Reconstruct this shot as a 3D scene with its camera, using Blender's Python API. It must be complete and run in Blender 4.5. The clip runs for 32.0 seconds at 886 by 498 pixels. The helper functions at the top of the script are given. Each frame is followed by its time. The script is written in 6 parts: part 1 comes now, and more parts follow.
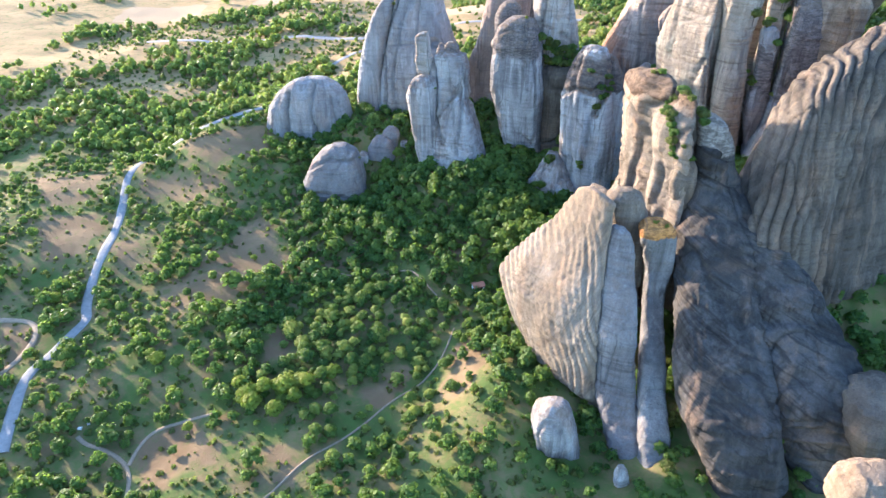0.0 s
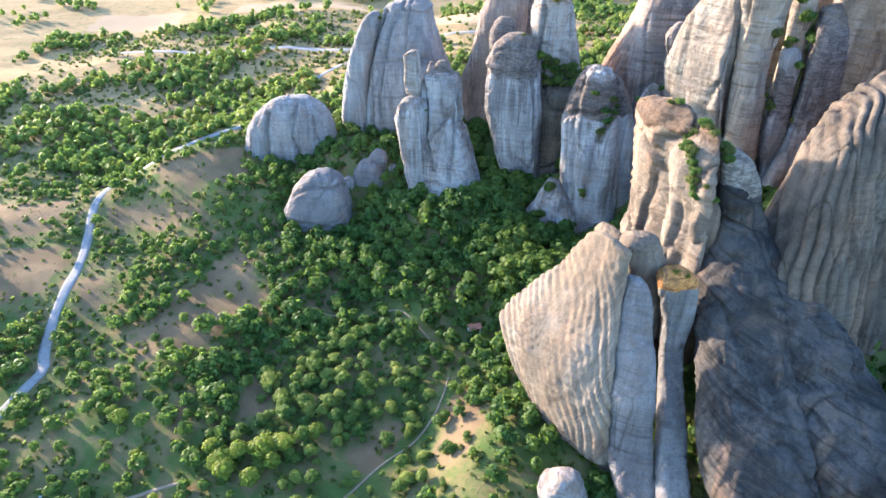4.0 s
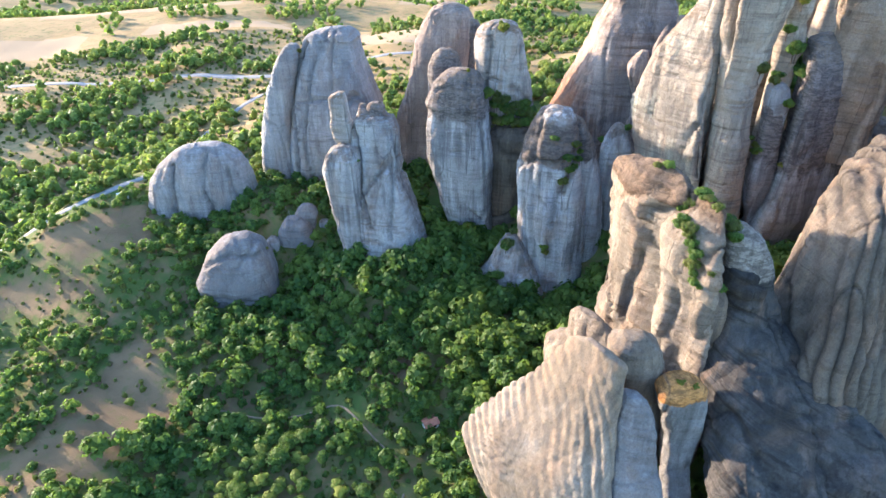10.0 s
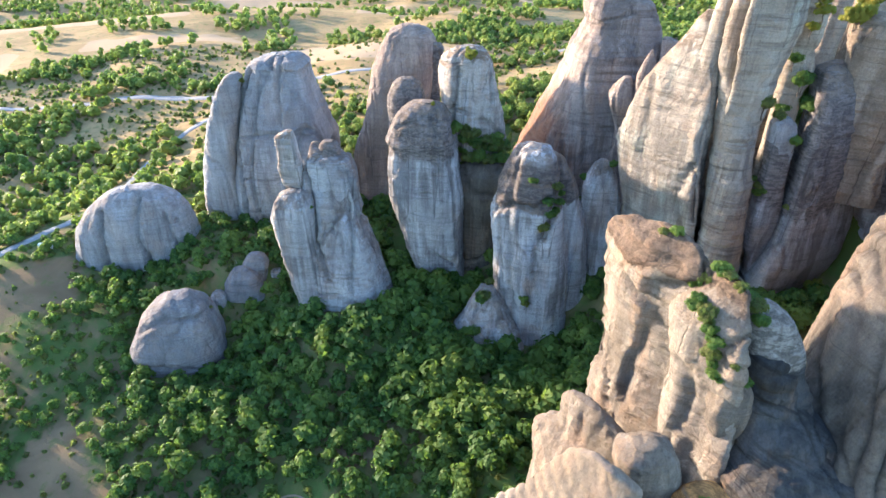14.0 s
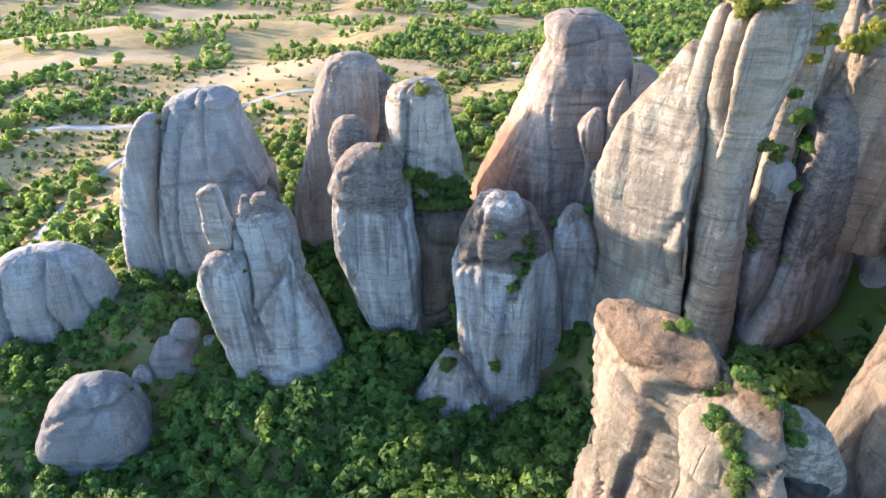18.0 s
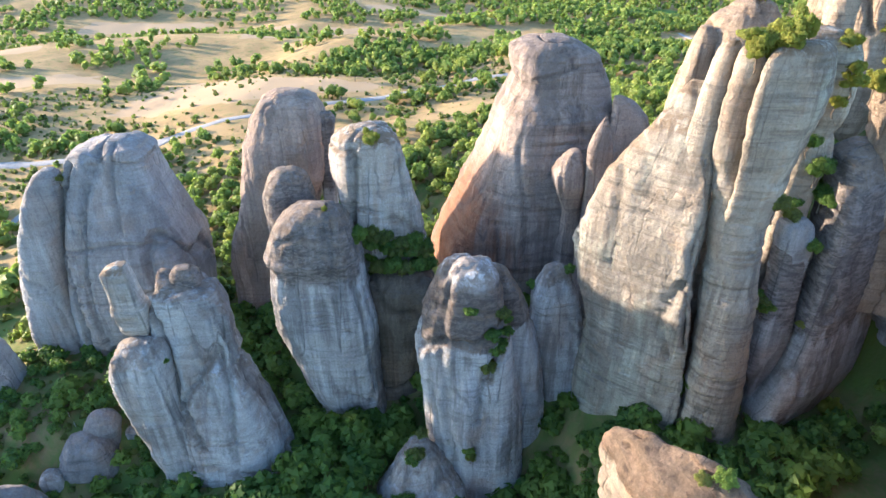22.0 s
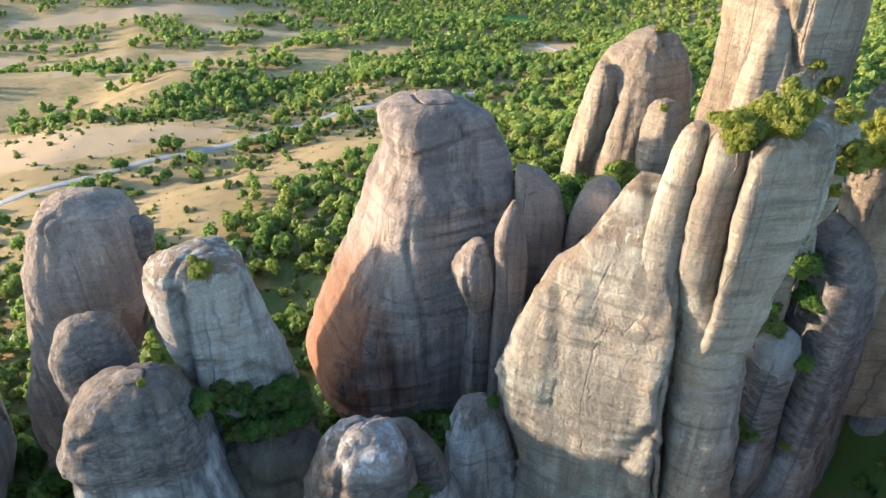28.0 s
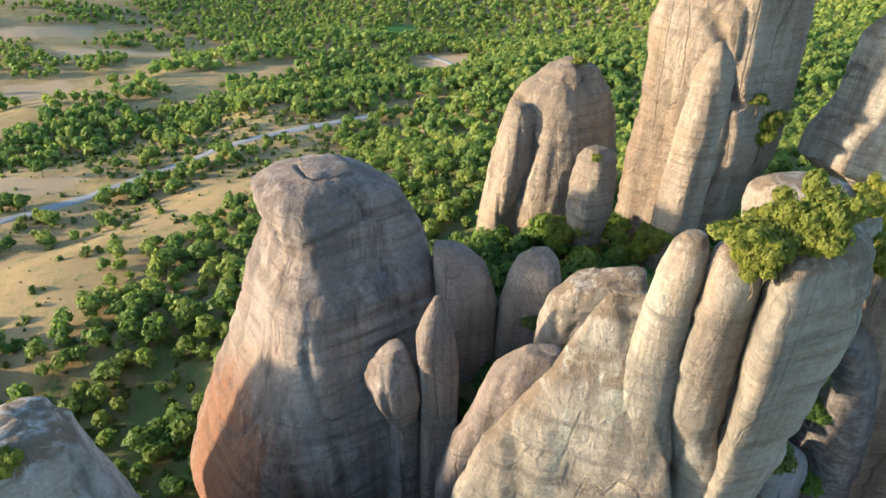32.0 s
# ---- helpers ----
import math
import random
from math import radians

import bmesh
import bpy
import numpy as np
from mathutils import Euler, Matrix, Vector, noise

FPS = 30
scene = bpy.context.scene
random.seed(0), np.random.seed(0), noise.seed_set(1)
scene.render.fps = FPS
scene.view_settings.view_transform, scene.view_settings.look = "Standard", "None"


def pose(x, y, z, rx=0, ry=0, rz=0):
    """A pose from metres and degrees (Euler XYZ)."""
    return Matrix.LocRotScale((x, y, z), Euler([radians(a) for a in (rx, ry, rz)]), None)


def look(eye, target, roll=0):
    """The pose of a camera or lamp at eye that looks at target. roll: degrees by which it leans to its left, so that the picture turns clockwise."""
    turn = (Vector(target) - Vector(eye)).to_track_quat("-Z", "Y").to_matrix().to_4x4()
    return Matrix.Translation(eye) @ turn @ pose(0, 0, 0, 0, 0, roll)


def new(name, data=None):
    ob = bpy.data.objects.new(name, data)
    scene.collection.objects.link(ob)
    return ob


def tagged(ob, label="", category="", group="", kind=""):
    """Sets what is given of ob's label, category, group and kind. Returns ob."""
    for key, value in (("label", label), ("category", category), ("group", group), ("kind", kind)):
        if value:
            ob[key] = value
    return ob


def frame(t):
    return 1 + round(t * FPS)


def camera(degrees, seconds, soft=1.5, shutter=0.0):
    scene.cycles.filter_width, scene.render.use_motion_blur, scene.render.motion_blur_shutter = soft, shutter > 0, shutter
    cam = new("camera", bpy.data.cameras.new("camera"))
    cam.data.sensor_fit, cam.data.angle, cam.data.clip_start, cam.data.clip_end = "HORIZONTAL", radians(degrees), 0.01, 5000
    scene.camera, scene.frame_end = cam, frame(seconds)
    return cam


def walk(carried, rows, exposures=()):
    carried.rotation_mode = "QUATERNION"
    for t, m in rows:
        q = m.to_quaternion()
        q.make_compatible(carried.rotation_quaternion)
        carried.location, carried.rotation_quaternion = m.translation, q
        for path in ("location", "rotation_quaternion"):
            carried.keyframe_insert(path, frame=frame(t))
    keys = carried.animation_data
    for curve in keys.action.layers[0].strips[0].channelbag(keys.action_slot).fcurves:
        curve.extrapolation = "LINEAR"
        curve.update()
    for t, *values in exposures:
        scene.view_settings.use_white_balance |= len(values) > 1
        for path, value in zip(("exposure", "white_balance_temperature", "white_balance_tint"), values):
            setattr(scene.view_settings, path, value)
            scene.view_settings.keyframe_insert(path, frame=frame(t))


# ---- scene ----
EXPOSURES = [(0, 2.47, 5000, 17), (16, 2.3, 5080, 15), (25, 2.13, 5150, 12), (32, 1.57, 5250, 6)]
cam = camera(69.40, 32.0)
# seconds, place in metres, heading (to the left of +y), pitch and lean in degrees
PATH = [
    (0, 0.00, 0.00, 220.00, 0.000, -33.886, -0.213),
    (1, -0.46, 5.82, 220.21, 0.058, -33.996, -0.113),
    (2, -1.02, 11.93, 220.17, 0.017, -33.934, -0.034),
    (3, -1.33, 18.41, 219.87, -0.530, -33.823, 0.009),
    (3.5, -1.45, 21.75, 219.73, -0.883, -33.752, 0.035),
    (5.5, -1.43, 36.33, 219.55, -2.378, -33.721, 0.076),
    (6, -1.35, 40.15, 219.39, -2.842, -33.687, 0.094),
    (7, -1.05, 47.70, 219.03, -3.777, -33.599, 0.134),
    (8, -0.57, 55.11, 218.78, -4.753, -33.525, 0.143),
    (9, 0.10, 62.55, 218.78, -5.929, -33.476, 0.117),
    (10, 0.90, 70.10, 218.91, -7.153, -33.451, 0.079),
    (11, 1.71, 77.67, 219.04, -8.014, -33.447, 0.062),
    (12, 2.66, 85.24, 219.14, -8.597, -33.432, 0.104),
    (13, 3.80, 92.83, 219.15, -9.416, -33.416, 0.112),
    (14, 5.18, 100.31, 219.10, -10.607, -33.388, 0.096),
    (14.5, 5.90, 103.99, 219.08, -11.219, -33.351, 0.090),
    (16.5, 9.20, 118.60, 219.19, -13.512, -33.282, 0.033),
    (17, 10.06, 122.28, 219.36, -14.038, -33.308, 0.032),
    (18, 11.81, 129.60, 219.51, -15.101, -33.320, 0.007),
    (19, 13.87, 136.77, 219.49, -16.092, -33.294, -0.035),
    (20, 16.07, 144.13, 219.44, -17.117, -33.258, -0.086),
    (21, 18.15, 151.43, 219.28, -18.204, -33.216, -0.144),
    (22, 20.46, 158.60, 219.19, -19.245, -33.178, -0.159),
    (23, 22.82, 165.74, 219.14, -20.364, -33.124, -0.162),
    (24, 25.38, 172.79, 219.09, -22.173, -33.073, -0.193),
    (25, 28.13, 179.70, 218.91, -24.376, -32.974, -0.188),
    (25.5, 29.56, 183.09, 218.81, -25.647, -32.918, -0.186),
    (27.5, 35.60, 196.42, 218.79, -30.921, -32.821, -0.079),
    (28, 37.39, 199.77, 218.69, -32.232, -32.771, -0.032),
    (29, 41.11, 206.16, 218.49, -34.856, -32.666, 0.050),
    (30, 45.02, 212.26, 218.51, -37.359, -32.595, 0.090),
    (31, 49.23, 218.15, 218.56, -39.860, -32.482, 0.100),
    (32, 53.45, 224.00, 218.66, -42.394, -32.438, 0.181),
]
walk(cam, [(t, pose(x, y, z, 0, 0, h) @ pose(0, 0, 0, 90 + p, 0, 0) @ pose(0, 0, 0, 0, 0, r)) for t, x, y, z, h, p, r in PATH],
     EXPOSURES)


# ---- sky and sun: a low evening sun ahead of the camera and to its left ----
SUN_WAY = Vector((-0.784, 0.591, 0.20)).normalized()     # towards the sun
world = bpy.data.worlds.new("evening_sky")
scene.world = world
world.use_nodes = True
sky = world.node_tree.nodes.new("ShaderNodeTexSky")
sky.sky_type, sky.sun_disc = "NISHITA", False
sky.sun_elevation, sky.sun_rotation = math.asin(SUN_WAY.z), math.atan2(SUN_WAY.x, SUN_WAY.y)
sky.air_density, sky.dust_density, sky.ozone_density = 1.2, 1.0, 1.6
backg = world.node_tree.nodes["Background"]
backg.inputs[1].default_value = 0.15
world.node_tree.links.new(sky.outputs[0], backg.inputs[0])
lamp = bpy.data.lights.new("sun", "SUN")
lamp.energy, lamp.angle, lamp.color = 4.0, radians(2.0), (1.0, 0.72, 0.42)
sun = new("sun", lamp)
sun.matrix_world = look((0, 0, 0), -SUN_WAY) @ Matrix.Identity(4)


# ---- noise on arrays ----
def hash3(ix, iy, iz, seed):
    h = (ix * 374761393 + iy * 668265263 + iz * 2147483647 + seed * 1274126177) & 0xFFFFFFFF
    h = ((h ^ (h >> 13)) * 1274126177) & 0xFFFFFFFF
    h = ((h ^ (h >> 16)) * 2246822519) & 0xFFFFFFFF
    return ((h ^ (h >> 15)) & 0xFFFF) / 32767.5 - 1.0


def noise3(x, y, z, seed=0):
    """Smooth noise from -1 to 1."""
    fx, fy, fz = np.floor(x), np.floor(y), np.floor(z)
    ix, iy, iz = fx.astype(np.int64), fy.astype(np.int64), fz.astype(np.int64)
    a, b, c = x - fx, y - fy, z - fz
    a, b, c = a * a * (3 - 2 * a), b * b * (3 - 2 * b), c * c * (3 - 2 * c)
    out = 0
    for dx in (0, 1):
        for dy in (0, 1):
            for dz in (0, 1):
                w = (a if dx else 1 - a) * (b if dy else 1 - b) * (c if dz else 1 - c)
                out = out + w * hash3(ix + dx, iy + dy, iz + dz, seed)
    return out


def fbm(x, y, z, seed=0, octaves=3):
    return sum(noise3(x * 2**o, y * 2**o, z * 2**o, seed + o) / 2**o for o in range(octaves))


# ---- materials ----
def nodes_of(name):
    mat = bpy.data.materials.new(name)
    mat.use_nodes = True
    nt = mat.node_tree
    return mat, nt, nt.nodes["Principled BSDF"]


def add(nt, kind, **settings):
    node = nt.nodes.new(kind)
    for key, value in settings.items():
        node.inputs[key].default_value = value
    return node


def stretched_noise(nt, scale, noise_scale=1.0, detail=4.0, rough=0.55, bend=0.6, offset=0.0, dip=0.0):
    """Noise in world metres, stretched by scale along x, y and z."""
    place = nt.nodes.new("ShaderNodeNewGeometry")
    mul = nt.nodes.new("ShaderNodeVectorMath")
    mul.operation = "MULTIPLY_ADD"
    mul.inputs[1].default_value = scale
    mul.inputs[2].default_value = (offset, offset * 0.7, offset * 1.3)
    tex = add(nt, "ShaderNodeTexNoise", Scale=noise_scale, Detail=detail, Roughness=rough, Distortion=bend)
    source = place.outputs["Position"]
    if dip:     # beds that dip sideways, in degrees
        tilt = nt.nodes.new("ShaderNodeVectorRotate")
        tilt.rotation_type = "Y_AXIS"
        tilt.inputs["Angle"].default_value = radians(dip)
        nt.links.new(source, tilt.inputs["Vector"])
        source = tilt.outputs[0]
    nt.links.new(source, mul.inputs[0])
    nt.links.new(mul.outputs[0], tex.inputs["Vector"])
    return tex.outputs["Fac"]


def ramp(nt, fac, low, high):
    node = nt.nodes.new("ShaderNodeMapRange")
    node.interpolation_type = "SMOOTHSTEP"
    node.inputs["From Min"].default_value, node.inputs["From Max"].default_value = low, high
    nt.links.new(fac, node.inputs["Value"])
    return node.outputs["Result"]


def mixed(nt, fac, a, b, blend="MIX", amount=None):
    node = nt.nodes.new("ShaderNodeMix")
    node.data_type, node.blend_type = "RGBA", blend
    if amount is not None:
        m = nt.nodes.new("ShaderNodeMath")
        m.operation = "MULTIPLY"
        m.inputs[1].default_value = amount
        nt.links.new(fac, m.inputs[0])
        fac = m.outputs[0]
    nt.links.new(fac, node.inputs[0])
    for value, socket in ((a, node.inputs[6]), (b, node.inputs[7])):
        if isinstance(value, tuple):
            socket.default_value = (*value, 1)
        else:
            nt.links.new(value, socket)
    return node.outputs[2]


def line_near(nt, fac, at, half):
    """1 on the lines where fac passes a value, 0 off them."""
    off = nt.nodes.new("ShaderNodeMath")
    off.operation = "SUBTRACT"
    off.inputs[1].default_value = at
    nt.links.new(fac, off.inputs[0])
    size = nt.nodes.new("ShaderNodeMath")
    size.operation = "ABSOLUTE"
    nt.links.new(off.outputs[0], size.inputs[0])
    return ramp(nt, size.outputs[0], half, half * 0.25)


def joined(nt, kind, a, b):
    node = nt.nodes.new("ShaderNodeMath")
    node.operation = kind
    for value, socket in ((a, node.inputs[0]), (b, node.inputs[1])):
        if isinstance(value, (int, float)):
            socket.default_value = value
        else:
            nt.links.new(value, socket)
    return node.outputs[0]


def rock_material(name, base, pale, stain_shade, streak=0.6, strata=0.3, lichen=0.5, warm=0.3, bump=0.5, joints=0.5, crust=None, rust=None, stripes=0.75, dip=0.0):
    """Conglomerate rock: pale and dark vertical water streaks, faint beds and joints, pebbles, lichen on what faces up.
    crust: height, softness, colour and, if it ends below the top, upper height of a cap, weathered or with sunlight put
    into its colour; rust: place, radius and colour of one great rust patch."""
    mat, nt, bsdf = nodes_of(name)

    def drips(low, run, share, offset):
        """Patches whose edges run down the face in drips."""
        wide = stretched_noise(nt, low, 1.0, 3, 0.5, 0.3, offset)
        thin = stretched_noise(nt, run, 1.0, 4, 0.6, 0.15, offset)
        node = nt.nodes.new("ShaderNodeMath")
        node.operation = "MULTIPLY_ADD"
        node.inputs[1].default_value = share
        nt.links.new(thin, node.inputs[0])
        nt.links.new(wide, node.inputs[2])
        return node.outputs[0]

    geo = nt.nodes.new("ShaderNodeNewGeometry")
    col = mixed(nt, ramp(nt, drips((0.05, 0.05, 0.03), (0.2, 0.2, 0.012), 0.5, 3.0), 0.66, 0.86), base, pale, amount=0.85)
    col = mixed(nt, ramp(nt, stretched_noise(nt, (0.06, 0.06, 0.025), 1.7, 3, offset=11.0), 0.5, 0.68), col, (0.36, 0.235, 0.15), amount=warm)
    col = mixed(nt, ramp(nt, drips((0.055, 0.055, 0.04), (0.45, 0.45, 0.012), 0.55, 21.0), 0.765, 0.88), col, stain_shade, amount=streak * 0.7)
    col = mixed(nt, ramp(nt, drips((0.05, 0.05, 0.03), (0.3, 0.3, 0.01), 0.6, 37.0), 0.87, 0.95), col, tuple(min(0.5, c * 1.25) for c in pale), amount=streak * 0.6)
    col = mixed(nt, ramp(nt, stretched_noise(nt, (0.06, 0.06, 0.6), 1.0, 5, 0.6, 0.3, 45.0, dip), 0.50, 0.66), col, stain_shade, amount=strata)
    col = mixed(nt, ramp(nt, stretched_noise(nt, (0.22, 0.22, 0.16), 1.0, 6, 0.7, 0.6, 57.0), 0.50, 0.72), col, stain_shade, amount=0.22)
    if rust:
        far = nt.nodes.new("ShaderNodeVectorMath")
        far.operation = "DISTANCE"
        far.inputs[1].default_value = rust[0]
        nt.links.new(geo.outputs["Position"], far.inputs[0])
        run = joined(nt, "MULTIPLY", stretched_noise(nt, (0.25, 0.25, 0.03), 1.0, 5, 0.6), rust[1] * 1.2)
        col = mixed(nt, ramp(nt, joined(nt, "ADD", far.outputs["Value"], run), rust[1] * 1.75, rust[1] * 1.1), col, rust[2], amount=0.85)
    sep = nt.nodes.new("ShaderNodeSeparateXYZ")
    nt.links.new(geo.outputs["Normal"], sep.inputs[0])
    if crust:
        place = nt.nodes.new("ShaderNodeSeparateXYZ")
        nt.links.new(geo.outputs["Position"], place.inputs[0])
        run = joined(nt, "MULTIPLY", joined(nt, "SUBTRACT", stretched_noise(nt, (0.16, 0.16, 0.05), 1.0, 6, 0.65), 0.5), crust[1] * 4)
        high = ramp(nt, joined(nt, "ADD", place.outputs[2], run), crust[0] - crust[1] * 0.2, crust[0] + crust[1] * 0.2)
        if len(crust) > 3:
            high = joined(nt, "MULTIPLY", high, ramp(nt, joined(nt, "ADD", place.outputs[2], joined(nt, "MULTIPLY", run, 0.35)), crust[3] + 1.5, crust[3] - 1.0))
        cap_tone = mixed(nt, ramp(nt, stretched_noise(nt, (0.35, 0.35, 0.9), 1.0, 9, 0.75), 0.42, 0.58), tuple(min(1.0, c * 1.15) for c in crust[2]), tuple(c * 0.5 for c in crust[2]))
        col = mixed(nt, high, col, cap_tone, amount=0.9)
    # lichen and dark crust where the surface faces up
    up = ramp(nt, sep.outputs[2], 0.15, 0.6)
    spots = ramp(nt, stretched_noise(nt, (0.5, 0.5, 0.5), detail=6, rough=0.65), 0.36, 0.52)
    col = mixed(nt, joined(nt, "MULTIPLY", up, spots), col, (0.20, 0.145, 0.095), amount=lichen)
    # water stains and painted shade down the grooves and clefts of the rock, then its joints and beds
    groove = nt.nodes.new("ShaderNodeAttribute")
    groove.attribute_name = "stain_shade"
    col = mixed(nt, groove.outputs["Fac"], col, stain_shade, amount=stripes)
    upright = line_near(nt, stretched_noise(nt, (0.10, 0.10, 0.006), 1.0, 1, 0.5, 0.1, 63.0), 0.5, 0.008)
    level = line_near(nt, stretched_noise(nt, (0.02, 0.02, 0.22), 1.0, 2, 0.5, 0.1, 71.0), 0.5, 0.012)
    some = ramp(nt, stretched_noise(nt, (0.05, 0.05, 0.05), 1.0, 2, 0.5, 0.2, 83.0), 0.44, 0.56)
    lines = joined(nt, "MULTIPLY", joined(nt, "MAXIMUM", upright, joined(nt, "MULTIPLY", level, 0.55)), some)
    lines = joined(nt, "MULTIPLY", lines, ramp(nt, sep.outputs[2], 0.45, 0.15))
    col = mixed(nt, lines, col, tuple(c * 0.6 for c in stain_shade), amount=joints)
    # fine runs of water, thin beds and pebbly grain, in patches
    here = ramp(nt, stretched_noise(nt, (0.07, 0.07, 0.045), 1.0, 3, 0.5, 0.4, 97.0), 0.40, 0.60)
    thin = stretched_noise(nt, (0.8, 0.8, 0.02), 1.0, 4, 0.6, 0.25, 101.0)
    col = mixed(nt, joined(nt, "MULTIPLY", ramp(nt, thin, 0.50, 0.66), here), col, (0.66, 0.64, 0.63), "MULTIPLY", streak)
    col = mixed(nt, joined(nt, "MULTIPLY", ramp(nt, thin, 0.48, 0.34), here), col, (1.25, 1.26, 1.26), "MULTIPLY", streak)
    thin_bed = stretched_noise(nt, (0.03, 0.03, 0.8), 1.0, 5, 0.7, 0.35, 111.0, dip)
    there = ramp(nt, stretched_noise(nt, (0.05, 0.05, 0.07), 1.0, 3, 0.5, 0.4, 127.0), 0.42, 0.62)
    col = mixed(nt, joined(nt, "MULTIPLY", ramp(nt, thin_bed, 0.50, 0.62), there), col, (0.66, 0.64, 0.63), "MULTIPLY", 0.25 + strata)
    grain = stretched_noise(nt, (1, 1, 0.8), 2.2, 8, 0.75)
    col = mixed(nt, ramp(nt, grain, 0.46, 0.70), col, (0.62, 0.61, 0.60), "MULTIPLY", 0.75)
    col = mixed(nt, ramp(nt, grain, 0.48, 0.28), col, (1.3, 1.3, 1.28), "MULTIPLY", 0.9)
    nt.links.new(col, bsdf.inputs["Base Color"])
    bsdf.inputs["Roughness"].default_value = 0.92
    bsdf.inputs["Specular IOR Level"].default_value = 0.2
    rough = joined(nt, "ADD", stretched_noise(nt, (0.8, 0.8, 0.5), 1.0, 10, 0.7), joined(nt, "MULTIPLY", stretched_noise(nt, (0.10, 0.10, 0.75), 1.0, 4, 0.6, 0.4, 91.0), 0.75))
    rough = joined(nt, "SUBTRACT", rough, joined(nt, "MULTIPLY", lines, 0.5 * joints))
    bumps = add(nt, "ShaderNodeBump", Strength=bump * 1.5, Distance=1.5)
    nt.links.new(rough, bumps.inputs["Height"])
    nt.links.new(bumps.outputs[0], bsdf.inputs["Normal"])
    return mat


GREY = rock_material("grey_rock", (0.345, 0.328, 0.320), (0.525, 0.508, 0.484), (0.130, 0.120, 0.118), 0.85, 0.25, 0.6, 0.35, crust=(133.0, 5.0, (0.20, 0.172, 0.155)))
BLUISH = rock_material("bluish_rock", (0.292, 0.284, 0.282), (0.392, 0.382, 0.374), (0.150, 0.145, 0.147), 0.6, 0.2, 0.3, 0.25)
LEDGED = rock_material("ledged_rock", (0.432, 0.390, 0.342), (0.564, 0.522, 0.468), (0.162, 0.146, 0.134), 0.6, 0.4, 0.9, 0.4)
PALE = rock_material("pale_rock", (0.345, 0.298, 0.236), (0.450, 0.396, 0.318), (0.135, 0.120, 0.103), 0.7, 0.5, 0.9, 0.45, joints=0.3)
BROWN = rock_material("brown_rock", (0.287, 0.228, 0.193), (0.391, 0.310, 0.253), (0.149, 0.121, 0.107), 0.6, 0.25, 0.4, 0.6)
RUSTY = rock_material("rust_stained_rock", (0.280, 0.227, 0.199), (0.370, 0.302, 0.252), (0.125, 0.104, 0.096), 0.85, 0.4, 0.4, 0.4, rust=((75, 308, 122), 23.0, (0.27, 0.115, 0.055)))
# the sloping slabs stand in shade; that shade is put into their base colour
SHADE_DARK = rock_material("shade_dark_rock", (0.060, 0.056, 0.052), (0.112, 0.104, 0.096), (0.027, 0.025, 0.023), 0.7, 0.7, 0.0, 0.35, dip=-24.0)
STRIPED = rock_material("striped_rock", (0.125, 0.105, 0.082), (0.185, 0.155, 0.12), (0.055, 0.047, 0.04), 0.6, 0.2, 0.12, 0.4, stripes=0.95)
BANDED = rock_material("banded_rock", (0.228, 0.180, 0.128), (0.325, 0.275, 0.215), (0.134, 0.112, 0.090), 0.4, 0.6, 0.3, 0.5, bump=0.22, joints=0.2, stripes=0.6, dip=66.0)
TAN = rock_material("tan_rock", (0.30, 0.232, 0.165), (0.40, 0.325, 0.245), (0.125, 0.095, 0.070), 0.55, 0.3, 0.4, 0.4)
CAPPED = rock_material("capped_rock_face", (0.383, 0.385, 0.396), (0.557, 0.544, 0.520), (0.136, 0.127, 0.124), 0.8, 0.25, 0.7, 0.45, crust=(126.0, 3.0, (0.15, 0.122, 0.105), 139.5))
CRESTED = rock_material("crested_rock_face", (0.205, 0.168, 0.125), (0.29, 0.247, 0.193), (0.122, 0.107, 0.092), 0.6, 0.3, 0.5, 0.6, crust=(148.5, 2.5, (0.135, 0.09, 0.06)))
SLATE = rock_material("slate_grey_rock", (0.205, 0.197, 0.198), (0.295, 0.285, 0.280), (0.126, 0.120, 0.122), 0.5, 0.45, 0.3, 0.25)
# sunlit top and shaded base of the shoulder, both painted as rock colour
LIT_TOP_SHOULDER = rock_material("lit_top_shoulder_rock", (0.089, 0.085, 0.082), (0.145, 0.139, 0.132), (0.043, 0.040, 0.038), 0.7, 0.3, 0.3, 0.2, crust=(137.0, 1.5, (0.34, 0.30, 0.25)))
# orange sunlight on the pillar top, painted into the cap colour
ORANGE_TOP = rock_material("sunlit_cap_rock", (0.19, 0.186, 0.182), (0.29, 0.28, 0.27), (0.11, 0.105, 0.10), 0.6, 0.2, 0.0, 0.1, crust=(117.4, 1.5, (0.60, 0.28, 0.07)))


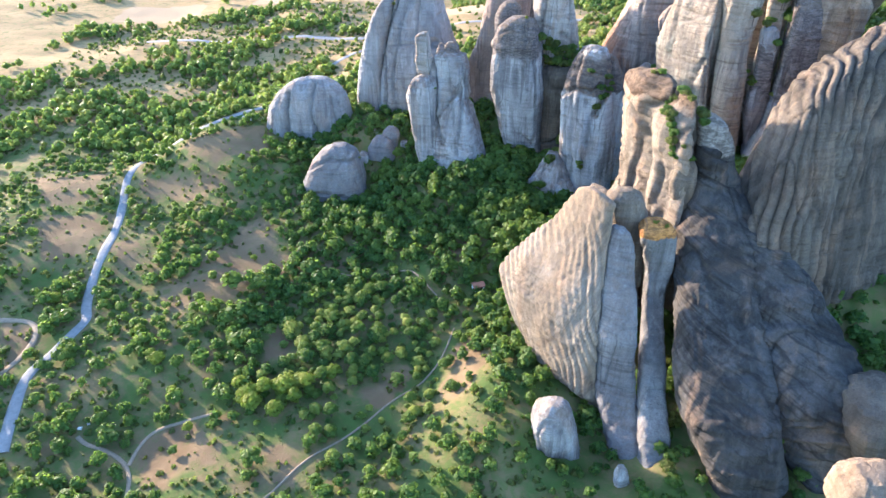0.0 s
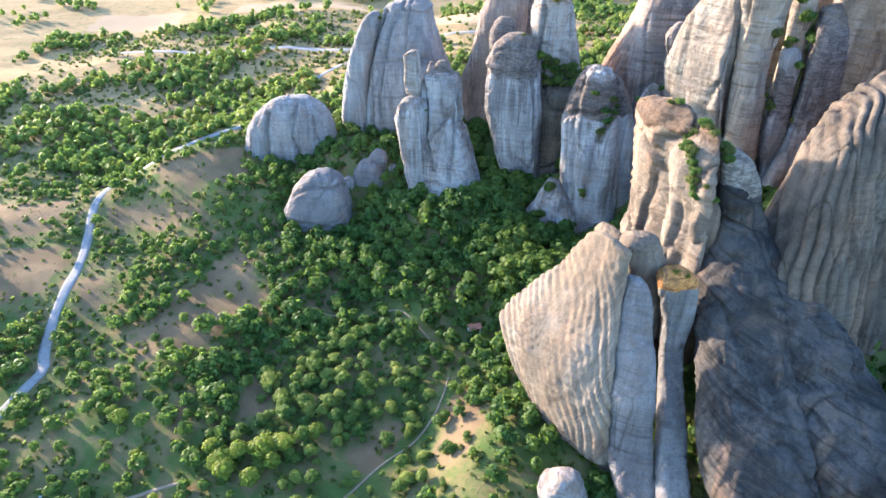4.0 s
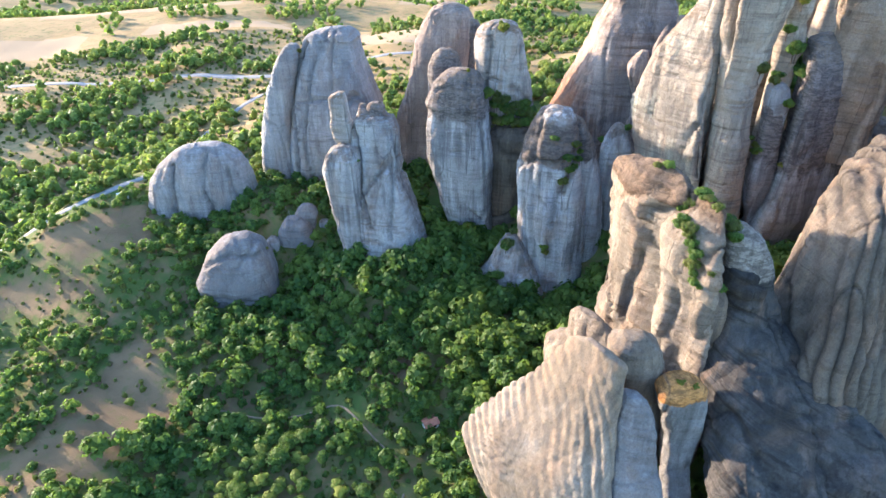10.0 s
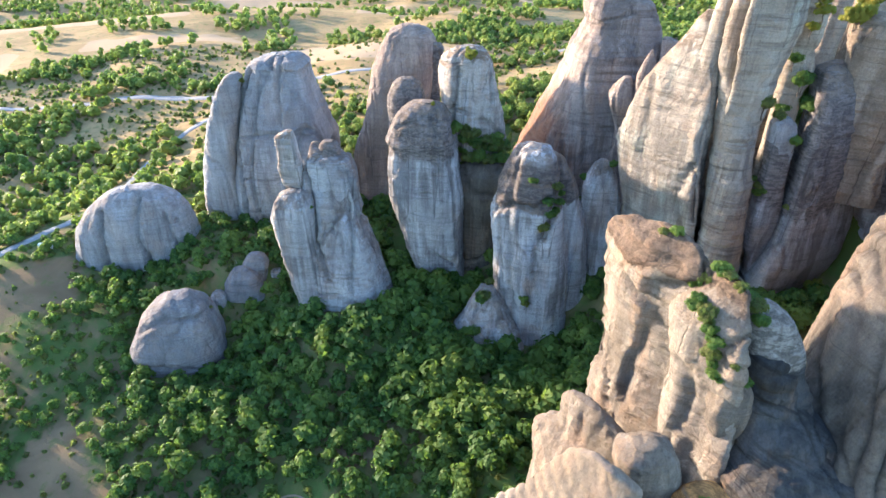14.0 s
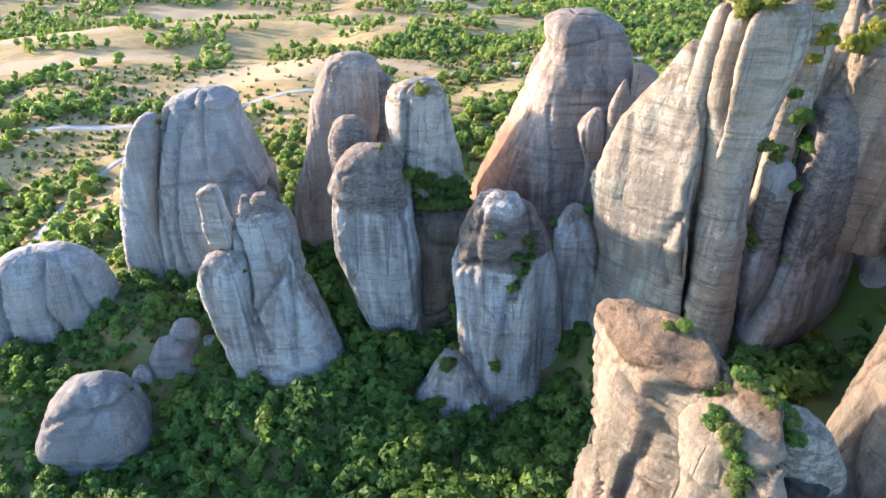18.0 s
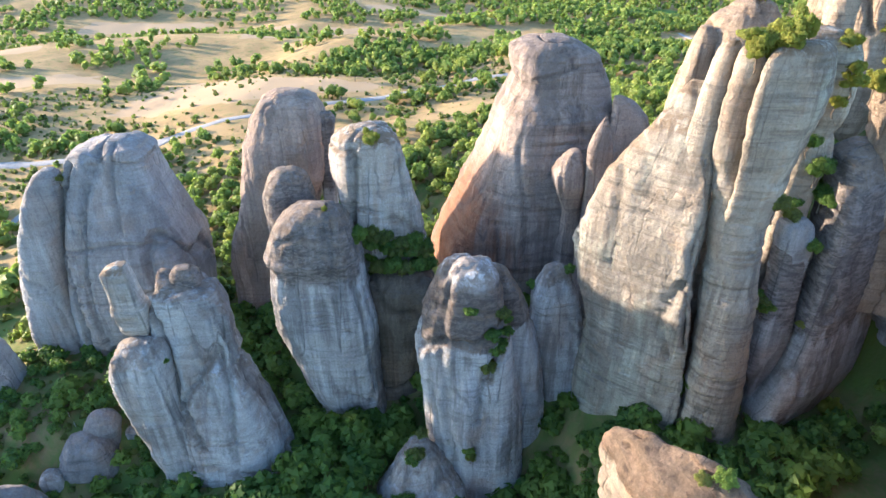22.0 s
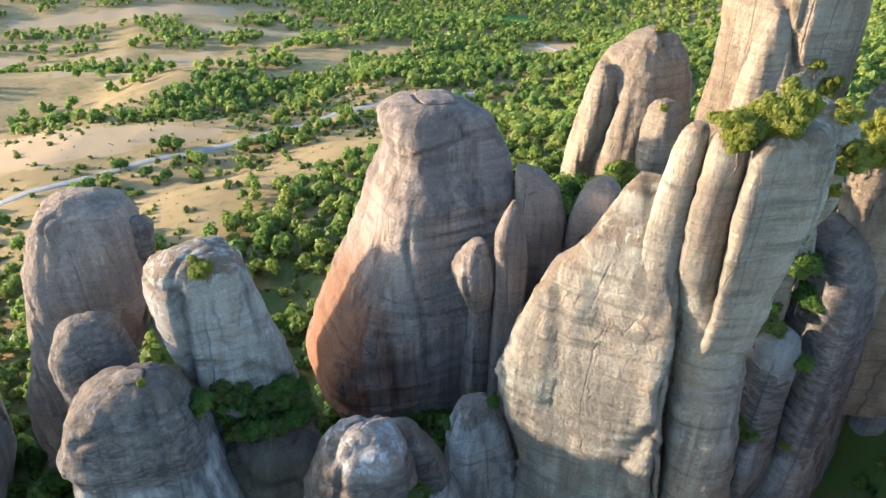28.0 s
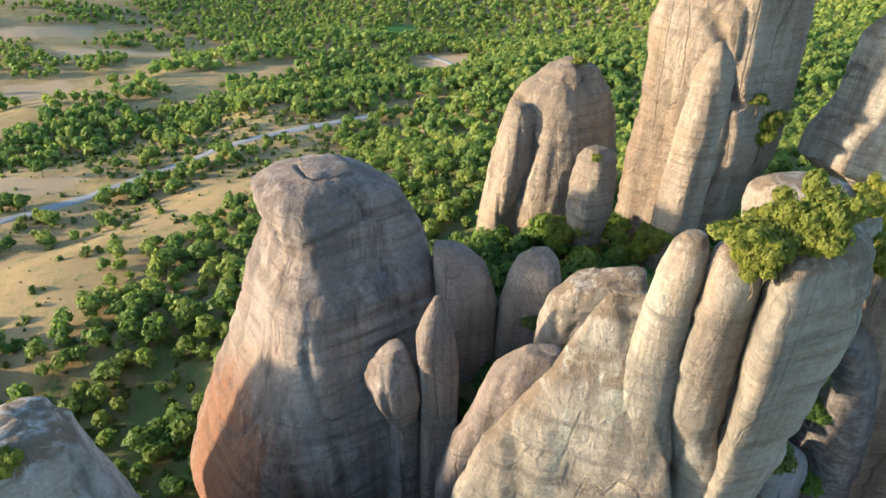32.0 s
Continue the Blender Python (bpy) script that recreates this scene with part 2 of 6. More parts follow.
def leaf_material(name, a, b, c, per_island=True):
    """Foliage: hue by leaf clump and by stand, some light through the leaves."""
    mat, nt, bsdf = nodes_of(name)
    geo = nt.nodes.new("ShaderNodeNewGeometry")
    info = nt.nodes.new("ShaderNodeObjectInfo")
    col = mixed(nt, geo.outputs["Random Per Island"], a, b)
    col = mixed(nt, ramp(nt, stretched_noise(nt, (0.07, 0.07, 0.03), detail=3), 0.40, 0.66), col, c, amount=0.8)
    col = mixed(nt, info.outputs["Random"], col, c, amount=0.35)
    nt.links.new(col, bsdf.inputs["Base Color"])
    bsdf.inputs["Roughness"].default_value = 0.6
    bsdf.inputs["Specular IOR Level"].default_value = 0.25
    through_leaf = nt.nodes.new("ShaderNodeBsdfTranslucent")
    nt.links.new(mixed(nt, geo.outputs["Random Per Island"], col, (0.20, 0.32, 0.04)), through_leaf.inputs[0])
    both = nt.nodes.new("ShaderNodeMixShader")
    both.inputs[0].default_value = 0.5
    nt.links.new(bsdf.outputs[0], both.inputs[1])
    nt.links.new(through_leaf.outputs[0], both.inputs[2])
    nt.links.new(both.outputs[0], nt.nodes["Material Output"].inputs[0])
    return mat


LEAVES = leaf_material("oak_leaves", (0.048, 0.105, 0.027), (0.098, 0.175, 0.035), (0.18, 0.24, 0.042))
SCRUB = leaf_material("scrub_leaves", (0.075, 0.105, 0.028), (0.14, 0.165, 0.045), (0.21, 0.20, 0.05))
# lighter copy of the shrub leaves, with sunlight put into the colour
SUNLIT_SCRUB = leaf_material("sunlit_tone_scrub_leaves", (0.15, 0.17, 0.03), (0.24, 0.25, 0.04), (0.32, 0.29, 0.04))
# yellow-green of sunlit crowns, put into the leaf colour
SUNLIT_OAK = leaf_material("sunlit_tone_oak_leaves", (0.13, 0.20, 0.03), (0.21, 0.27, 0.035), (0.32, 0.34, 0.04))
# paler than the oak leaves: haze of the distance put into the colour
FAR_LEAVES = leaf_material("haze_pale_leaves", (0.13, 0.20, 0.046), (0.23, 0.30, 0.062), (0.36, 0.37, 0.07))


def plain_material(name, a, b, scale=1.0, rough=0.9, bump=0.2):
    mat, nt, bsdf = nodes_of(name)
    col = mixed(nt, ramp(nt, stretched_noise(nt, (scale,) * 3, 1, 6, 0.65), 0.3, 0.7), a, b)
    nt.links.new(col, bsdf.inputs["Base Color"])
    bsdf.inputs["Roughness"].default_value = rough
    bumps = add(nt, "ShaderNodeBump", Strength=bump, Distance=0.1)
    nt.links.new(stretched_noise(nt, (scale * 4,) * 3, 1, 6, 0.65), bumps.inputs["Height"])
    nt.links.new(bumps.outputs[0], bsdf.inputs["Normal"])
    return mat


BARK = plain_material("bark", (0.09, 0.07, 0.05), (0.18, 0.14, 0.10), 3.0)
ROAD = plain_material("dusty_asphalt", (0.21, 0.205, 0.20), (0.29, 0.28, 0.265), 0.6)
TRACK = plain_material("trodden_earth", (0.24, 0.18, 0.115), (0.32, 0.24, 0.155), 0.8)
PLASTER = plain_material("plaster", (0.66, 0.63, 0.58), (0.78, 0.75, 0.70), 1.5)
TILES = plain_material("roof_tiles", (0.30, 0.12, 0.07), (0.42, 0.20, 0.12), 2.0)
SHEET = plain_material("blue_roof_sheet", (0.36, 0.50, 0.66), (0.50, 0.62, 0.74), 1.0, 0.5)
WOOD = plain_material("weathered_wood", (0.22, 0.18, 0.14), (0.36, 0.31, 0.25), 4.0)
GLASS = plain_material("dark_glass", (0.02, 0.025, 0.03), (0.04, 0.045, 0.05), 1.0, 0.1, 0.0)
PAINT = plain_material("car_paint", (0.10, 0.11, 0.13), (0.13, 0.14, 0.16), 2.0, 0.3, 0.0)
RUBBER = plain_material("tyre_rubber", (0.02, 0.02, 0.02), (0.035, 0.035, 0.035), 5.0)


# ---- ground ----
# heights of the valley, the saddle under the pillars and the plain beyond: x, y, z
VALLEY = [(-62, 134, 55), (-27, 140, 55), (-19, 157, 56), (-99, 138, 52), (-148, 175, 54), (-144, 197, 55), (-66, 185, 58), (-30, 213, 60), (5, 196, 60), (-80, 225, 62), (-1, 232, 67), (-79, 246, 66), (8, 238, 71), (-150, 260, 61), (-181, 359, 58), (-158, 416, 62), (-34, 316, 90), (-81, 312, 78), (-46, 265, 68), (13, 268, 84), (32, 277, 87), (55, 258, 78)]
SADDLE = [(64, 245, 74), (-104, 324, 83), (-107, 577, 79), (-181, 569, 68), (133, 600, 84), (82, 499, 94), (223, 487, 100), (90, 399, 104), (172, 861, 33), (583, 741, 22), (50, 128, 56), (82, 112, 60), (24, 145, 66), (70, 122, 66), (118, 172, 98), (137, 170, 94), (122, 150, 84), (128, 135, 76), (104, 233, 104), (134, 228, 105), (124, 215, 108), (90, 205, 95)]
PLAIN = [(55, 200, 72), (80, 278, 108), (66, 300, 96), (30, 320, 92), (145, 280, 152), (135, 292, 146), (165, 300, 145), (190, 270, 150), (160, 245, 150), (150, 330, 122), (60, 340, 96), (-300, 300, 50), (-300, 600, 60), (0, 700, 66), (300, 620, 78), (300, 400, 110), (0, 1000, 25), (400, 1000, 15), (-300, 1000, 25), (-250, 100, 48), (0, 80, 52), (130, 90, 62), (100, 140, 70), (92, 110, 60), (115, 118, 62), (250, 200, 150), (300, 80, 120)]
HEIGHTS = np.array(VALLEY + SADDLE + PLAIN, float)


def ground_z(x, y):
    x, y = np.asarray(x, float), np.asarray(y, float)
    top, low = 0.0, 0.0
    for gx, gy, gz in HEIGHTS:
        w = 1 / ((x - gx) ** 2 + (y - gy) ** 2 + 150) ** 2
        top, low = top + w * gz, low + w
    return top / low + 0.9 * noise3(x / 23, y / 23, 0 * x, 5) + 0.35 * noise3(x / 8, y / 8, 0 * x, 6)


ROADS = {}     # name: half width, surface, corners in plan
ROADS["valley_road"] = (1.75, ROAD, [(-140, 132), (-144, 144), (-148, 157), (-150, 167), (-147, 177), (-145, 186), (-141, 195), (-146, 204), (-151, 223), (-151, 239), (-154, 260), (-161, 283), (-165, 300), (-163, 313), (-155, 319), (-140, 322), (-124, 330), (-110, 345), (-100, 366), (-97, 386), (-95, 412), (-92, 432), (-80, 452), (-60, 470), (-11, 486)])
ROADS["plain_road"] = (2.5, ROAD, [(-260, 545), (-133, 526), (-95, 514), (-70, 503), (-40, 495), (-11, 487), (10, 494), (33, 493), (72, 499), (107, 497), (131, 500), (167, 497), (188, 493), (211, 486), (250, 478)])
ROADS["field_track"] = (0.6, TRACK, [(-120, 140), (-116, 137), (-108, 135), (-99, 129), (-94, 118), (-92, 100)])
ROADS["side_track"] = (0.5, TRACK, [(-99, 129), (-99, 137), (-96, 143), (-88, 146), (-78, 148)])
ROADS["wood_path"] = (0.3, TRACK, [(-60, 106), (-52, 115), (-44, 127), (-30, 138), (-20, 150), (-7, 160), (1, 172), (4, 184)])
ROADS["upper_path"] = (0.26, TRACK, [(-60, 222), (-52, 221), (-41, 217), (-26, 216), (-15, 219), (-7, 208), (6, 193)])
ROADS["far_track"] = (1.4, ROAD, [(340, 520), (352, 540), (372, 560), (380, 600)])
ROADS["west_track"] = (1.0, TRACK, [(-230, 190), (-200, 194), (-177, 196), (-163, 196), (-156, 186), (-159, 168), (-170, 150)])
CLEARINGS = []     # open dry ground: how bare it is, and its corners in plan
CLEARINGS.append((1.0, [(4, 650), (40, 594), (94, 545), (127, 506), (87, 503), (41, 508), (0, 520), (-60, 560)]))
CLEARINGS.append((0.9, [(60, 490), (100, 470), (95, 435), (81, 393), (62, 413), (50, 459)]))
CLEARINGS.append((1.0, [(129, 925), (200, 892), (160, 700), (125, 720)]))
CLEARINGS.append((1.0, [(11, 1177), (298, 1133), (274, 1056), (8, 1117)]))
CLEARINGS.append((1.0, [(27, 971), (124, 933), (111, 890), (30, 943)]))
CLEARINGS.append((1.0, [(375, 616), (419, 563), (330, 510), (349, 576)]))
CLEARINGS.append((0.9, [(226, 676), (308, 667), (277, 615), (225, 621)]))
CLEARINGS.append((0.9, [(267, 609), (293, 601), (250, 540), (228, 545)]))
CLEARINGS.append((0.8, [(-307, 535), (-238, 530), (-218, 487), (-279, 479)]))
CLEARINGS.append((0.9, [(60, 433), (75, 423), (78, 394), (64, 385), (50, 389)]))
CLEARINGS.append((0.8, [(119, 480), (157, 469), (148, 436), (108, 419), (97, 445)]))
CLEARINGS.append((0.9, [(-20, 545), (45, 528), (30, 470), (0, 480)]))
CLEARINGS.append((1.0, [(-200, 700), (-60, 690), (-50, 640), (-190, 640)]))
CLEARINGS.append((1.0, [(-330, 800), (-120, 820), (-110, 760), (-320, 740)]))
CLEARINGS.append((1.0, [(-230, 900), (0, 900), (-10, 850), (-230, 850)]))
CLEARINGS.append((1.0, [(-120, 1060), (40, 1010), (10, 950), (-140, 980)]))
CLEARINGS.append((1.0, [(200, 1020), (380, 960), (360, 900), (200, 950)]))
CLEARINGS.append((1.0, [(-330, 690), (-230, 690), (-220, 610), (-330, 620)]))
CLEARINGS.append((1.0, [(40, 800), (110, 810), (100, 740), (30, 745)]))
CLEARINGS.append((0.85, [(-86, 259), (-72, 240), (-64, 226), (-76, 205), (-96, 193), (-110, 200), (-108, 216), (-92, 228)]))
CLEARINGS.append((0.7, [(-32, 157), (-17, 171), (-13, 154), (-24, 148)]))
CLEARINGS.append((0.6, [(-75, 187), (-55, 184), (-57, 166), (-68, 170)]))
CLEARINGS.append((0.8, [(-102, 143), (-77, 146), (-74, 132), (-85, 122), (-94, 123)]))
CLEARINGS.append((0.62, [(-11, 236), (13, 228), (8, 216), (-6, 220)]))
CLEARINGS.append((0.65, [(-3, 174), (16, 180), (12, 148), (1, 140)]))
CLEARINGS.append((0.6, [(-59, 134), (-48, 136), (-42, 115), (-54, 115)]))
CLEARINGS.append((0.75, [(-196, 262), (-165, 267), (-156, 239), (-173, 227)]))
CLEARINGS.append((0.75, [(-154, 246), (-139, 242), (-136, 222), (-143, 225)]))
CLEARINGS.append((0.9, [(-145, 309), (-116, 320), (-96, 324), (-88, 298), (-115, 294)]))
CLEARINGS.append((0.75, [(-161, 300), (-108, 288), (-103, 277), (-148, 280)]))
CLEARINGS.append((0.7, [(-223, 307), (-182, 306), (-175, 288), (-194, 270)]))
CLEARINGS.append((0.8, [(-176, 195), (-161, 192), (-154, 183), (-155, 162), (-157, 162)]))
CLEARINGS.append((0.45, [(-59, 224), (-42, 227), (-46, 213), (-55, 212)]))
CLEARINGS.append((0.5, [(-55, 230), (-19, 219), (-26, 212), (-56, 219)]))
CLEARINGS.append((0.8, [(-92, 250), (-73, 244), (-81, 233), (-97, 224), (-110, 200), (-117, 208), (-102, 225)]))
GREEN_FIELD = [(400, 800), (540, 900), (600, 860), (470, 760)]


def inside(x, y, corners, soft=4.0):
    """1 inside a polygon, 0 outside it, with a soft edge."""
    best, odd = np.full(np.shape(x), 1e9), np.zeros(np.shape(x), bool)
    for (ax, ay), (bx, by) in zip(corners, corners[1:] + corners[:1]):
        ex, ey = bx - ax, by - ay
        t = np.clip(((x - ax) * ex + (y - ay) * ey) / (ex * ex + ey * ey), 0, 1)
        best = np.minimum(best, np.hypot(x - ax - t * ex, y - ay - t * ey))
        cross = (ay > y) != (by > y)
        odd ^= cross & (x < ex * (y - ay) / (ey if ey else 1e-9) + ax)
    return np.clip(0.5 + np.where(odd, best, -best) / (2 * soft), 0, 1)


def road_distance(x, y, names=ROADS):
    best = np.full(np.shape(x), 1e9)
    for name in names:
        half, _, line = ROADS[name]
        for (ax, ay), (bx, by) in zip(line, line[1:]):
            ex, ey = bx - ax, by - ay
            t = np.clip(((x - ax) * ex + (y - ay) * ey) / (ex * ex + ey * ey), 0, 1)
            best = np.minimum(best, np.hypot(x - ax - t * ex, y - ay - t * ey) - half)
    return best


def bareness(x, y):
    """How dry and open the ground is, 0 to 1."""
    wobble_x, wobble_y = x + 5 * noise3(x / 11, y / 11, 0 * x, 11), y + 5 * noise3(x / 11, y / 11, 0 * x, 12)
    out = np.zeros(np.shape(x))
    for much, corners in CLEARINGS:
        out = np.maximum(out, much * inside(wobble_x, wobble_y, corners, 4.0 if corners[0][1] < 330 else 9.0))
    return out


def mesh_of(name, verts, faces, smooth=True):
    """A mesh from arrays of vertices and of quads or triangles."""
    me = bpy.data.meshes.new(name)
    verts, faces = np.asarray(verts, np.float32), np.asarray(faces, np.int32)
    n, k = faces.shape
    me.vertices.add(len(verts))
    me.vertices.foreach_set("co", verts.ravel())
    me.loops.add(n * k)
    me.loops.foreach_set("vertex_index", faces.ravel())
    me.polygons.add(n)
    me.polygons.foreach_set("loop_start", np.arange(0, n * k, k, dtype=np.int32))
    me.update(calc_edges=True)
    me.polygons.foreach_set("use_smooth", np.full(n, smooth))
    return me


def grid_faces(rows, cols, wrap=False):
    i, j = np.meshgrid(np.arange(rows - 1), np.arange(cols if wrap else cols - 1), indexing="ij")
    k = (j + 1) % cols
    return np.stack([i * cols + j, i * cols + k, (i + 1) * cols + k, (i + 1) * cols + j], -1).reshape(-1, 4)


def stepped(edges):
    """Lines from edge to edge with the steps given between."""
    out = []
    for (a, step), (b, _) in zip(edges, edges[1:]):
        out.extend(np.arange(a, b, step))
    return np.array(out + [edges[-1][0]], float)


gx = stepped([(-4800, 400), (-1200, 60), (-420, 8), (-220, 3), (240, 8), (720, 60), (1500, 400), (4800, 1)])
gy = stepped([(-4800, 400), (-600, 80), (40, 3), (360, 6), (720, 14), (1300, 60), (1900, 400), (4800, 1)])
X, Y = np.meshgrid(gx, gy, indexing="ij")
Z = ground_z(X, Y)
ground_mesh = mesh_of("ground", np.stack([X, Y, Z], -1).reshape(-1, 3), grid_faces(len(gx), len(gy))[:, ::-1])
for key, values in (("bare", np.maximum(bareness(X, Y), np.maximum(0.56 * np.clip((Y - 330) / 60, 0, 1), 0.36 * np.clip((20 - X) / 60, 0, 1)))), ("crop", inside(X, Y, GREEN_FIELD, 6.0))):
    attr = ground_mesh.attributes.new(key, "FLOAT", "POINT")
    attr.data.foreach_set("value", values.ravel().astype(np.float32))

mat, nt, bsdf = nodes_of("dry_ground")
bare, crop = nt.nodes.new("ShaderNodeAttribute"), nt.nodes.new("ShaderNodeAttribute")
bare.attribute_name, crop.attribute_name = "bare", "crop"
edge = nt.nodes.new("ShaderNodeMath")
edge.operation = "MULTIPLY_ADD"
edge.inputs[1].default_value, edge.inputs[2].default_value = 0.9, -0.45
nt.links.new(stretched_noise(nt, (0.12, 0.12, 0.0), 1, 6, 0.65), edge.inputs[0])
total = nt.nodes.new("ShaderNodeMath")
nt.links.new(bare.outputs["Fac"], total.inputs[0])
nt.links.new(edge.outputs[0], total.inputs[1])
scrubby = mixed(nt, ramp(nt, stretched_noise(nt, (0.05, 0.05, 0), 1, 5, 0.6), 0.38, 0.62), (0.085, 0.115, 0.03), (0.20, 0.155, 0.07))
scrubby = mixed(nt, ramp(nt, stretched_noise(nt, (0.35, 0.35, 0), 1, 6, 0.7), 0.42, 0.62), scrubby, (0.085, 0.14, 0.03), amount=0.6)
dry = mixed(nt, ramp(nt, stretched_noise(nt, (0.035, 0.035, 0), 1, 5, 0.6), 0.4, 0.6), (0.215, 0.15, 0.08), (0.165, 0.112, 0.06))
dry = mixed(nt, ramp(nt, stretched_noise(nt, (0.25, 0.25, 0), 1, 7, 0.7), 0.52, 0.68), dry, (0.12, 0.13, 0.04), amount=0.75)
straw = mixed(nt, ramp(nt, stretched_noise(nt, (0.02, 0.03, 0), 1, 6, 0.65), 0.38, 0.62), (0.375, 0.257, 0.118), (0.285, 0.197, 0.090))
straw = mixed(nt, ramp(nt, stretched_noise(nt, (0.16, 0.16, 0), 1, 7, 0.7), 0.50, 0.68), straw, (0.16, 0.18, 0.06), amount=0.75)
where = nt.nodes.new("ShaderNodeSeparateXYZ")
nt.links.new(nt.nodes.new("ShaderNodeNewGeometry").outputs["Position"], where.inputs[0])
dry = mixed(nt, ramp(nt, where.outputs[1], 300, 400), dry, straw)
dry = mixed(nt, ramp(nt, bare.outputs["Fac"], 0.91, 0.99), dry, (0.375, 0.268, 0.155))
col = mixed(nt, ramp(nt, total.outputs[0], 0.32, 0.55), scrubby, dry)
col = mixed(nt, crop.outputs["Fac"], col, (0.12, 0.20, 0.045))
nt.links.new(col, bsdf.inputs["Base Color"])
bsdf.inputs["Roughness"].default_value = 0.95
bsdf.inputs["Specular IOR Level"].default_value = 0.1
bumps = add(nt, "ShaderNodeBump", Strength=0.6, Distance=0.6)
nt.links.new(stretched_noise(nt, (0.8, 0.8, 0), 1, 8, 0.7), bumps.inputs["Height"])
nt.links.new(bumps.outputs[0], bsdf.inputs["Normal"])
ground_mesh.materials.append(mat)
tagged(new("ground", ground_mesh), "dry grassy valley ground with scrub, bare earth and open fields", "ground", kind="structure")


def ribbon(name, half, material, line, label):
    """A road laid on the ground, with a cambered top and thin edges."""
    pts = np.array(line, float)
    for _ in range(3):      # round the bends
        pts = np.concatenate([pts[:1], np.stack([0.75 * pts[:-1] + 0.25 * pts[1:], 0.25 * pts[:-1] + 0.75 * pts[1:]], 1).reshape(-1, 2), pts[-1:]])
    seg = np.r_[0, np.cumsum(np.hypot(*np.diff(pts, axis=0).T))]
    s = np.linspace(0, seg[-1], int(seg[-1] / 2.0) + 2)
    c = np.stack([np.interp(s, seg, pts[:, 0]), np.interp(s, seg, pts[:, 1])], -1)
    d = np.gradient(c, axis=0)
    side = np.stack([-d[:, 1], d[:, 0]], -1) / np.hypot(d[:, 0], d[:, 1])[:, None]
    wide = half * (1 + 0.12 * noise3(s / 9, 0 * s, 0 * s, 3))
    cols = [(-1.35, -0.5), (-1.0, 0.16), (-0.5, 0.22), (0, 0.25), (0.5, 0.22), (1.0, 0.16), (1.35, -0.5)]
    rows = []
    for off, up in cols:
        p = c + side * (wide * off)[:, None]
        rows.append(np.column_stack([p, ground_z(p[:, 0], p[:, 1]) * 0.3 + ground_z(c[:, 0], c[:, 1]) * 0.7 + up + 0.1]))
    v = np.stack(rows, 1)
    me = mesh_of(name, v.reshape(-1, 3), grid_faces(len(s), len(cols)))
    me.materials.append(material)
    tagged(new(name, me), label, "road" if material is ROAD else "track", kind="structure")


for name, (half, material, line) in ROADS.items():
    ribbon(name, half, material, line, "pale dusty asphalt road winding through the scrub" if material is ROAD else "narrow trodden earth track through dry grass")


def part(name, me, material, parent, label=""):
    """One mesh as a part under a thing or a part."""
    ob = new(name, me)
    if material:
        me.materials.append(material)
    ob.parent = parent
    ob.matrix_parent_inverse = parent.matrix_world.inverted() if parent else Matrix.Identity(4)
    return tagged(ob, label)


def thing(name, place, label, category, group=""):
    ob = new(name)
    ob.empty_display_size = 1
    ob.matrix_world = Matrix.Translation(place)
    return tagged(ob, label, category, group)

# ---- rocks ----
# each form: x and y of its axis, its heading, then rings from the foot up: height, sideways shift, half width, shift away from the valley, half depth
FORMS = {}
FORMS["spire"] = (6, 284, -18.2, [(79, 2.1, 13.8, -2.0, 10.4), (84, 2.1, 13.8, -2.0, 10.4), (93.6, 0.5, 12.6, -1, 9.5), (102.9, -1.2, 11.3, 0, 8.5), (111.6, -2.5, 10.2, 1, 7.6), (118.6, -3.4, 9.2, 1.5, 6.9), (127.9, -3.4, 9.1, 3, 6.8), (132.8, -3.4, 7.4, 3.5, 6.0), (135.0, -7.2, 2.6, 4, 2.6), (136.2, -8.2, 1.2, 5, 1.0)])
FORMS["spire_l"] = (-4, 281, -18.2, [(79, -2.4, 5.8, 0.0, 4.9), (84, -2.4, 5.8, 0.0, 4.9), (88.3, -3.1, 6.0, 0, 5.1), (98.8, -4.4, 6.1, 0, 5.2), (108.6, -6.0, 6.7, 0, 5.7), (115.0, -6.4, 6.9, 0, 5.8), (120.0, -5.7, 6.3, 0, 5.3), (122.6, -5.4, 5.0, 1, 4.0), (124.0, -4.6, 2.5, 1, 2.1)])
FORMS["spire_n"] = (6, 289, -18.2, [(117, -1.9, 3.3, 0, 3.0), (122, -1.9, 3.3, 0, 3.0), (130.0, -1.9, 3.1, 0, 2.8), (133.3, -1.7, 3.2, 0, 2.9), (135.6, -1.7, 3.1, 0, 2.8), (137.0, -2.0, 1.5, 0, 1.3)])
FORMS["spire_head"] = (-3, 286, -18.2, [(107, -5.5, 1.9, 0, 1.6), (112, -5.5, 1.9, 0, 1.6), (122.8, -5.2, 2.0, 0, 1.6), (124.6, -5.3, 3.3, 0, 2.7), (130.8, -5.6, 3.6, 0, 2.9), (135.6, -5.9, 3.1, 0, 2.5), (140.3, -6.3, 3.0, 0, 2.4), (142.2, -4.9, 1.3, 0, 1.1)])
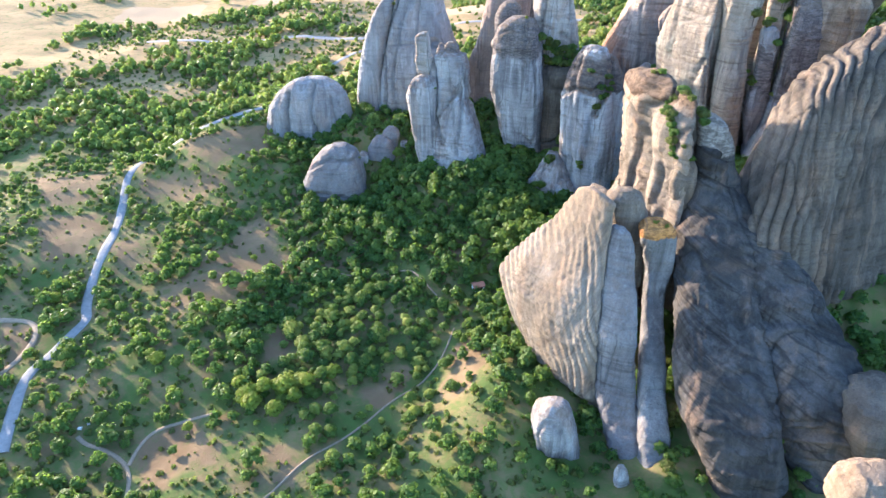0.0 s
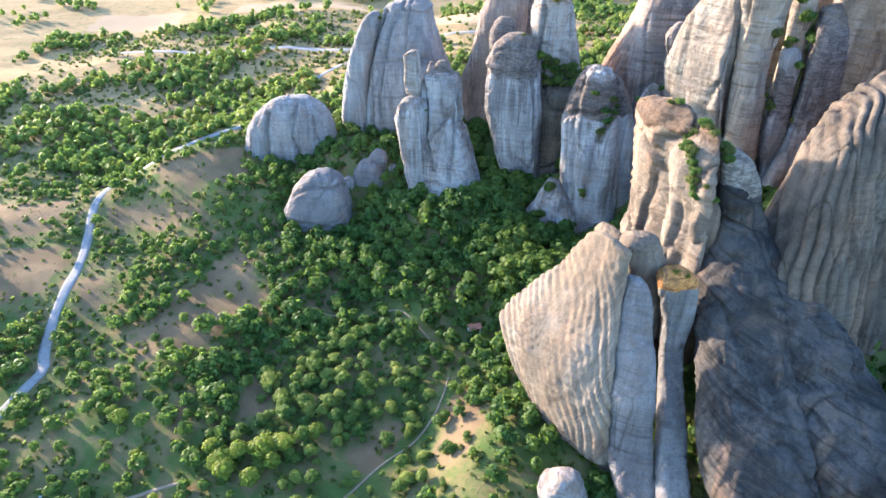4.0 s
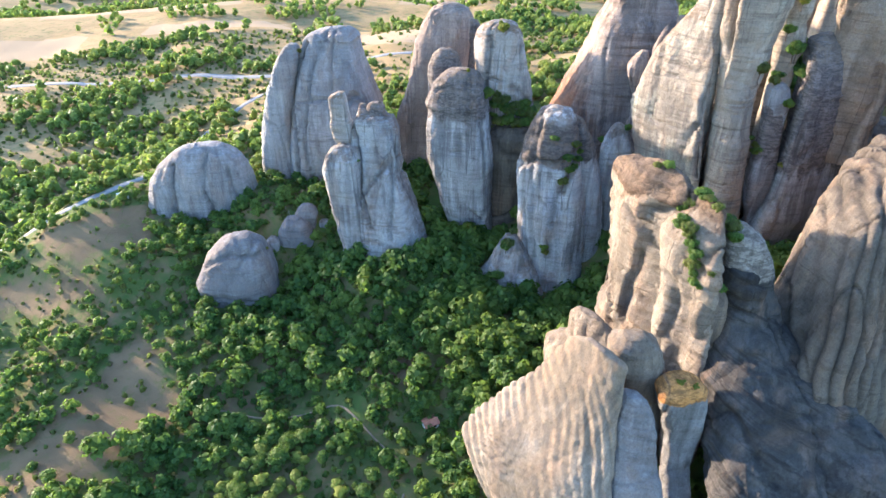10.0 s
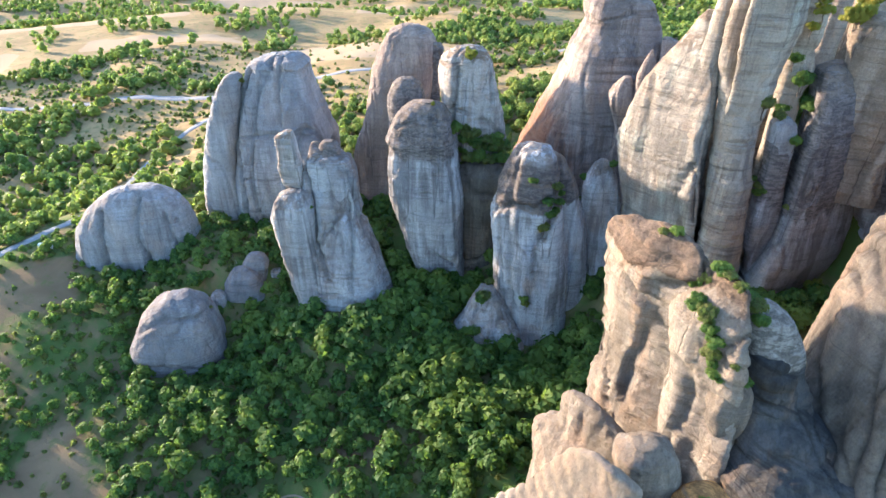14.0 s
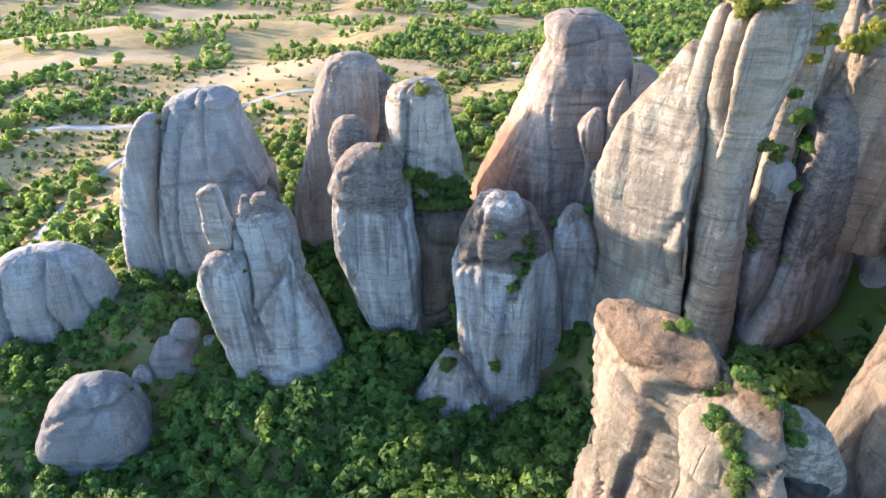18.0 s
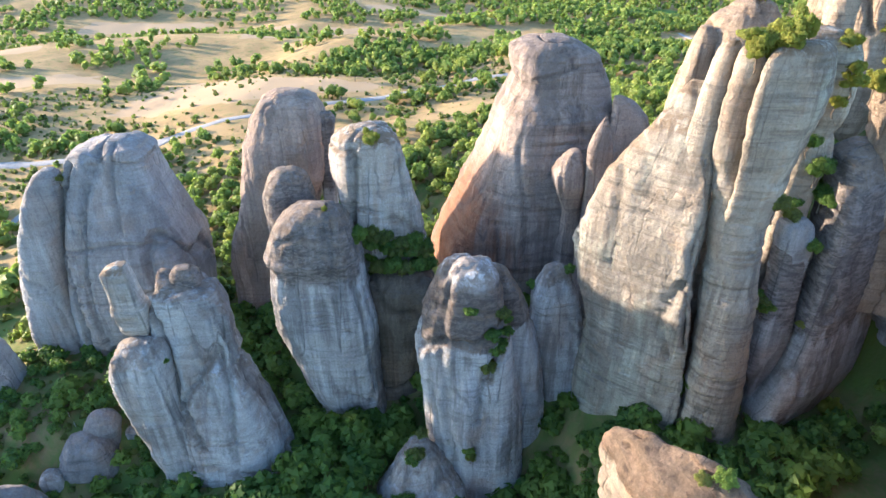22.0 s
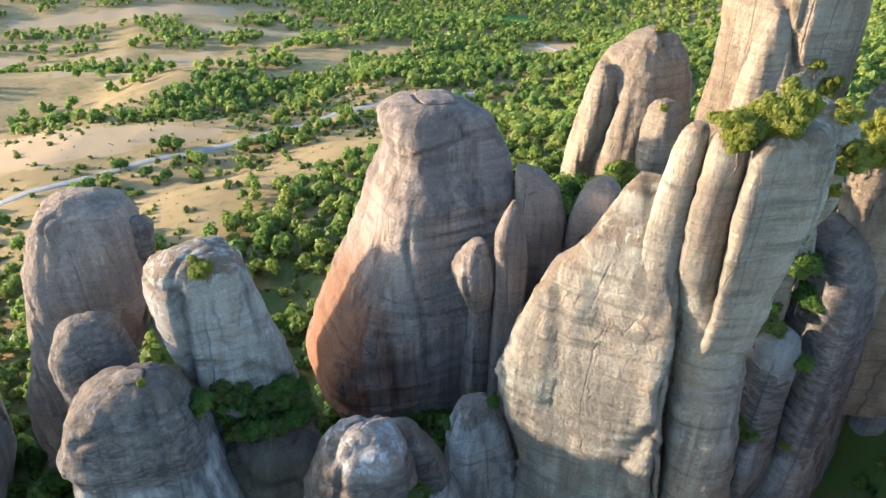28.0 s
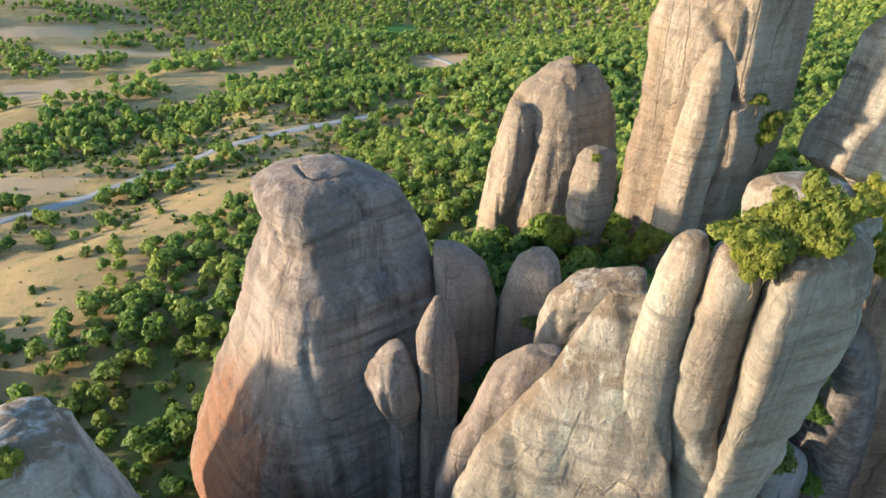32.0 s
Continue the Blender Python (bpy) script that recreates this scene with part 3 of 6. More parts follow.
FORMS["pillar"] = (35.5, 286.3, -18.2, [(81, 3.5, 8.6, 0.0, 6.9), (86, 3.5, 8.6, 0.0, 6.9), (89.7, 3.1, 8.9, 0, 7.1), (98.3, 1.8, 10.2, 0, 8.2), (108.4, 0.5, 11.3, 0, 9.0), (118.0, -0.7, 12.1, 0, 9.7), (127.0, -1.5, 11.5, 0, 9.2), (135.4, -1.8, 10.6, 0, 8.5), (137.4, -2.5, 11.1, 0, 8.8), (140.3, -2.3, 9.9, 0, 7.9), (145.0, -1.8, 8.1, 0, 6.5), (147.7, -1.2, 5.6, 0, 4.5), (148.9, -0.5, 2.0, 0, 1.6)])
FORMS["pillar_side"] = (53.5, 287.5, -18.2, [(81, -2.6, 8.2, 0.0, 6.6), (86, -2.6, 8.2, 0.0, 6.6), (87.8, -2.6, 8.3, 0, 6.6), (101.0, -2.2, 8.8, 0, 6.9), (113.2, -1.6, 9.5, 0, 7.6), (123.6, -0.4, 9.0, 0, 7.2), (127.2, 0.7, 6.1, 0, 4.9)])
FORMS["treerock"] = (58, 293, -18.2, [(115, -3.9, 10.2, 0, 7.6), (120, -3.9, 10.2, 0, 7.6), (125.1, -3.9, 9.6, 0, 7.2), (133.2, -4.6, 9.8, 0, 7.4), (139.1, -6.0, 10.0, 0, 7.5), (147.3, -8.1, 9.9, 0, 7.4), (154.3, -9.2, 9.5, 0, 7.1), (158.7, -9.5, 9.0, 0, 6.8), (161.2, -9.5, 6.7, 0, 5.0), (162.3, -9.6, 3.5, 0, 2.7)])
FORMS["cube"] = (43, 298, -18.2, [(120, -12.5, 7.5, 0, 6.4), (125, -12.5, 7.5, 0, 6.4), (134.1, -12.5, 7.1, 0, 6.0), (140.8, -12.3, 7.5, 0, 6.4), (145.7, -12.7, 7.2, 0, 6.1), (149.7, -12.3, 5.5, 0, 4.7), (151.5, -12.6, 2.5, 0, 2.1)])
FORMS["backdome"] = (39, 328, -18.2, [(81, -18.5, 9.9, 0, 8.4), (86, -18.5, 9.9, 0, 8.4), (107.8, -18.5, 9.3, 0, 7.9), (118.3, -14.2, 9.8, 0, 8.3), (128.2, -9.4, 11.2, 0, 9.5), (137.7, -6.9, 11.4, 0, 9.6), (146.6, -5.4, 10.6, 0, 9.1), (154.3, -3.5, 9.2, 0, 7.8), (159.2, -2.8, 7.3, 0, 6.2), (161.2, -2.6, 3.7, 0, 3.1)])
FORMS["backdome_side"] = (50, 322, -18.2, [(125, -6.4, 2.1, 0, 1.9), (130, -6.4, 2.1, 0, 1.9), (145.8, -6.4, 2.0, 0, 1.8), (150.1, -6.2, 2.6, 0, 2.4), (154.3, -5.8, 2.9, 0, 2.6), (156.0, -5.6, 1.6, 0, 1.4)])
FORMS["monoleft"] = (-17, 337, -18.2, [(83, 1.7, 17.7, 0.0, 15.0), (88, 1.7, 17.7, 0.0, 15.0), (98.6, 3.7, 19.0, 0, 16.2), (109.4, 5.2, 19.5, 0, 16.6), (119.6, 6.0, 18.6, 0, 15.8), (129.3, 5.4, 16.1, 0, 13.6), (138.5, 4.9, 13.3, 0, 11.3), (145.1, 5.2, 11.5, 0, 9.8), (148.8, 6.2, 10.4, 0, 8.8), (151.0, 7.0, 8.1, 0, 6.9), (152.1, 8.4, 2.9, 0, 2.5)])
FORMS["monoleft_l"] = (-28, 333, -18.2, [(83, -11.4, 7.8, 0.0, 7.4), (88, -11.4, 7.8, 0.0, 7.4), (97.4, -10.7, 7.6, 0, 7.2), (108.2, -9.7, 7.2, 0, 6.9), (118.3, -8.0, 6.7, 0, 6.4), (127.8, -5.6, 6.0, 0, 5.7), (135.1, -3.0, 5.4, 0, 5.1), (142.1, -0.5, 4.3, 0, 4.1), (145.4, 1.0, 3.1, 0, 3.0), (146.8, 1.7, 1.6, 0, 1.5)])
FORMS["halfdome"] = (-71.5, 326, -5.9, [(63, 0, 24, 0, 10), (78, 0, 24, 0, 10.5), (86, 0.5, 23.4, 0, 10.8), (94, 1.5, 21.5, 0, 10.4), (100, 3, 18.6, 0, 9.4), (104, 4.5, 15, 0, 8.0), (106.6, 5.5, 11, 0, 6.2), (108.2, 6.5, 6.8, 0, 3.6)])
FORMS["dome"] = (-50, 278, -5.9, [(63, -2.0, 14.8, 0.0, 12.6), (68, -2.0, 14.8, 0.0, 12.6), (75.2, -2.6, 15.1, 0, 12.9), (83.2, -0.8, 12.1, 0, 10.3), (89.7, 0.7, 8.0, 0, 6.8), (92.7, 1.2, 3.7, 0, 3.1)])
FORMS["smallrock"] = (-25, 292, -9.4, [(79.0, -5.6, 7.1, 0, 5.7), (84.0, -5.6, 7.1, 0, 5.7), (88.3, -5.0, 5.3, 0, 4.3), (90.3, -5.6, 2.6, 0, 2.0)])
FORMS["smallrock_b"] = (-23, 296, -9.4, [(81, -3.5, 4.3, 0.0, 3.7), (86, -3.5, 4.3, 0.0, 3.7), (89.4, -2.9, 4.7, 0, 4.0), (92.4, -2.6, 3.7, 0, 3.2), (93.8, -2.6, 1.8, 0, 1.6)])
FORMS["smallrock_c"] = (-15, 295, -9.4, [(81, -4.0, 2.2, 0.0, 1.7), (86, -4.0, 2.2, 0.0, 1.7), (86.7, -3.9, 1.4, 0, 1.1)])
FORMS["smallrock_d"] = (-32, 290, -9.4, [(75, -7.8, 2.8, 0.0, 2.2), (80, -7.8, 2.8, 0.0, 2.2), (81.4, -7.6, 2.7, 0, 2.1), (82.9, -7.6, 1.2, 0, 1.0)])
FORMS["mush"] = (63, 262, -20.4, [(75, 2.8, 11.8, 0.0, 10.0), (80, 2.8, 11.8, 0.0, 10.0), (91.7, 2.1, 11.8, 0, 10.0), (103.7, 0.7, 11.8, 0, 10.0), (113.0, -0.5, 11.7, 0, 10.0), (121.6, -1.3, 11.2, 0, 9.6), (128.2, -1.6, 10.4, 0, 8.8), (134.4, -1.1, 8.5, 0, 7.2), (139.5, -1.0, 6.9, 0, 5.9), (142.3, -0.8, 5.5, 0, 4.7), (143.2, -1.1, 3.0, 0, 2.6)])
FORMS["mush_r"] = (71, 264, -20.4, [(75, 7.5, 5.9, 0.0, 4.7), (80, 7.5, 5.9, 0.0, 4.7), (81.5, 7.4, 5.9, 0, 4.7), (94.4, 6.6, 5.9, 0, 4.7), (106.3, 5.7, 5.4, 0, 4.3), (117.2, 3.9, 5.1, 0, 4.0), (127.3, 1.7, 4.5, 0, 3.6), (133.7, -0.2, 4.0, 0, 3.2), (137.9, -1.7, 2.8, 0, 2.3), (139.2, -2.2, 1.2, 0, 1.0)])
FORMS["mush_skirt"] = (55.5, 255, -14.0, [(67, -6.9, 12.5, 0.0, 7.5), (72, -6.9, 12.5, 0.0, 7.5), (73.6, -7.2, 12.9, 0, 7.7), (83.2, -6.9, 9.9, 0, 5.9), (92.2, -6.8, 5.8, 0, 3.5), (98.7, -7.3, 2.0, 0, 1.2)])
FORMS["pointed"] = (90, 264, -18.2, [(79, 1.8, 7.9, 0.0, 7.1), (84, 1.8, 7.9, 0.0, 7.1), (91.4, 0.8, 7.9, 0, 7.1), (105.9, -1.0, 7.1, 0, 6.4), (117.3, -2.5, 6.2, 0, 5.6), (127.1, -3.7, 5.0, 0, 4.5), (133.0, -4.3, 3.0, 0, 2.7), (135.1, -4.7, 1.0, 0, 0.9)])
FORMS["giant"] = (96, 248, -20.4, [(79, 1.8, 11.2, 0, 3.6), (84, 1.8, 11.2, 0, 3.6), (93.5, 1.6, 11.0, 0, 3.5), (103.5, 1.3, 10.6, 0, 3.4), (112.7, 1.0, 10.4, 0, 3.4), (121.4, 0.7, 9.9, 0, 3.4), (129.4, -0.2, 10.1, 0, 3.4), (137.0, -1.7, 10.5, 0, 3.6), (145.6, -3.0, 10.6, 0, 3.6), (150.9, -2.4, 9.6, 0, 3.3), (157.3, -2.0, 8.7, 0, 3.0), (163.3, -1.3, 7.8, 0, 2.6), (168.9, 0.3, 6.1, 0, 2.1), (173.0, 1.8, 4.7, 0, 1.6), (176.0, 3.2, 3.9, 1, 1.3), (179.5, 3.9, 3.1, 1, 1.0), (181.8, 4.6, 1.7, 2, 0.6)])
FORMS["giant_back"] = (108, 252, -20.4, [(79, 12.9, 12.0, 0, 4.2), (84, 12.9, 12.0, 0, 4.2), (104.4, 12.9, 11.3, 0, 4.0), (138.3, 11.2, 10.9, 0, 3.8), (158.9, 10.4, 10.3, 0, 3.6), (168.5, 10.8, 9.6, 0, 3.3), (174.7, 12.0, 7.5, 0, 2.6), (177.4, 13.0, 5.6, 0, 2.0)])
FORMS["giant_c0"] = (102, 239, -58.9, [(120, -6.6, 4.4, 6.5, 3.2), (132, -6.4, 4.6, 4.6, 3.4), (142, -6.0, 4.6, 2.6, 3.4), (150, -5.7, 4.6, 1.2, 3.5), (158, -5.5, 4.4, 0.7, 3.5), (165, -5.7, 3.9, 1.1, 3.3), (171, -5.9, 3.3, 1.6, 3.0), (177, -5.8, 2.7, 1.9, 2.7), (183, -5.5, 2.3, 1.8, 2.4), (187, -5.2, 2.1, 1.9, 2.3), (189.3, -4.9, 1.7, 2.1, 1.9), (190.2, -4.7, 0.9, 2.2, 1.0)])
FORMS["giant_c1"] = (102, 239, -58.9, [(79, 8.5, 6.2, 5.0, 5.0), (84, 8.5, 6.2, 5.0, 5.0), (103, 8.5, 6.0, 5.0, 5.0), (116, 8.0, 5.6, 4.6, 5.0), (130, 6.6, 5.3, 4.4, 4.8), (145, 4.6, 5.0, 4.0, 4.6), (157.5, 3.1, 4.5, 3.6, 4.2), (163, 1.6, 3.6, 2.8, 3.5), (166, 0.2, 2.7, 2.1, 2.7), (168.5, -0.7, 2.4, 1.9, 2.4), (171, -0.9, 2.7, 1.5, 2.8), (176, -1.0, 2.8, 1.5, 2.8), (180, -1.0, 2.75, 1.5, 2.8), (182.5, -1.0, 2.5, 1.7, 2.5), (186, -1.0, 2.65, 1.6, 2.7), (189.2, -1.0, 2.3, 1.9, 2.3), (190.2, -1.0, 1.2, 2.1, 1.2)])
FORMS["giant_c2"] = (102, 239, -58.9, [(120, 7.5, 2.0, 5.0, 2.0), (140, 6.0, 2.4, 4.6, 2.2), (150, 5.4, 2.9, 4.0, 2.8), (158, 5.1, 3.3, 3.6, 3.2), (164, 5.5, 3.3, 3.4, 3.4), (167, 5.7, 3.5, 3.3, 3.6), (171, 5.6, 3.6, 3.2, 3.8), (176, 6.1, 4.1, 3.2, 4.1), (182, 6.1, 4.5, 3.3, 4.3), (187, 6.0, 4.4, 3.4, 4.2), (190, 5.9, 3.9, 3.6, 3.8), (191, 5.9, 2.6, 3.8, 2.5)])
FORMS["giant_c4"] = (119, 240, -14.0, [(147, 2.4, 2.7, 0, 2.3), (152, 2.4, 2.7, 0, 2.3), (163.9, 2.4, 2.5, 0, 2.2), (166.6, 2.5, 3.4, 0, 3.0), (171.9, 1.8, 3.0, 0, 2.7), (174.1, 1.4, 2.6, 0, 2.4), (176.1, 2.2, 2.5, 0, 2.2)])
FORMS["giant_c3"] = (115, 241, -20.4, [(125, 4.5, 1.7, 0, 1.4), (130, 4.5, 1.7, 0, 1.4), (159.6, 4.5, 1.6, 0, 1.3), (164.3, 5.3, 2.9, 0, 2.3), (168.8, 5.1, 3.2, 0, 2.6), (172.9, 4.7, 2.9, 0, 2.3), (175.3, 4.8, 3.8, 0, 3.0), (179.3, 4.2, 4.5, 0, 3.6), (183.2, 3.3, 5.0, 0, 4.0), (187.9, 2.1, 5.2, 0, 4.2), (190.6, 1.3, 4.8, 0, 3.8), (191.3, 0.8, 3.3, 0, 2.7)])
FORMS["sidespire"] = (115, 235.5, -14.0, [(83, 7.1, 2.0, 0, 1.7), (88, 7.1, 2.0, 0, 1.7), (110.6, 7.1, 1.9, 0, 1.6), (120.1, 5.7, 3.0, 0, 2.5), (129.0, 5.6, 4.0, 0, 3.4), (137.4, 5.1, 3.5, 0, 3.0), (145.3, 4.4, 3.5, 0, 3.0), (151.3, 3.6, 3.4, 0, 2.9), (156.0, 3.2, 2.5, 0, 2.2), (157.4, 3.1, 1.3, 0, 1.1)])
FORMS["sidespire_cap"] = (115, 235.5, -14.0, [(146.0, 4.2, 3.1, 0, 2.8), (151.0, 4.2, 3.1, 0, 2.8), (152.8, 3.8, 3.4, 0, 3.0), (156.6, 3.1, 2.9, 0, 2.6), (158.0, 2.9, 1.6, 0, 1.4)])
FORMS["sideslab"] = (128, 237.5, -14.0, [(81, 4.3, 11.2, 0, 7.8), (86, 4.3, 11.2, 0, 7.8), (103.5, 4.3, 10.6, 0, 7.4), (109.5, 5.7, 13.1, 0, 9.2), (116.3, 7.6, 13.5, 0, 9.4), (125.6, 8.5, 12.0, 0, 8.4), (134.3, 8.1, 10.9, 0, 7.6), (142.5, 7.6, 10.6, 0, 7.4), (150.3, 6.8, 10.1, 0, 7.1), (157.7, 6.3, 9.3, 0, 6.5), (164.7, 4.5, 7.6, 0, 5.3), (169.4, 2.4, 5.4, 0, 3.8), (170.7, 1.7, 2.3, 0, 1.6)])
FORMS["mono"] = (111, 302, -32.2, [(79, -13.6, 16.1, -3, 16.1), (84, -13.6, 16.1, -3, 16.1), (90.0, -13.6, 15.2, -3, 15.4), (100.5, -15.9, 23.0, -3, 21.2), (110.3, -17.0, 26.5, -3, 23.8), (119.5, -15.0, 26.0, -3, 23.5), (128.2, -12.0, 24.5, -3, 22.3), (136.3, -10.5, 22.1, -3, 20.6), (144.0, -9.6, 19.4, -3, 18.5), (151.3, -9.1, 17.0, -3, 16.7), (158.2, -8.1, 15.6, -3, 15.7), (163.5, -7.3, 13.9, -1.5, 12.0), (166.1, -7.1, 13.0, -1.5, 11.3), (169.2, -8.4, 12.9, -1.5, 11.2), (172.2, -9.6, 11.5, -1.5, 10.1), (173.9, -9.8, 8.7, -1.5, 8.1), (174.7, -8.9, 4.4, -1.5, 4.8)])
FORMS["mono_knob"] = (98.6, 281.6, -32.2, [(87.4, -0.9, 4.8, 4.5, 4.5), (105, -0.9, 4.2, 4.2, 4.2), (120, -0.7, 3.4, 3.6, 3.7), (131.0, -0.4, 2.8, 2.9, 3.2), (137.0, -0.6, 2.7, 2.3, 3.0), (141, -1.7, 3.7, 1.4, 3.5), (145, -2.6, 4.7, 0.8, 4.2), (148.5, -2.9, 4.6, 0.9, 4.1), (151.5, -2.2, 3.2, 1.6, 3.2), (153.6, -1.4, 1.4, 2.2, 1.6)])
FORMS["mono_spike"] = (103.3, 279.4, -32.2, [(81.7, -0.3, 3.2, 0.0, 2.7), (96.5, -0.3, 3.2, 0.0, 2.7), (126.9, -0.3, 3.0, 0.0, 2.5), (139.2, -0.1, 3.2, 0.0, 2.6), (149.0, -0.1, 3.3, 0.0, 2.7), (155.5, -0.6, 3.1, 0.0, 2.6), (160.5, -0.4, 1.6, 0.0, 1.2), (163.2, -0.2, 0.4, 0.0, 0.3)])
FORMS["mono_back"] = (114.3, 287.9, -32.2, [(81.7, -2.4, 2.8, 0.0, 2.2), (96.5, -2.4, 2.8, 0.0, 2.2), (121.2, -2.4, 2.7, 0.0, 2.1), (131.2, 0.3, 4.5, 0.0, 3.6), (142.0, 2.1, 5.6, 0.0, 4.5), (151.9, 2.1, 5.8, 0.0, 4.7), (158.6, 0.9, 4.8, 0.0, 3.8), (162.4, -0.9, 3.1, 0.0, 2.5), (163.9, -2.2, 1.4, 0.0, 1.1)])
FORMS["farknob"] = (161, 305, -42.4, [(115, -5.7, 11.3, 0, 9.1), (120, -5.7, 11.3, 0, 9.1), (134.8, -5.7, 10.7, 0, 8.6), (142.8, -2.5, 14.8, 0, 11.8), (150.3, -1.0, 14.9, 0, 11.9), (157.5, -0.4, 14.0, 0, 11.2), (164.3, 0.0, 12.5, 0, 10.0), (170.7, 0.3, 11.1, 0, 8.9), (175.7, 0.5, 9.2, 0, 7.4), (179.9, 1.5, 5.3, 0, 4.2), (181.0, 1.7, 2.6, 0, 2.1)])
FORMS["farknob_l"] = (157, 301, -42.4, [(115, -12.5, 4.7, 0, 4.2), (120, -12.5, 4.7, 0, 4.2), (146.0, -12.5, 4.4, 0, 4.0), (153.2, -11.2, 4.7, 0, 4.2), (160.1, -9.8, 4.5, 0, 4.1), (166.6, -8.6, 4.0, 0, 3.6), (171.5, -8.2, 3.2, 0, 2.8), (173.4, -8.9, 1.7, 0, 1.6)])
FORMS["secondknob"] = (147, 283, -42.4, [(130, -2.1, 3.6, 0, 3.1), (135, -2.1, 3.6, 0, 3.1), (152.4, -2.1, 3.4, 0, 2.9), (160.0, -1.7, 4.7, 0, 4.0), (166.0, -1.5, 4.8, 0, 4.0), (171.1, -1.4, 4.1, 0, 3.5), (172.5, -1.6, 2.3, 0, 1.9)])
FORMS["tower"] = (168, 279, -42.4, [(125, -2.8, 8.5, 0, 6.4), (130, -2.8, 8.5, 0, 6.4), (145.5, -2.8, 8.0, 0, 6.0), (152.6, 0.3, 11.3, 0, 8.5), (160.5, 2.6, 13.1, 0, 9.8), (167.9, 3.8, 13.8, 0, 10.3), (175.0, 4.3, 14.0, 0, 10.5), (180.5, 4.1, 14.0, 0, 10.5), (185.7, 4.1, 13.7, 0, 10.3), (190.8, 3.9, 13.7, 0, 10.3), (195.6, 4.1, 12.8, 0, 9.6), (198.3, 4.3, 11.6, 0, 8.7), (201.1, 4.2, 10.2, 0, 7.6)])
FORMS["tower_lump"] = (156, 268, -42.4, [(135, -3.6, 4.3, 0, 3.9), (140, -3.6, 4.3, 0, 3.9), (162.8, -3.6, 4.1, 0, 3.7), (170.7, -3.1, 4.0, 0, 3.6), (178.0, -3.3, 3.8, 0, 3.4), (182.9, -2.8, 3.6, 0, 3.2), (187.6, -2.9, 3.4, 0, 3.1), (190.7, -2.8, 2.3, 0, 2.1), (192.4, -2.7, 0.7, 0, 0.7)])
FORMS["cliff"] = (182, 262, -42.4, [(135, 27.8, 19.7, 0, 13.8), (140, 27.8, 19.7, 0, 13.8), (160.9, 27.8, 18.6, 0, 13.0), (167.1, 21.0, 21.3, 0, 14.9), (172.9, 19.4, 19.0, 0, 13.3), (178.4, 18.3, 15.4, 0, 10.8), (184.7, 16.0, 12.7, 0, 8.9), (190.7, 13.6, 9.4, 0, 6.6), (194.4, 12.4, 5.1, 0, 3.6)])
FORMS["ledge_low"] = (146, 236, -14.0, [(95, 19.0, 13.1, 0, 9.2), (100, 19.0, 13.1, 0, 9.2), (118.1, 19.0, 12.4, 0, 8.7), (132.5, 13.8, 11.5, 0, 8.0), (143.4, 9.6, 9.6, 0, 6.7), (145.4, 8.4, 5.7, 0, 4.0)])
FORMS["ledge_e"] = (138, 234, -42.4, [(135, 2.8, 9.6, 0, 6.8), (140, 2.8, 9.6, 0, 6.8), (165.9, 2.8, 9.1, 0, 6.4), (171.4, 1.1, 8.4, 0, 5.9), (177.2, -1.2, 7.4, 0, 5.2), (181.1, -3.0, 6.2, 0, 4.4), (182.4, -3.8, 3.9, 0, 2.7)])
FORMS["whiteledge"] = (122, 268, -42.4, [(135, 0.1, 6.3, 0, 3.7), (140, 0.1, 6.3, 0, 3.7), (150.5, 0.1, 5.9, 0, 3.5), (155.2, 1.8, 7.1, 0, 4.3), (159.6, 2.8, 7.1, 0, 4.3), (163.3, 4.0, 5.7, 0, 3.4), (164.9, 7.1, 2.3, 0, 1.4)])
FORMS["rk_a"] = (124, 279, -42.4, [(115, -3.2, 2.8, 0, 2.2), (120, -3.2, 2.8, 0, 2.2), (133.9, -3.2, 2.6, 0, 2.1), (142.3, -2.0, 3.9, 0, 3.1), (150.0, -0.9, 4.7, 0, 3.7), (156.0, 0.0, 4.4, 0, 3.5), (160.6, 0.6, 3.1, 0, 2.5), (162.3, 1.0, 1.6, 0, 1.3)])
FORMS["lowfin"] = (112, 262, -42.4, [(105, -13.7, 5.3, 0, 3.2), (110, -13.7, 5.3, 0, 3.2), (131.3, -13.7, 5.0, 0, 3.0), (140.7, -10.5, 5.7, 0, 3.4), (148.1, -7.8, 5.0, 0, 3.0), (154.9, -5.4, 5.2, 0, 3.1), (159.1, -3.7, 2.4, 0, 1.4)])
FORMS["knob_a"] = (67.1, 194.7, -9.4, [(63.8, 2.9, 9.8, 0.0, 7.8), (78.5, 2.9, 9.8, 0.0, 7.8), (96.0, 2.1, 9.6, 0.0, 7.7), (105.9, 1.3, 8.9, 0.0, 7.1), (115.3, 1.3, 7.7, 0.0, 6.2), (124.1, 0.5, 7.2, 0.0, 5.8), (133.9, -0.3, 7.0, 0.0, 5.6), (141.5, -0.9, 7.1, 0.0, 5.7), (144.4, -0.9, 7.6, 0.0, 6.0), (149.8, -1.3, 7.4, 0.0, 5.9), (152.6, -0.8, 6.1, 0.0, 4.9), (154.4, -0.0, 4.1, 0.0, 3.2), (155.3, 0.4, 1.6, 0.0, 1.3)])
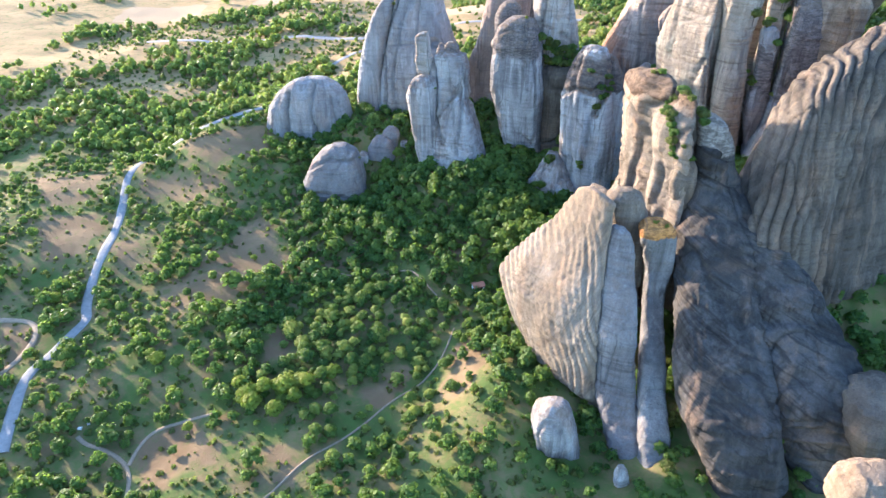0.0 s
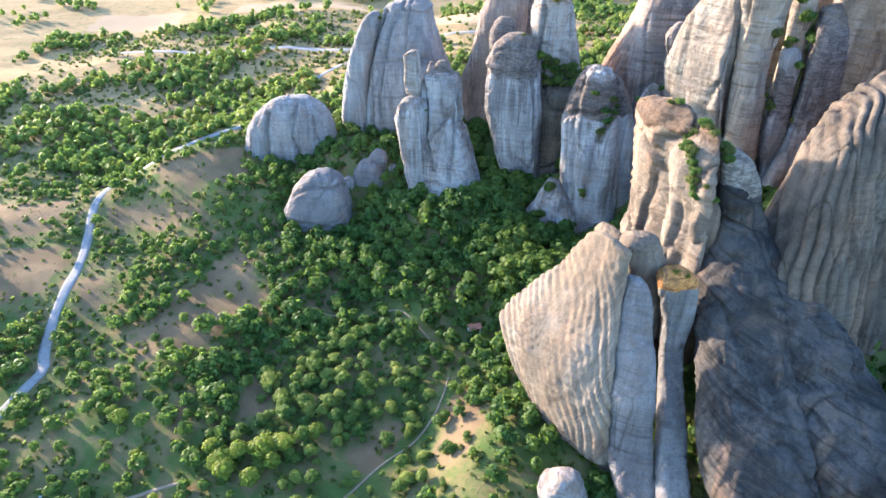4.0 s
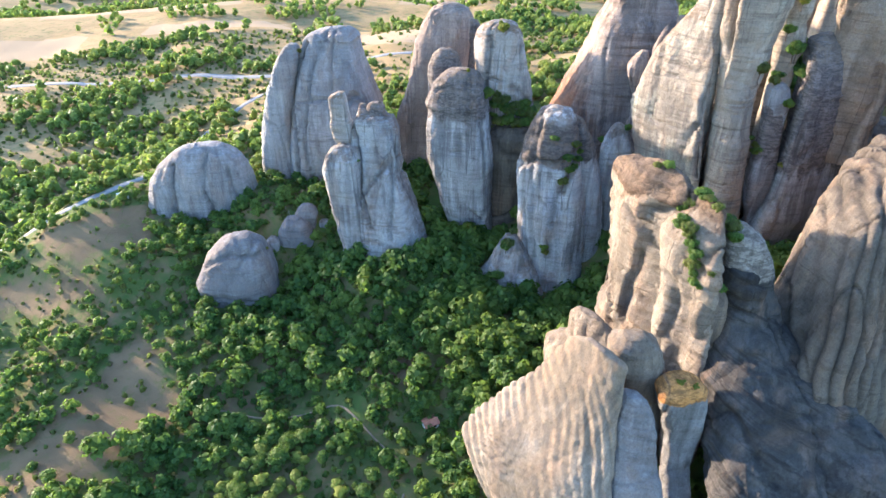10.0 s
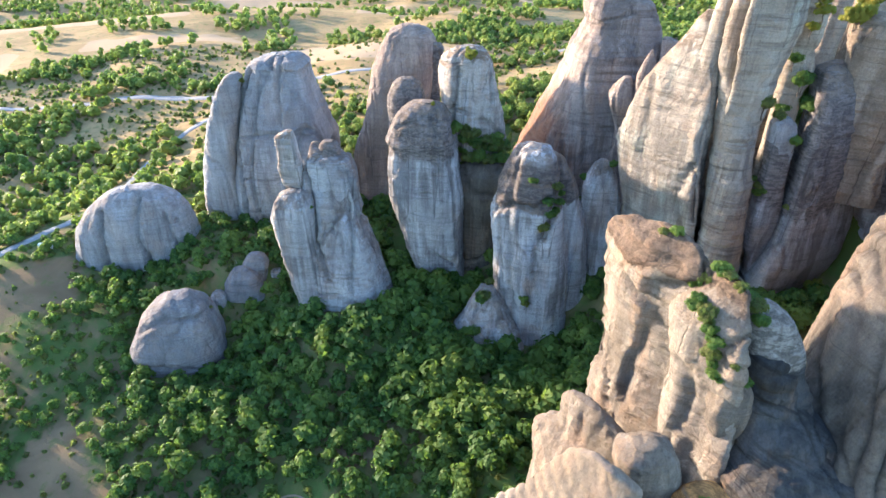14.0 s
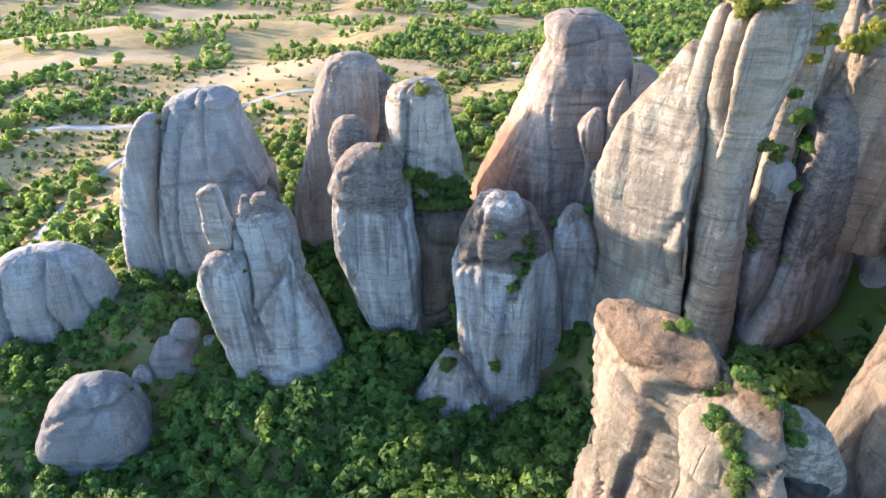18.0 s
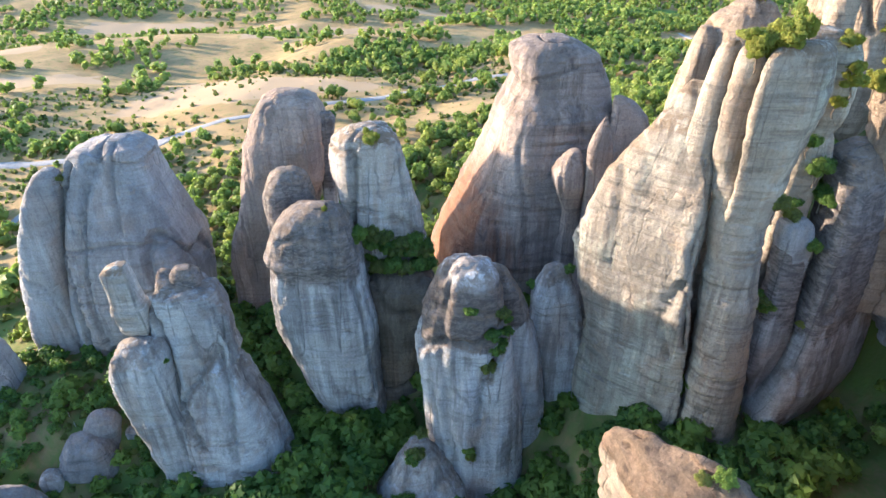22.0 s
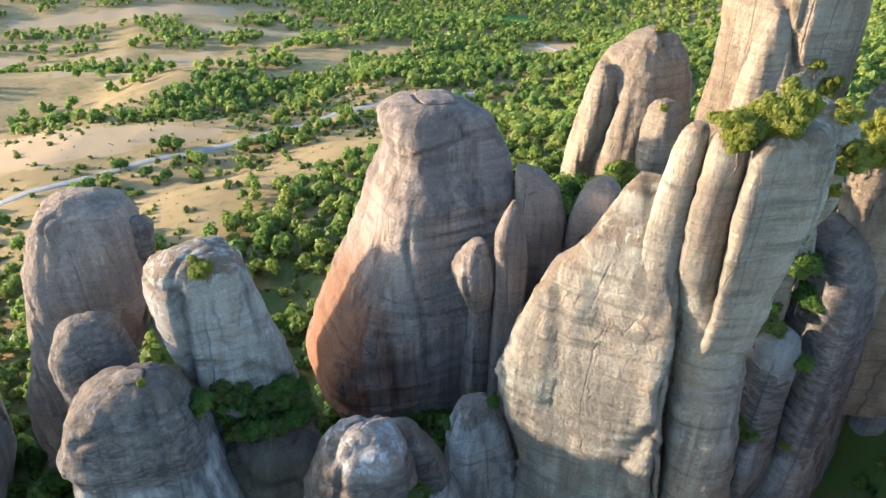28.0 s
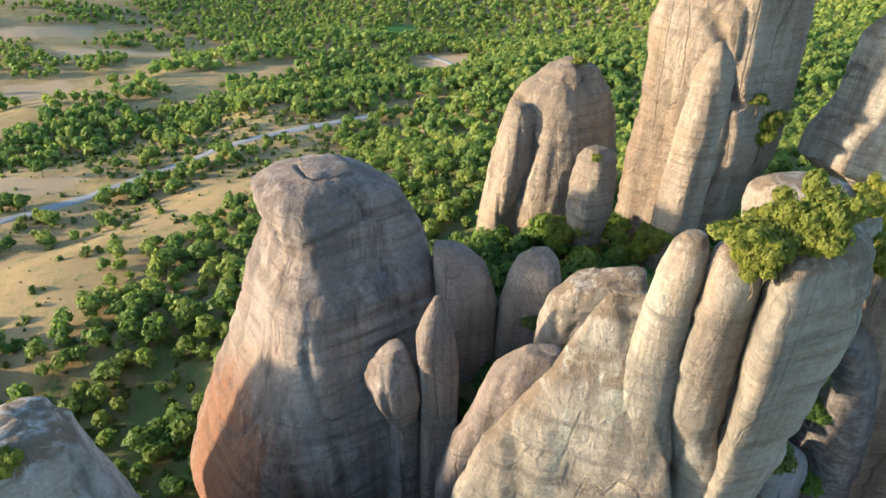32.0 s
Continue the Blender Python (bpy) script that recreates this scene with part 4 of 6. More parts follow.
FORMS["knob_b"] = (69.9, 178.6, -9.4, [(67.3, 1.7, 4.6, -4.7, 3.7), (82.0, 1.7, 4.6, -4.7, 3.7), (102.9, 1.7, 4.3, -4.7, 3.5), (111.1, 0.6, 4.6, -3.8, 3.7), (120.5, 0.2, 4.5, -2.8, 3.6), (129.3, 0.3, 4.5, -1.9, 3.7), (137.5, -0.3, 4.8, -0.9, 3.8), (143.8, -0.9, 4.7, 0.0, 3.8), (146.6, 0.0, 4.0, 0.9, 3.2), (149.9, 1.5, 2.7, 1.9, 2.2), (151.5, 2.0, 2.4, 2.8, 1.9), (153.1, 2.2, 0.9, 2.8, 0.8)])
FORMS["knob_d"] = (73.7, 172.9, -9.4, [(76.8, 2.3, 3.9, 0.0, 3.5), (91.5, 2.3, 3.9, 0.0, 3.5), (101.4, 2.3, 3.7, 0.0, 3.3), (112.5, 1.9, 2.5, 0.0, 2.2), (121.1, 0.1, 2.8, 0.0, 2.6), (125.1, -0.5, 3.9, 0.0, 3.4), (129.1, -0.9, 4.3, 0.0, 3.9), (133.3, -0.7, 3.4, 0.0, 3.0), (135.4, 0.1, 1.4, 0.0, 1.3)])
FORMS["knob_e"] = (62.4, 185.2, -9.4, [(59.7, -8.9, 11.3, -5.7, 7.9), (74.5, -8.9, 11.3, -5.7, 7.9), (95.6, -8.9, 10.7, -5.7, 7.5), (100.5, -8.9, 11.5, -4.7, 8.0), (105.2, -8.7, 10.7, -3.8, 7.5), (108.7, -6.5, 7.6, -1.9, 5.3), (114.1, -8.0, 5.9, 0.0, 4.1), (117.5, -10.0, 2.7, 1.9, 1.9)])
FORMS["knob_f"] = (71.8, 186.2, -9.4, [(73.0, 5.9, 8.6, 0.0, 6.9), (87.7, 5.9, 8.6, 0.0, 6.9), (106.0, 5.9, 8.1, 0.0, 6.5), (120.5, 4.2, 7.8, 0.0, 6.2), (133.4, 2.3, 7.2, 0.0, 5.8), (142.4, 1.4, 6.1, 0.0, 4.9), (146.7, 1.9, 4.5, 0.0, 3.7), (148.8, 2.2, 2.5, 0.0, 1.9)])
FORMS["knob_c"] = (81.3, 176.7, -9.4, [(82.4, 8.8, 9.4, 0.0, 7.9), (97.2, 8.8, 9.4, 0.0, 7.9), (114.3, 8.8, 8.8, 0.0, 7.5), (122.8, 5.3, 7.3, 0.0, 6.1), (130.7, 2.8, 5.9, 0.0, 5.0), (136.7, 1.1, 5.4, 0.0, 4.5), (140.3, 0.4, 5.4, 0.9, 4.5), (145.3, -1.7, 3.8, 1.9, 3.2), (147.0, -2.5, 1.7, 2.8, 1.4)])
FORMS["slab_l"] = (79.4, 141.8, 0.0, [(48.4, 7.7, 11.0, -23.3, 11.1), (63.1, 7.7, 11.0, -23.3, 11.1), (68.8, 5.3, 11.6, -21.7, 12.3), (77.7, 2.2, 12.7, -17.0, 13.2), (85.4, 0.8, 12.7, -11.3, 13.2), (91.5, 1.0, 12.5, -3.8, 13.2), (98.0, 1.9, 12.3, 3.8, 13.2), (104.0, 3.2, 11.9, 12.3, 13.2), (109.9, 4.0, 11.4, 18.9, 12.3), (116.4, 4.3, 10.8, 24.6, 11.3), (123.1, 4.7, 8.5, 32.1, 10.4), (129.9, 3.1, 6.0, 35.9, 8.5), (138.5, 1.3, 4.3, 37.8, 7.6)])
FORMS["slab_r"] = (94.5, 141.8, 0.0, [(48.4, 14.0, 9.7, -19.6, 11.6), (63.1, 14.0, 9.7, -19.6, 11.6), (65.0, 14.5, 10.9, -18.9, 12.3), (74.3, 14.0, 14.4, -14.2, 14.2), (83.4, 12.3, 15.6, -9.4, 15.1), (91.4, 9.4, 14.2, -3.8, 15.1), (97.9, 7.4, 12.6, 3.8, 15.1), (104.0, 5.4, 10.5, 12.3, 14.2), (109.8, 3.0, 8.8, 18.9, 12.3), (114.9, 0.9, 7.0, 23.6, 10.4), (120.2, -2.2, 4.3, 28.3, 8.5), (125.0, -4.7, 1.6, 32.1, 5.7)])
FORMS["blade"] = (50, 160, 0.0, [(43, 3.8, 2.8, -13.7, 6.0), (48, 3.8, 2.8, -13.7, 6.0), (56.4, 0.9, 3.5, -10.5, 6), (62.3, -4.5, 5.4, -7.2, 6), (66.8, -11.2, 9.9, -5.2, 6), (73.8, -13.7, 11.3, -3.2, 6), (84.1, -16.1, 12.6, -1.4, 6), (92.1, -17.2, 13.7, 1.3, 5.5), (100.6, -15.0, 12.0, 2.8, 5), (107.7, -11.8, 9.4, 4.3, 4.5), (115.3, -8.7, 7.0, 4.8, 4), (122.6, -6.7, 5.6, 4.6, 3.5), (128.8, -5.0, 4.3, 4.0, 3), (130.4, -5.6, 1.5, 4.0, 2)])
FORMS["blade_e"] = (50, 160, 0.0, [(43, 7.0, 4.6, -33.0, 7.0), (52, 6.6, 4.8, -32.0, 7.0), (58, 6.0, 5.2, -29.0, 6.5), (63, 5.2, 5.6, -24.5, 6.0), (68, 4.2, 5.9, -20.0, 5.2), (75, 3.1, 6.0, -16.6, 4.4), (84.1, 1.9, 5.9, -15.6, 4.2), (92.1, 1.6, 5.6, -14.1, 4.2), (100.6, 1.7, 5.2, -10.4, 4.2), (107.7, 1.9, 4.8, -5.6, 4.2), (115.3, 2.1, 4.3, -2.1, 4.2), (119.5, 1.8, 3.4, -1.8, 3.2), (121.0, 1.6, 1.9, -1.6, 1.8)])
FORMS["dome_foot"] = (122, 190, 0.0, [(85, 36.6, 18.6, 0.0, 9.3), (90, 36.6, 18.6, 0.0, 9.3), (91.9, 34.0, 17.2, 0, 8.6), (95.6, 26.6, 7.0, 0, 3.5)])
FORMS["capstone"] = (55, 168, -9.4, [(95, 4.8, 4.7, 0, 3.9), (100, 4.8, 4.7, 0, 3.9), (108.6, 4.8, 4.4, 0, 3.7), (117.3, 2.1, 5.4, 0, 4.5), (123.0, 0.3, 6.0, 0, 5.1), (126.6, -0.6, 5.2, 0, 4.4), (128.3, -0.6, 2.5, 0, 2.1)])
FORMS["orange"] = (66, 161, 0.0, [(45, -3.0, 5.0, -46, 5.0), (54, -3.0, 5.0, -43, 5.0), (62, -3.0, 4.8, -37, 5.0), (70, -2.6, 4.4, -28, 4.6), (80, -1.5, 3.9, -17, 4.0), (90, -0.5, 3.4, -7, 3.2), (96.7, 0.0, 3.3, -2, 2.6), (105.5, 0.3, 4.5, 0, 3.6), (113.8, -1.3, 5.6, 0, 4.5), (119.5, -2.6, 5.4, 0, 4.4), (121.8, -3.6, 3.2, 0, 2.5)])
FORMS["stripedome"] = (125, 197, 0.0, [(91, 41.6, 61.8, 0.0, 18.5), (96, 41.6, 61.8, 0.0, 18.5), (105.9, 33.8, 65.5, 0, 19.6), (117.2, 28.6, 63.8, 0, 19.1), (127.9, 25.7, 57.7, 0, 17.3), (138.0, 22.8, 52.4, 0, 15.7), (147.6, 19.9, 46.3, 0, 13.9), (154.9, 18.5, 39.9, 0, 12.0), (161.1, 18.3, 31.7, 0, 9.5), (166.7, 18.2, 20.2, 0, 6.1), (169.0, 17.4, 12.6, 0, 3.8)])
FORMS["boulder"] = (38, 130, 0.0, [(49, -0.1, 5.0, 0.0, 4.5), (54, -0.1, 5.0, 0.0, 4.5), (61.8, -3.6, 6.8, 0, 6.1), (69.5, -5.0, 6.8, 0, 6.1), (76.3, -5.6, 5.3, 0, 4.8), (78.9, -5.2, 2.6, 0, 2.4)])
FORMS["pebble"] = (52, 117, 0.0, [(45, 0.5, 2.8, 0, 2.4), (50, 0.5, 2.8, 0, 2.4), (54.8, 0.5, 2.6, 0, 2.3), (62.7, -0.7, 2.2, 0, 2.0), (66.3, -1.2, 1.0, 0, 0.9)])
FORMS["corner"] = (98, 92, 0.0, [(85, 3.2, 9.6, 0.0, 7.7), (90, 3.2, 9.6, 0.0, 7.7), (92.9, 2.1, 8.5, 0, 6.8), (96.4, 0.7, 4.5, 0, 3.6)])
FORMS["cornerslab"] = (112, 118, 0.0, [(53, 19.3, 13.6, -4, 9.4), (58, 19.3, 13.6, -4, 9.4), (66.3, 19.3, 12.8, -4, 8.9), (75.9, 14.3, 14.9, -2, 10.4), (85.1, 10.3, 14.6, 0, 10.2), (91.7, 7.4, 11.4, 2, 8.0), (93.9, 4.7, 5.3, 4, 3.7)])

# clefts and joints of single forms: depth, half width, then sideways place and height along their run
MARKS = {}
MARKS["spire"] = [(2.0, 1.18, [(-11.3, 132.1), (-9.2, 126.1), (-8.1, 117.2), (-8.2, 106.1), (-3.1, 94.5)]), (1.2, 0.82, [(-2.2, 123.1), (-2.6, 111.4), (-1.2, 109.7)]), (1.0, 0.82, [(3.9, 130.0), (6.2, 118.1), (7.8, 108.5)]), (0.9, 0.82, [(-10.8, 87.4), (-0.6, 89.3), (11.2, 84.5)])]
MARKS["pillar"] = [(0.9, 0.7, [(-8.8, 142.6), (-1.1, 146.2), (5.5, 144.6)]), (1.0, 0.7, [(1.7, 145.8), (3.0, 140.5), (2.7, 130.7)]), (1.2, 0.82, [(0.7, 99.5), (9.1, 93.6)]), (0.8, 0.7, [(7.0, 132.3), (9.2, 121.1), (9.9, 104.9)])]
MARKS["pillar_side"] = [(1.2, 0.82, [(-5.0, 90.5), (0.7, 92.7), (3.8, 95.7)])]
MARKS["treerock"] = [(1.4, 0.94, [(-10.9, 157.8), (-11.4, 151.2), (-12.9, 137.8)]), (1.4, 1.06, [(-17.2, 157.8), (-11.4, 159.9), (-10.6, 155.5)]), (0.8, 0.7, [(-12.8, 144.8), (-4.0, 142.4), (3.7, 135.5)]), (0.8, 0.7, [(-1.3, 159.2), (-0.8, 151.1), (-0.5, 146.9)])]
MARKS["monoleft"] = [(2.7, 1.18, [(-2.1, 147.9), (-5.2, 140.5), (-9.0, 127.7), (-8.8, 115.7), (-8.2, 100.5), (-9.8, 83.6)]), (1.0, 0.82, [(9.4, 151.4), (8.6, 141.2), (8.6, 129.8)]), (0.9, 0.7, [(-6.6, 124.6), (8.3, 127.3), (19.4, 125.8)]), (0.8, 0.7, [(-7.6, 109.0), (6.2, 110.0), (21.7, 116.4)])]
MARKS["halfdome"] = [(2.7, 1.18, [(6.5, 107), (4.5, 99), (3.5, 91), (6, 85), (7, 76)]), (2.4, 1.06, [(-7, 103), (-8, 97), (-9, 87), (-9.5, 76)]), (1.2, 0.82, [(15, 101), (16, 92), (19, 84)])]
MARKS["dome"] = [(1.0, 0.94, [(-13.2, 82.4), (-1.5, 89.2), (9.3, 87.3)]), (0.9, 0.82, [(-12.4, 73.1), (0.2, 72.1), (12.1, 69.3)]), (0.9, 0.82, [(0.7, 93.3), (2.6, 89.9)])]
MARKS["mush"] = [(1.5, 1.18, [(-11.4, 123.7), (-5.6, 128.0), (1.4, 126.5), (4.6, 130.0)]), (1.0, 0.94, [(3.0, 121.5), (2.2, 107.5), (1.5, 91.3)]), (2.0, 1.42, [(7.9, 133.0), (7.2, 126.5), (3.9, 117.7)]), (0.9, 0.82, [(-9.7, 114.7), (-8.0, 104.5), (-6.2, 91.6)])]
MARKS["mono"] = [(0.8, 0.94, [(-6.0, 173.8), (-2.6, 165.6), (-1.6, 159.9), (1.0, 154.9), (3.2, 152.9)]), (0.6, 0.82, [(-15.2, 151.8), (-13.5, 142.5), (-12.4, 138.7), (-10.8, 120.0)]), (0.7, 0.8, [(-20.7, 168.8), (-12.6, 167.2), (-2.7, 170.1)]), (0.5, 0.7, [(-19.3, 131.1), (-17.7, 122.7), (-18.8, 109.9)]), (0.5, 0.7, [(-7.0, 132.1), (-5.7, 120.3), (-5.1, 112.2)])]
MARKS["giant"] = [(3.3, 1.3, [(5.0, 189.0), (4.4, 185.8), (3.9, 183.0), (3.9, 176.3), (6.2, 169.8), (7.0, 166.1), (7.5, 158.3), (6.1, 152.4), (7.8, 138.2), (8.8, 129.0)]), (1.2, 0.82, [(-7.4, 164.1), (-7.2, 152.1), (-7.4, 144.1)]), (1.0, 0.82, [(-3.2, 166.7), (-2.9, 156.8), (-1.3, 147.3)]), (0.5, 0.82, [(-14.3, 144.0), (-1.0, 141.9), (9.7, 144.0)]), (1.5, 1.18, [(5.0, 144.7), (2.7, 134.9), (5.9, 124.5)]), (0.35, 0.7, [(-9.7, 155.2), (-2.1, 157.8), (5.7, 162.3)])]
MARKS["knob_a"] = [(1.8, 1.18, [(-8.5, 144.2), (-2.9, 140.2), (-3.2, 145.9), (3.7, 149.6)]), (1.7, 1.06, [(-2.0, 139.8), (-2.5, 124.7), (-3.0, 110.7)])]
MARKS["knob_b"] = [(1.5, 1.06, [(-4.3, 134.9), (-2.6, 130.0), (-2.5, 118.5)])]
MARKS["tower"] = [(1.4, 1.06, [(-2.6, 194.0), (0.8, 187.4), (4.1, 179.8)])]
MARKS["farknob"] = [(1.8, 1.3, [(-8.9, 173.3), (-6.7, 165.8), (-8.8, 153.8)])]


def rock_mesh(form, seed, lump=1.2, flute=0.42, flute_size=3.0, beds=0.14, crack=0.6, crack_size=13.0, boxy=3.2, fine=0.57, dome=0.18, soft=0.32, shear=0.0, turn=0.0, rib=None, step=0.35, marks=(), arch=0.0):
    """A rock lofted through its rings, then lumped, fluted, bedded and cracked."""
    cx, cy, heading, rings = form
    r = np.array(rings, float)
    way = np.r_[0, np.cumsum(np.abs(np.diff(r[:, 0])) + 0.6 * np.hypot(np.diff(r[:, 1]), np.diff(r[:, 3])) + 0.3 * np.abs(np.diff(r[:, 2])))]
    n = int(np.clip(way[-1] / fine, 24, 230))
    s = np.linspace(0, way[-1], n)
    cols = np.stack([np.interp(s, way, r[:, k]) for k in range(5)], -1)
    width = max(1, int(soft * n / 45))     # soften the corners of the profile
    kernel = np.hanning(2 * width + 3)[1:-1]
    kernel /= kernel.sum()
    smooth = np.stack([np.convolve(np.pad(cols[:, k], width, mode="edge"), kernel, "valid") for k in range(5)], -1)
    cols = np.concatenate([smooth[:-width], cols[-width:]])
    # closed, slightly rounded top
    t = np.linspace(0, 1, 12)[1:] ** 0.8
    top = cols[-1]
    shrink = np.sqrt(np.clip(1 - t * t, 0, 1))
    cap = np.stack([top[0] + t * dome * min(top[2], top[4]), 0 * t + top[1], top[2] * shrink, 0 * t + top[3], top[4] * shrink], -1)
    cols = np.concatenate([cols, cap])
    around = int(np.clip(2 * math.pi * r[:, [2, 4]].mean() / fine, 32, 360))
    a = np.linspace(0, 2 * math.pi, around, endpoint=False)
    ca, sa = np.cos(a), np.sin(a)
    px, py = np.sign(ca) * np.abs(ca) ** (2 / boxy), np.sign(sa) * np.abs(sa) ** (2 / boxy)
    if turn:
        c, k = math.cos(radians(turn)), math.sin(radians(turn))
        px, py = c * px - k * py, k * px + c * py
        px, py = px / np.abs(px).max(), py / np.abs(py).max()
    u, v = cols[:, 1:2] + cols[:, 2:3] * px, cols[:, 3:4] + cols[:, 4:5] * py + shear * cols[:, 2:3] * px
    h = radians(heading)
    p = np.stack([cx + u * math.cos(h) - v * math.sin(h), cy + u * math.sin(h) + v * math.cos(h), np.repeat(cols[:, :1], around, 1)], -1)
    size = np.clip(np.minimum(cols[:, 2:3], cols[:, 4:5]) / 5, 0.04, 1)

    def normals(p):
        across = np.roll(p, -1, 1) - np.roll(p, 1, 1)
        along = np.gradient(p, axis=0)
        out = np.cross(across, along)
        return out / (np.linalg.norm(out, axis=2, keepdims=True) + 1e-9)

    x, y, z = p[..., 0], p[..., 1], p[..., 2]
    push = lump * (0.75 * fbm(x / 13, y / 13, z / 24, seed, 2) + 0.20 * fbm(x / 3.7, y / 3.7, z / 9, seed + 9))
    p = p + normals(p) * (push * size)[..., None]
    x, y, z = p[..., 0], p[..., 1], p[..., 2]
    wx, wy = x + 1.2 * noise3(x / 9, y / 9, z / 13, seed + 15), y + 1.2 * noise3(x / 9, y / 9, z / 13, seed + 16)
    ridge = np.abs(noise3(wx / flute_size, wy / flute_size, z / 75, seed + 20)) + 0.45 * np.abs(noise3(wx / flute_size * 2.3, wy / flute_size * 2.3, z / 50, seed + 21))
    push = flute * (0.5 - 1.6 * (1 - np.clip(ridge, 0, 1)) ** 4)
    bed = z + 2.5 * noise3(x / 30, y / 30, 0 * z, seed + 30) + arch * ((x - cx) * math.cos(h) + (y - cy) * math.sin(h) - cols[:, 1:2]) ** 2
    push = push + beds * (noise3(x / 9, y / 9, bed / 1.3, seed + 31) + noise3(x / 14, y / 14, bed / 3.5, seed + 32))
    lines = np.abs(noise3(wx / crack_size, wy / crack_size, z / 80, seed + 40))
    push = push - crack * np.clip(1 - lines / 0.05, 0, 1) ** 0.6
    lines = np.abs(noise3(x / 30, y / 30, bed / 13, seed + 50))
    push = push - 0.4 * crack * np.clip(1 - lines / 0.035, 0, 1)
    # cracks get a darker colour, part water marks, part shade of their depth
    stain_shade = 0.7 * np.clip(1 - np.abs(noise3(wx / crack_size, wy / crack_size, z / 80, seed + 40)) / 0.045, 0, 1)
    if rib:     # rounded ribs with sharp grooves between: depth, spacing, lean, waviness
        deep, gap, lean, wavy = rib
        along = (x - cx) * math.cos(h) + (y - cy) * math.sin(h)
        inward = (y - cy) * math.cos(h) - (x - cx) * math.sin(h)
        phase = (along - 0.5 * inward + lean * (z - r[0, 0]) + wavy * noise3(x / 9, y / 9, z / 16, seed + 80)) / gap + 1.1 * noise3(x / 17, y / 17, z / 70, seed + 82)
        wave = np.abs(np.sin(math.pi * phase))
        some = np.clip(0.85 + 0.8 * noise3(x / 11, y / 11, z / 26, seed + 81), 0.3, 1)
        push = push + deep * some * (wave ** 0.6 - 0.7)
        stain_shade = np.maximum(stain_shade, some * (1 - wave) ** 1.6)
    level = 2.2 * noise3(wx / 8.5, wy / 8.5, z / 55, seed + 90)      # upright buttresses with sharp edges
    part_up = level - np.floor(level)
    push = push + step * (np.floor(level) + np.clip((part_up - 0.8) / 0.2, 0, 1) - level * 0.5)
    side = (x - cx) * math.cos(h) + (y - cy) * math.sin(h)
    facing = np.clip(0.8 - ((normals(p)[..., 1] * math.cos(h) - normals(p)[..., 0] * math.sin(h)) + 0.3) * 2.0, 0, 1)
    for deep, half, line in marks:      # clefts of its own, by sideways place and height
        far = np.full(x.shape, 1e9)
        ws, wz = side + 0.35 * half * noise3(x / 2.5, y / 2.5, z / 2.5, seed + 95), z + 0.35 * half * noise3(x / 2.5, y / 2.5, z / 2.5, seed + 96)
        for (ua, za), (ub, zb) in zip(line, line[1:]):
            du, dz = ub - ua, zb - za
            w = np.clip(((ws - ua) * du + (wz - za) * dz) / (du * du + dz * dz + 1e-9), 0, 1)
            far = np.minimum(far, np.hypot(ws - ua - w * du, wz - za - w * dz))
        cut = np.clip(1 - far / half, 0, 1)
        push = push - deep * facing * cut ** 0.7
        # shade inside the cleft goes into the colour, darker the deeper it is
        stain_shade = np.maximum(stain_shade, min(1.0, 0.5 + 0.3 * deep) * facing * cut ** 0.8)
    hollow = noise3(x / 3.1, y / 3.1, z / 3.6, seed + 61)
    push = push - 0.3 * lump * np.clip(hollow - 0.5, 0, 1) + 0.12 * noise3(x / 1.2, y / 1.2, z / 1.4, seed + 70)
    p = p + normals(p) * (push * size)[..., None]
    return p.reshape(-1, 3), grid_faces(len(cols), around, wrap=True), stain_shade.ravel()


def stain_shaded(me, stain_shade):
    attr = me.attributes.new("stain_shade", "FLOAT", "POINT")
    attr.data.foreach_set("value", stain_shade.astype(np.float32))
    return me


def rock(name, label, parts, category="rock formation", group=""):
    """A rock standing on the ground: one form is one mesh, several are parts of it."""
    if len(parts) == 1:
        key, _, material, seed, more = parts[0]
        v, f, stain_shade = rock_mesh(FORMS[key], seed, marks=MARKS.get(key, ()), **more)
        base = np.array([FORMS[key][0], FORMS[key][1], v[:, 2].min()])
        me = stain_shaded(mesh_of(name, v - base, f), stain_shade)
        me.materials.append(material)
        ob = new(name, me)
        ob.matrix_world = Matrix.Translation(base)
        return tagged(ob, label, category, group)
    base = Vector((FORMS[parts[0][0]][0], FORMS[parts[0][0]][1], FORMS[parts[0][0]][3][0][0]))
    root = thing(name, base, label, category, group)
    bpy.context.view_layer.update()
    for key, kind, material, seed, more in parts:
        v, f, stain_shade = rock_mesh(FORMS[key], seed, marks=MARKS.get(key, ()), **more)
        me = stain_shaded(mesh_of(kind, v, f), stain_shade)
        part(kind, me, material, root)
    return root


rock("twisted_rock_spire", "grey twisted rock spire with a leaning block on its shoulder", [
    ("spire", "body", GREY, 1, dict(lump=1.4, flute=0.54, flute_size=5.0, crack=1.6, boxy=3.0, shear=0.0)),
    ("spire_l", "side_column", GREY, 53, dict(lump=1.2, boxy=2.8)),
    ("spire_n", "crown_knob", GREY, 54, dict(lump=0.9)),
    ("spire_head", "leaning_block", LEDGED, 2, dict(lump=0.5, boxy=4.0, beds=0.3, dome=0.1, soft=0.25, flute=0.2, fine=0.35))])
rock("rock_pillar", "tall pale grey rock pillar with dark vertical streaks", [
    ("pillar", "column", GREY, 3, dict(lump=1.0, flute=0.40, flute_size=3.2, boxy=3.4)),
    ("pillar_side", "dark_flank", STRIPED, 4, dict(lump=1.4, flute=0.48))])
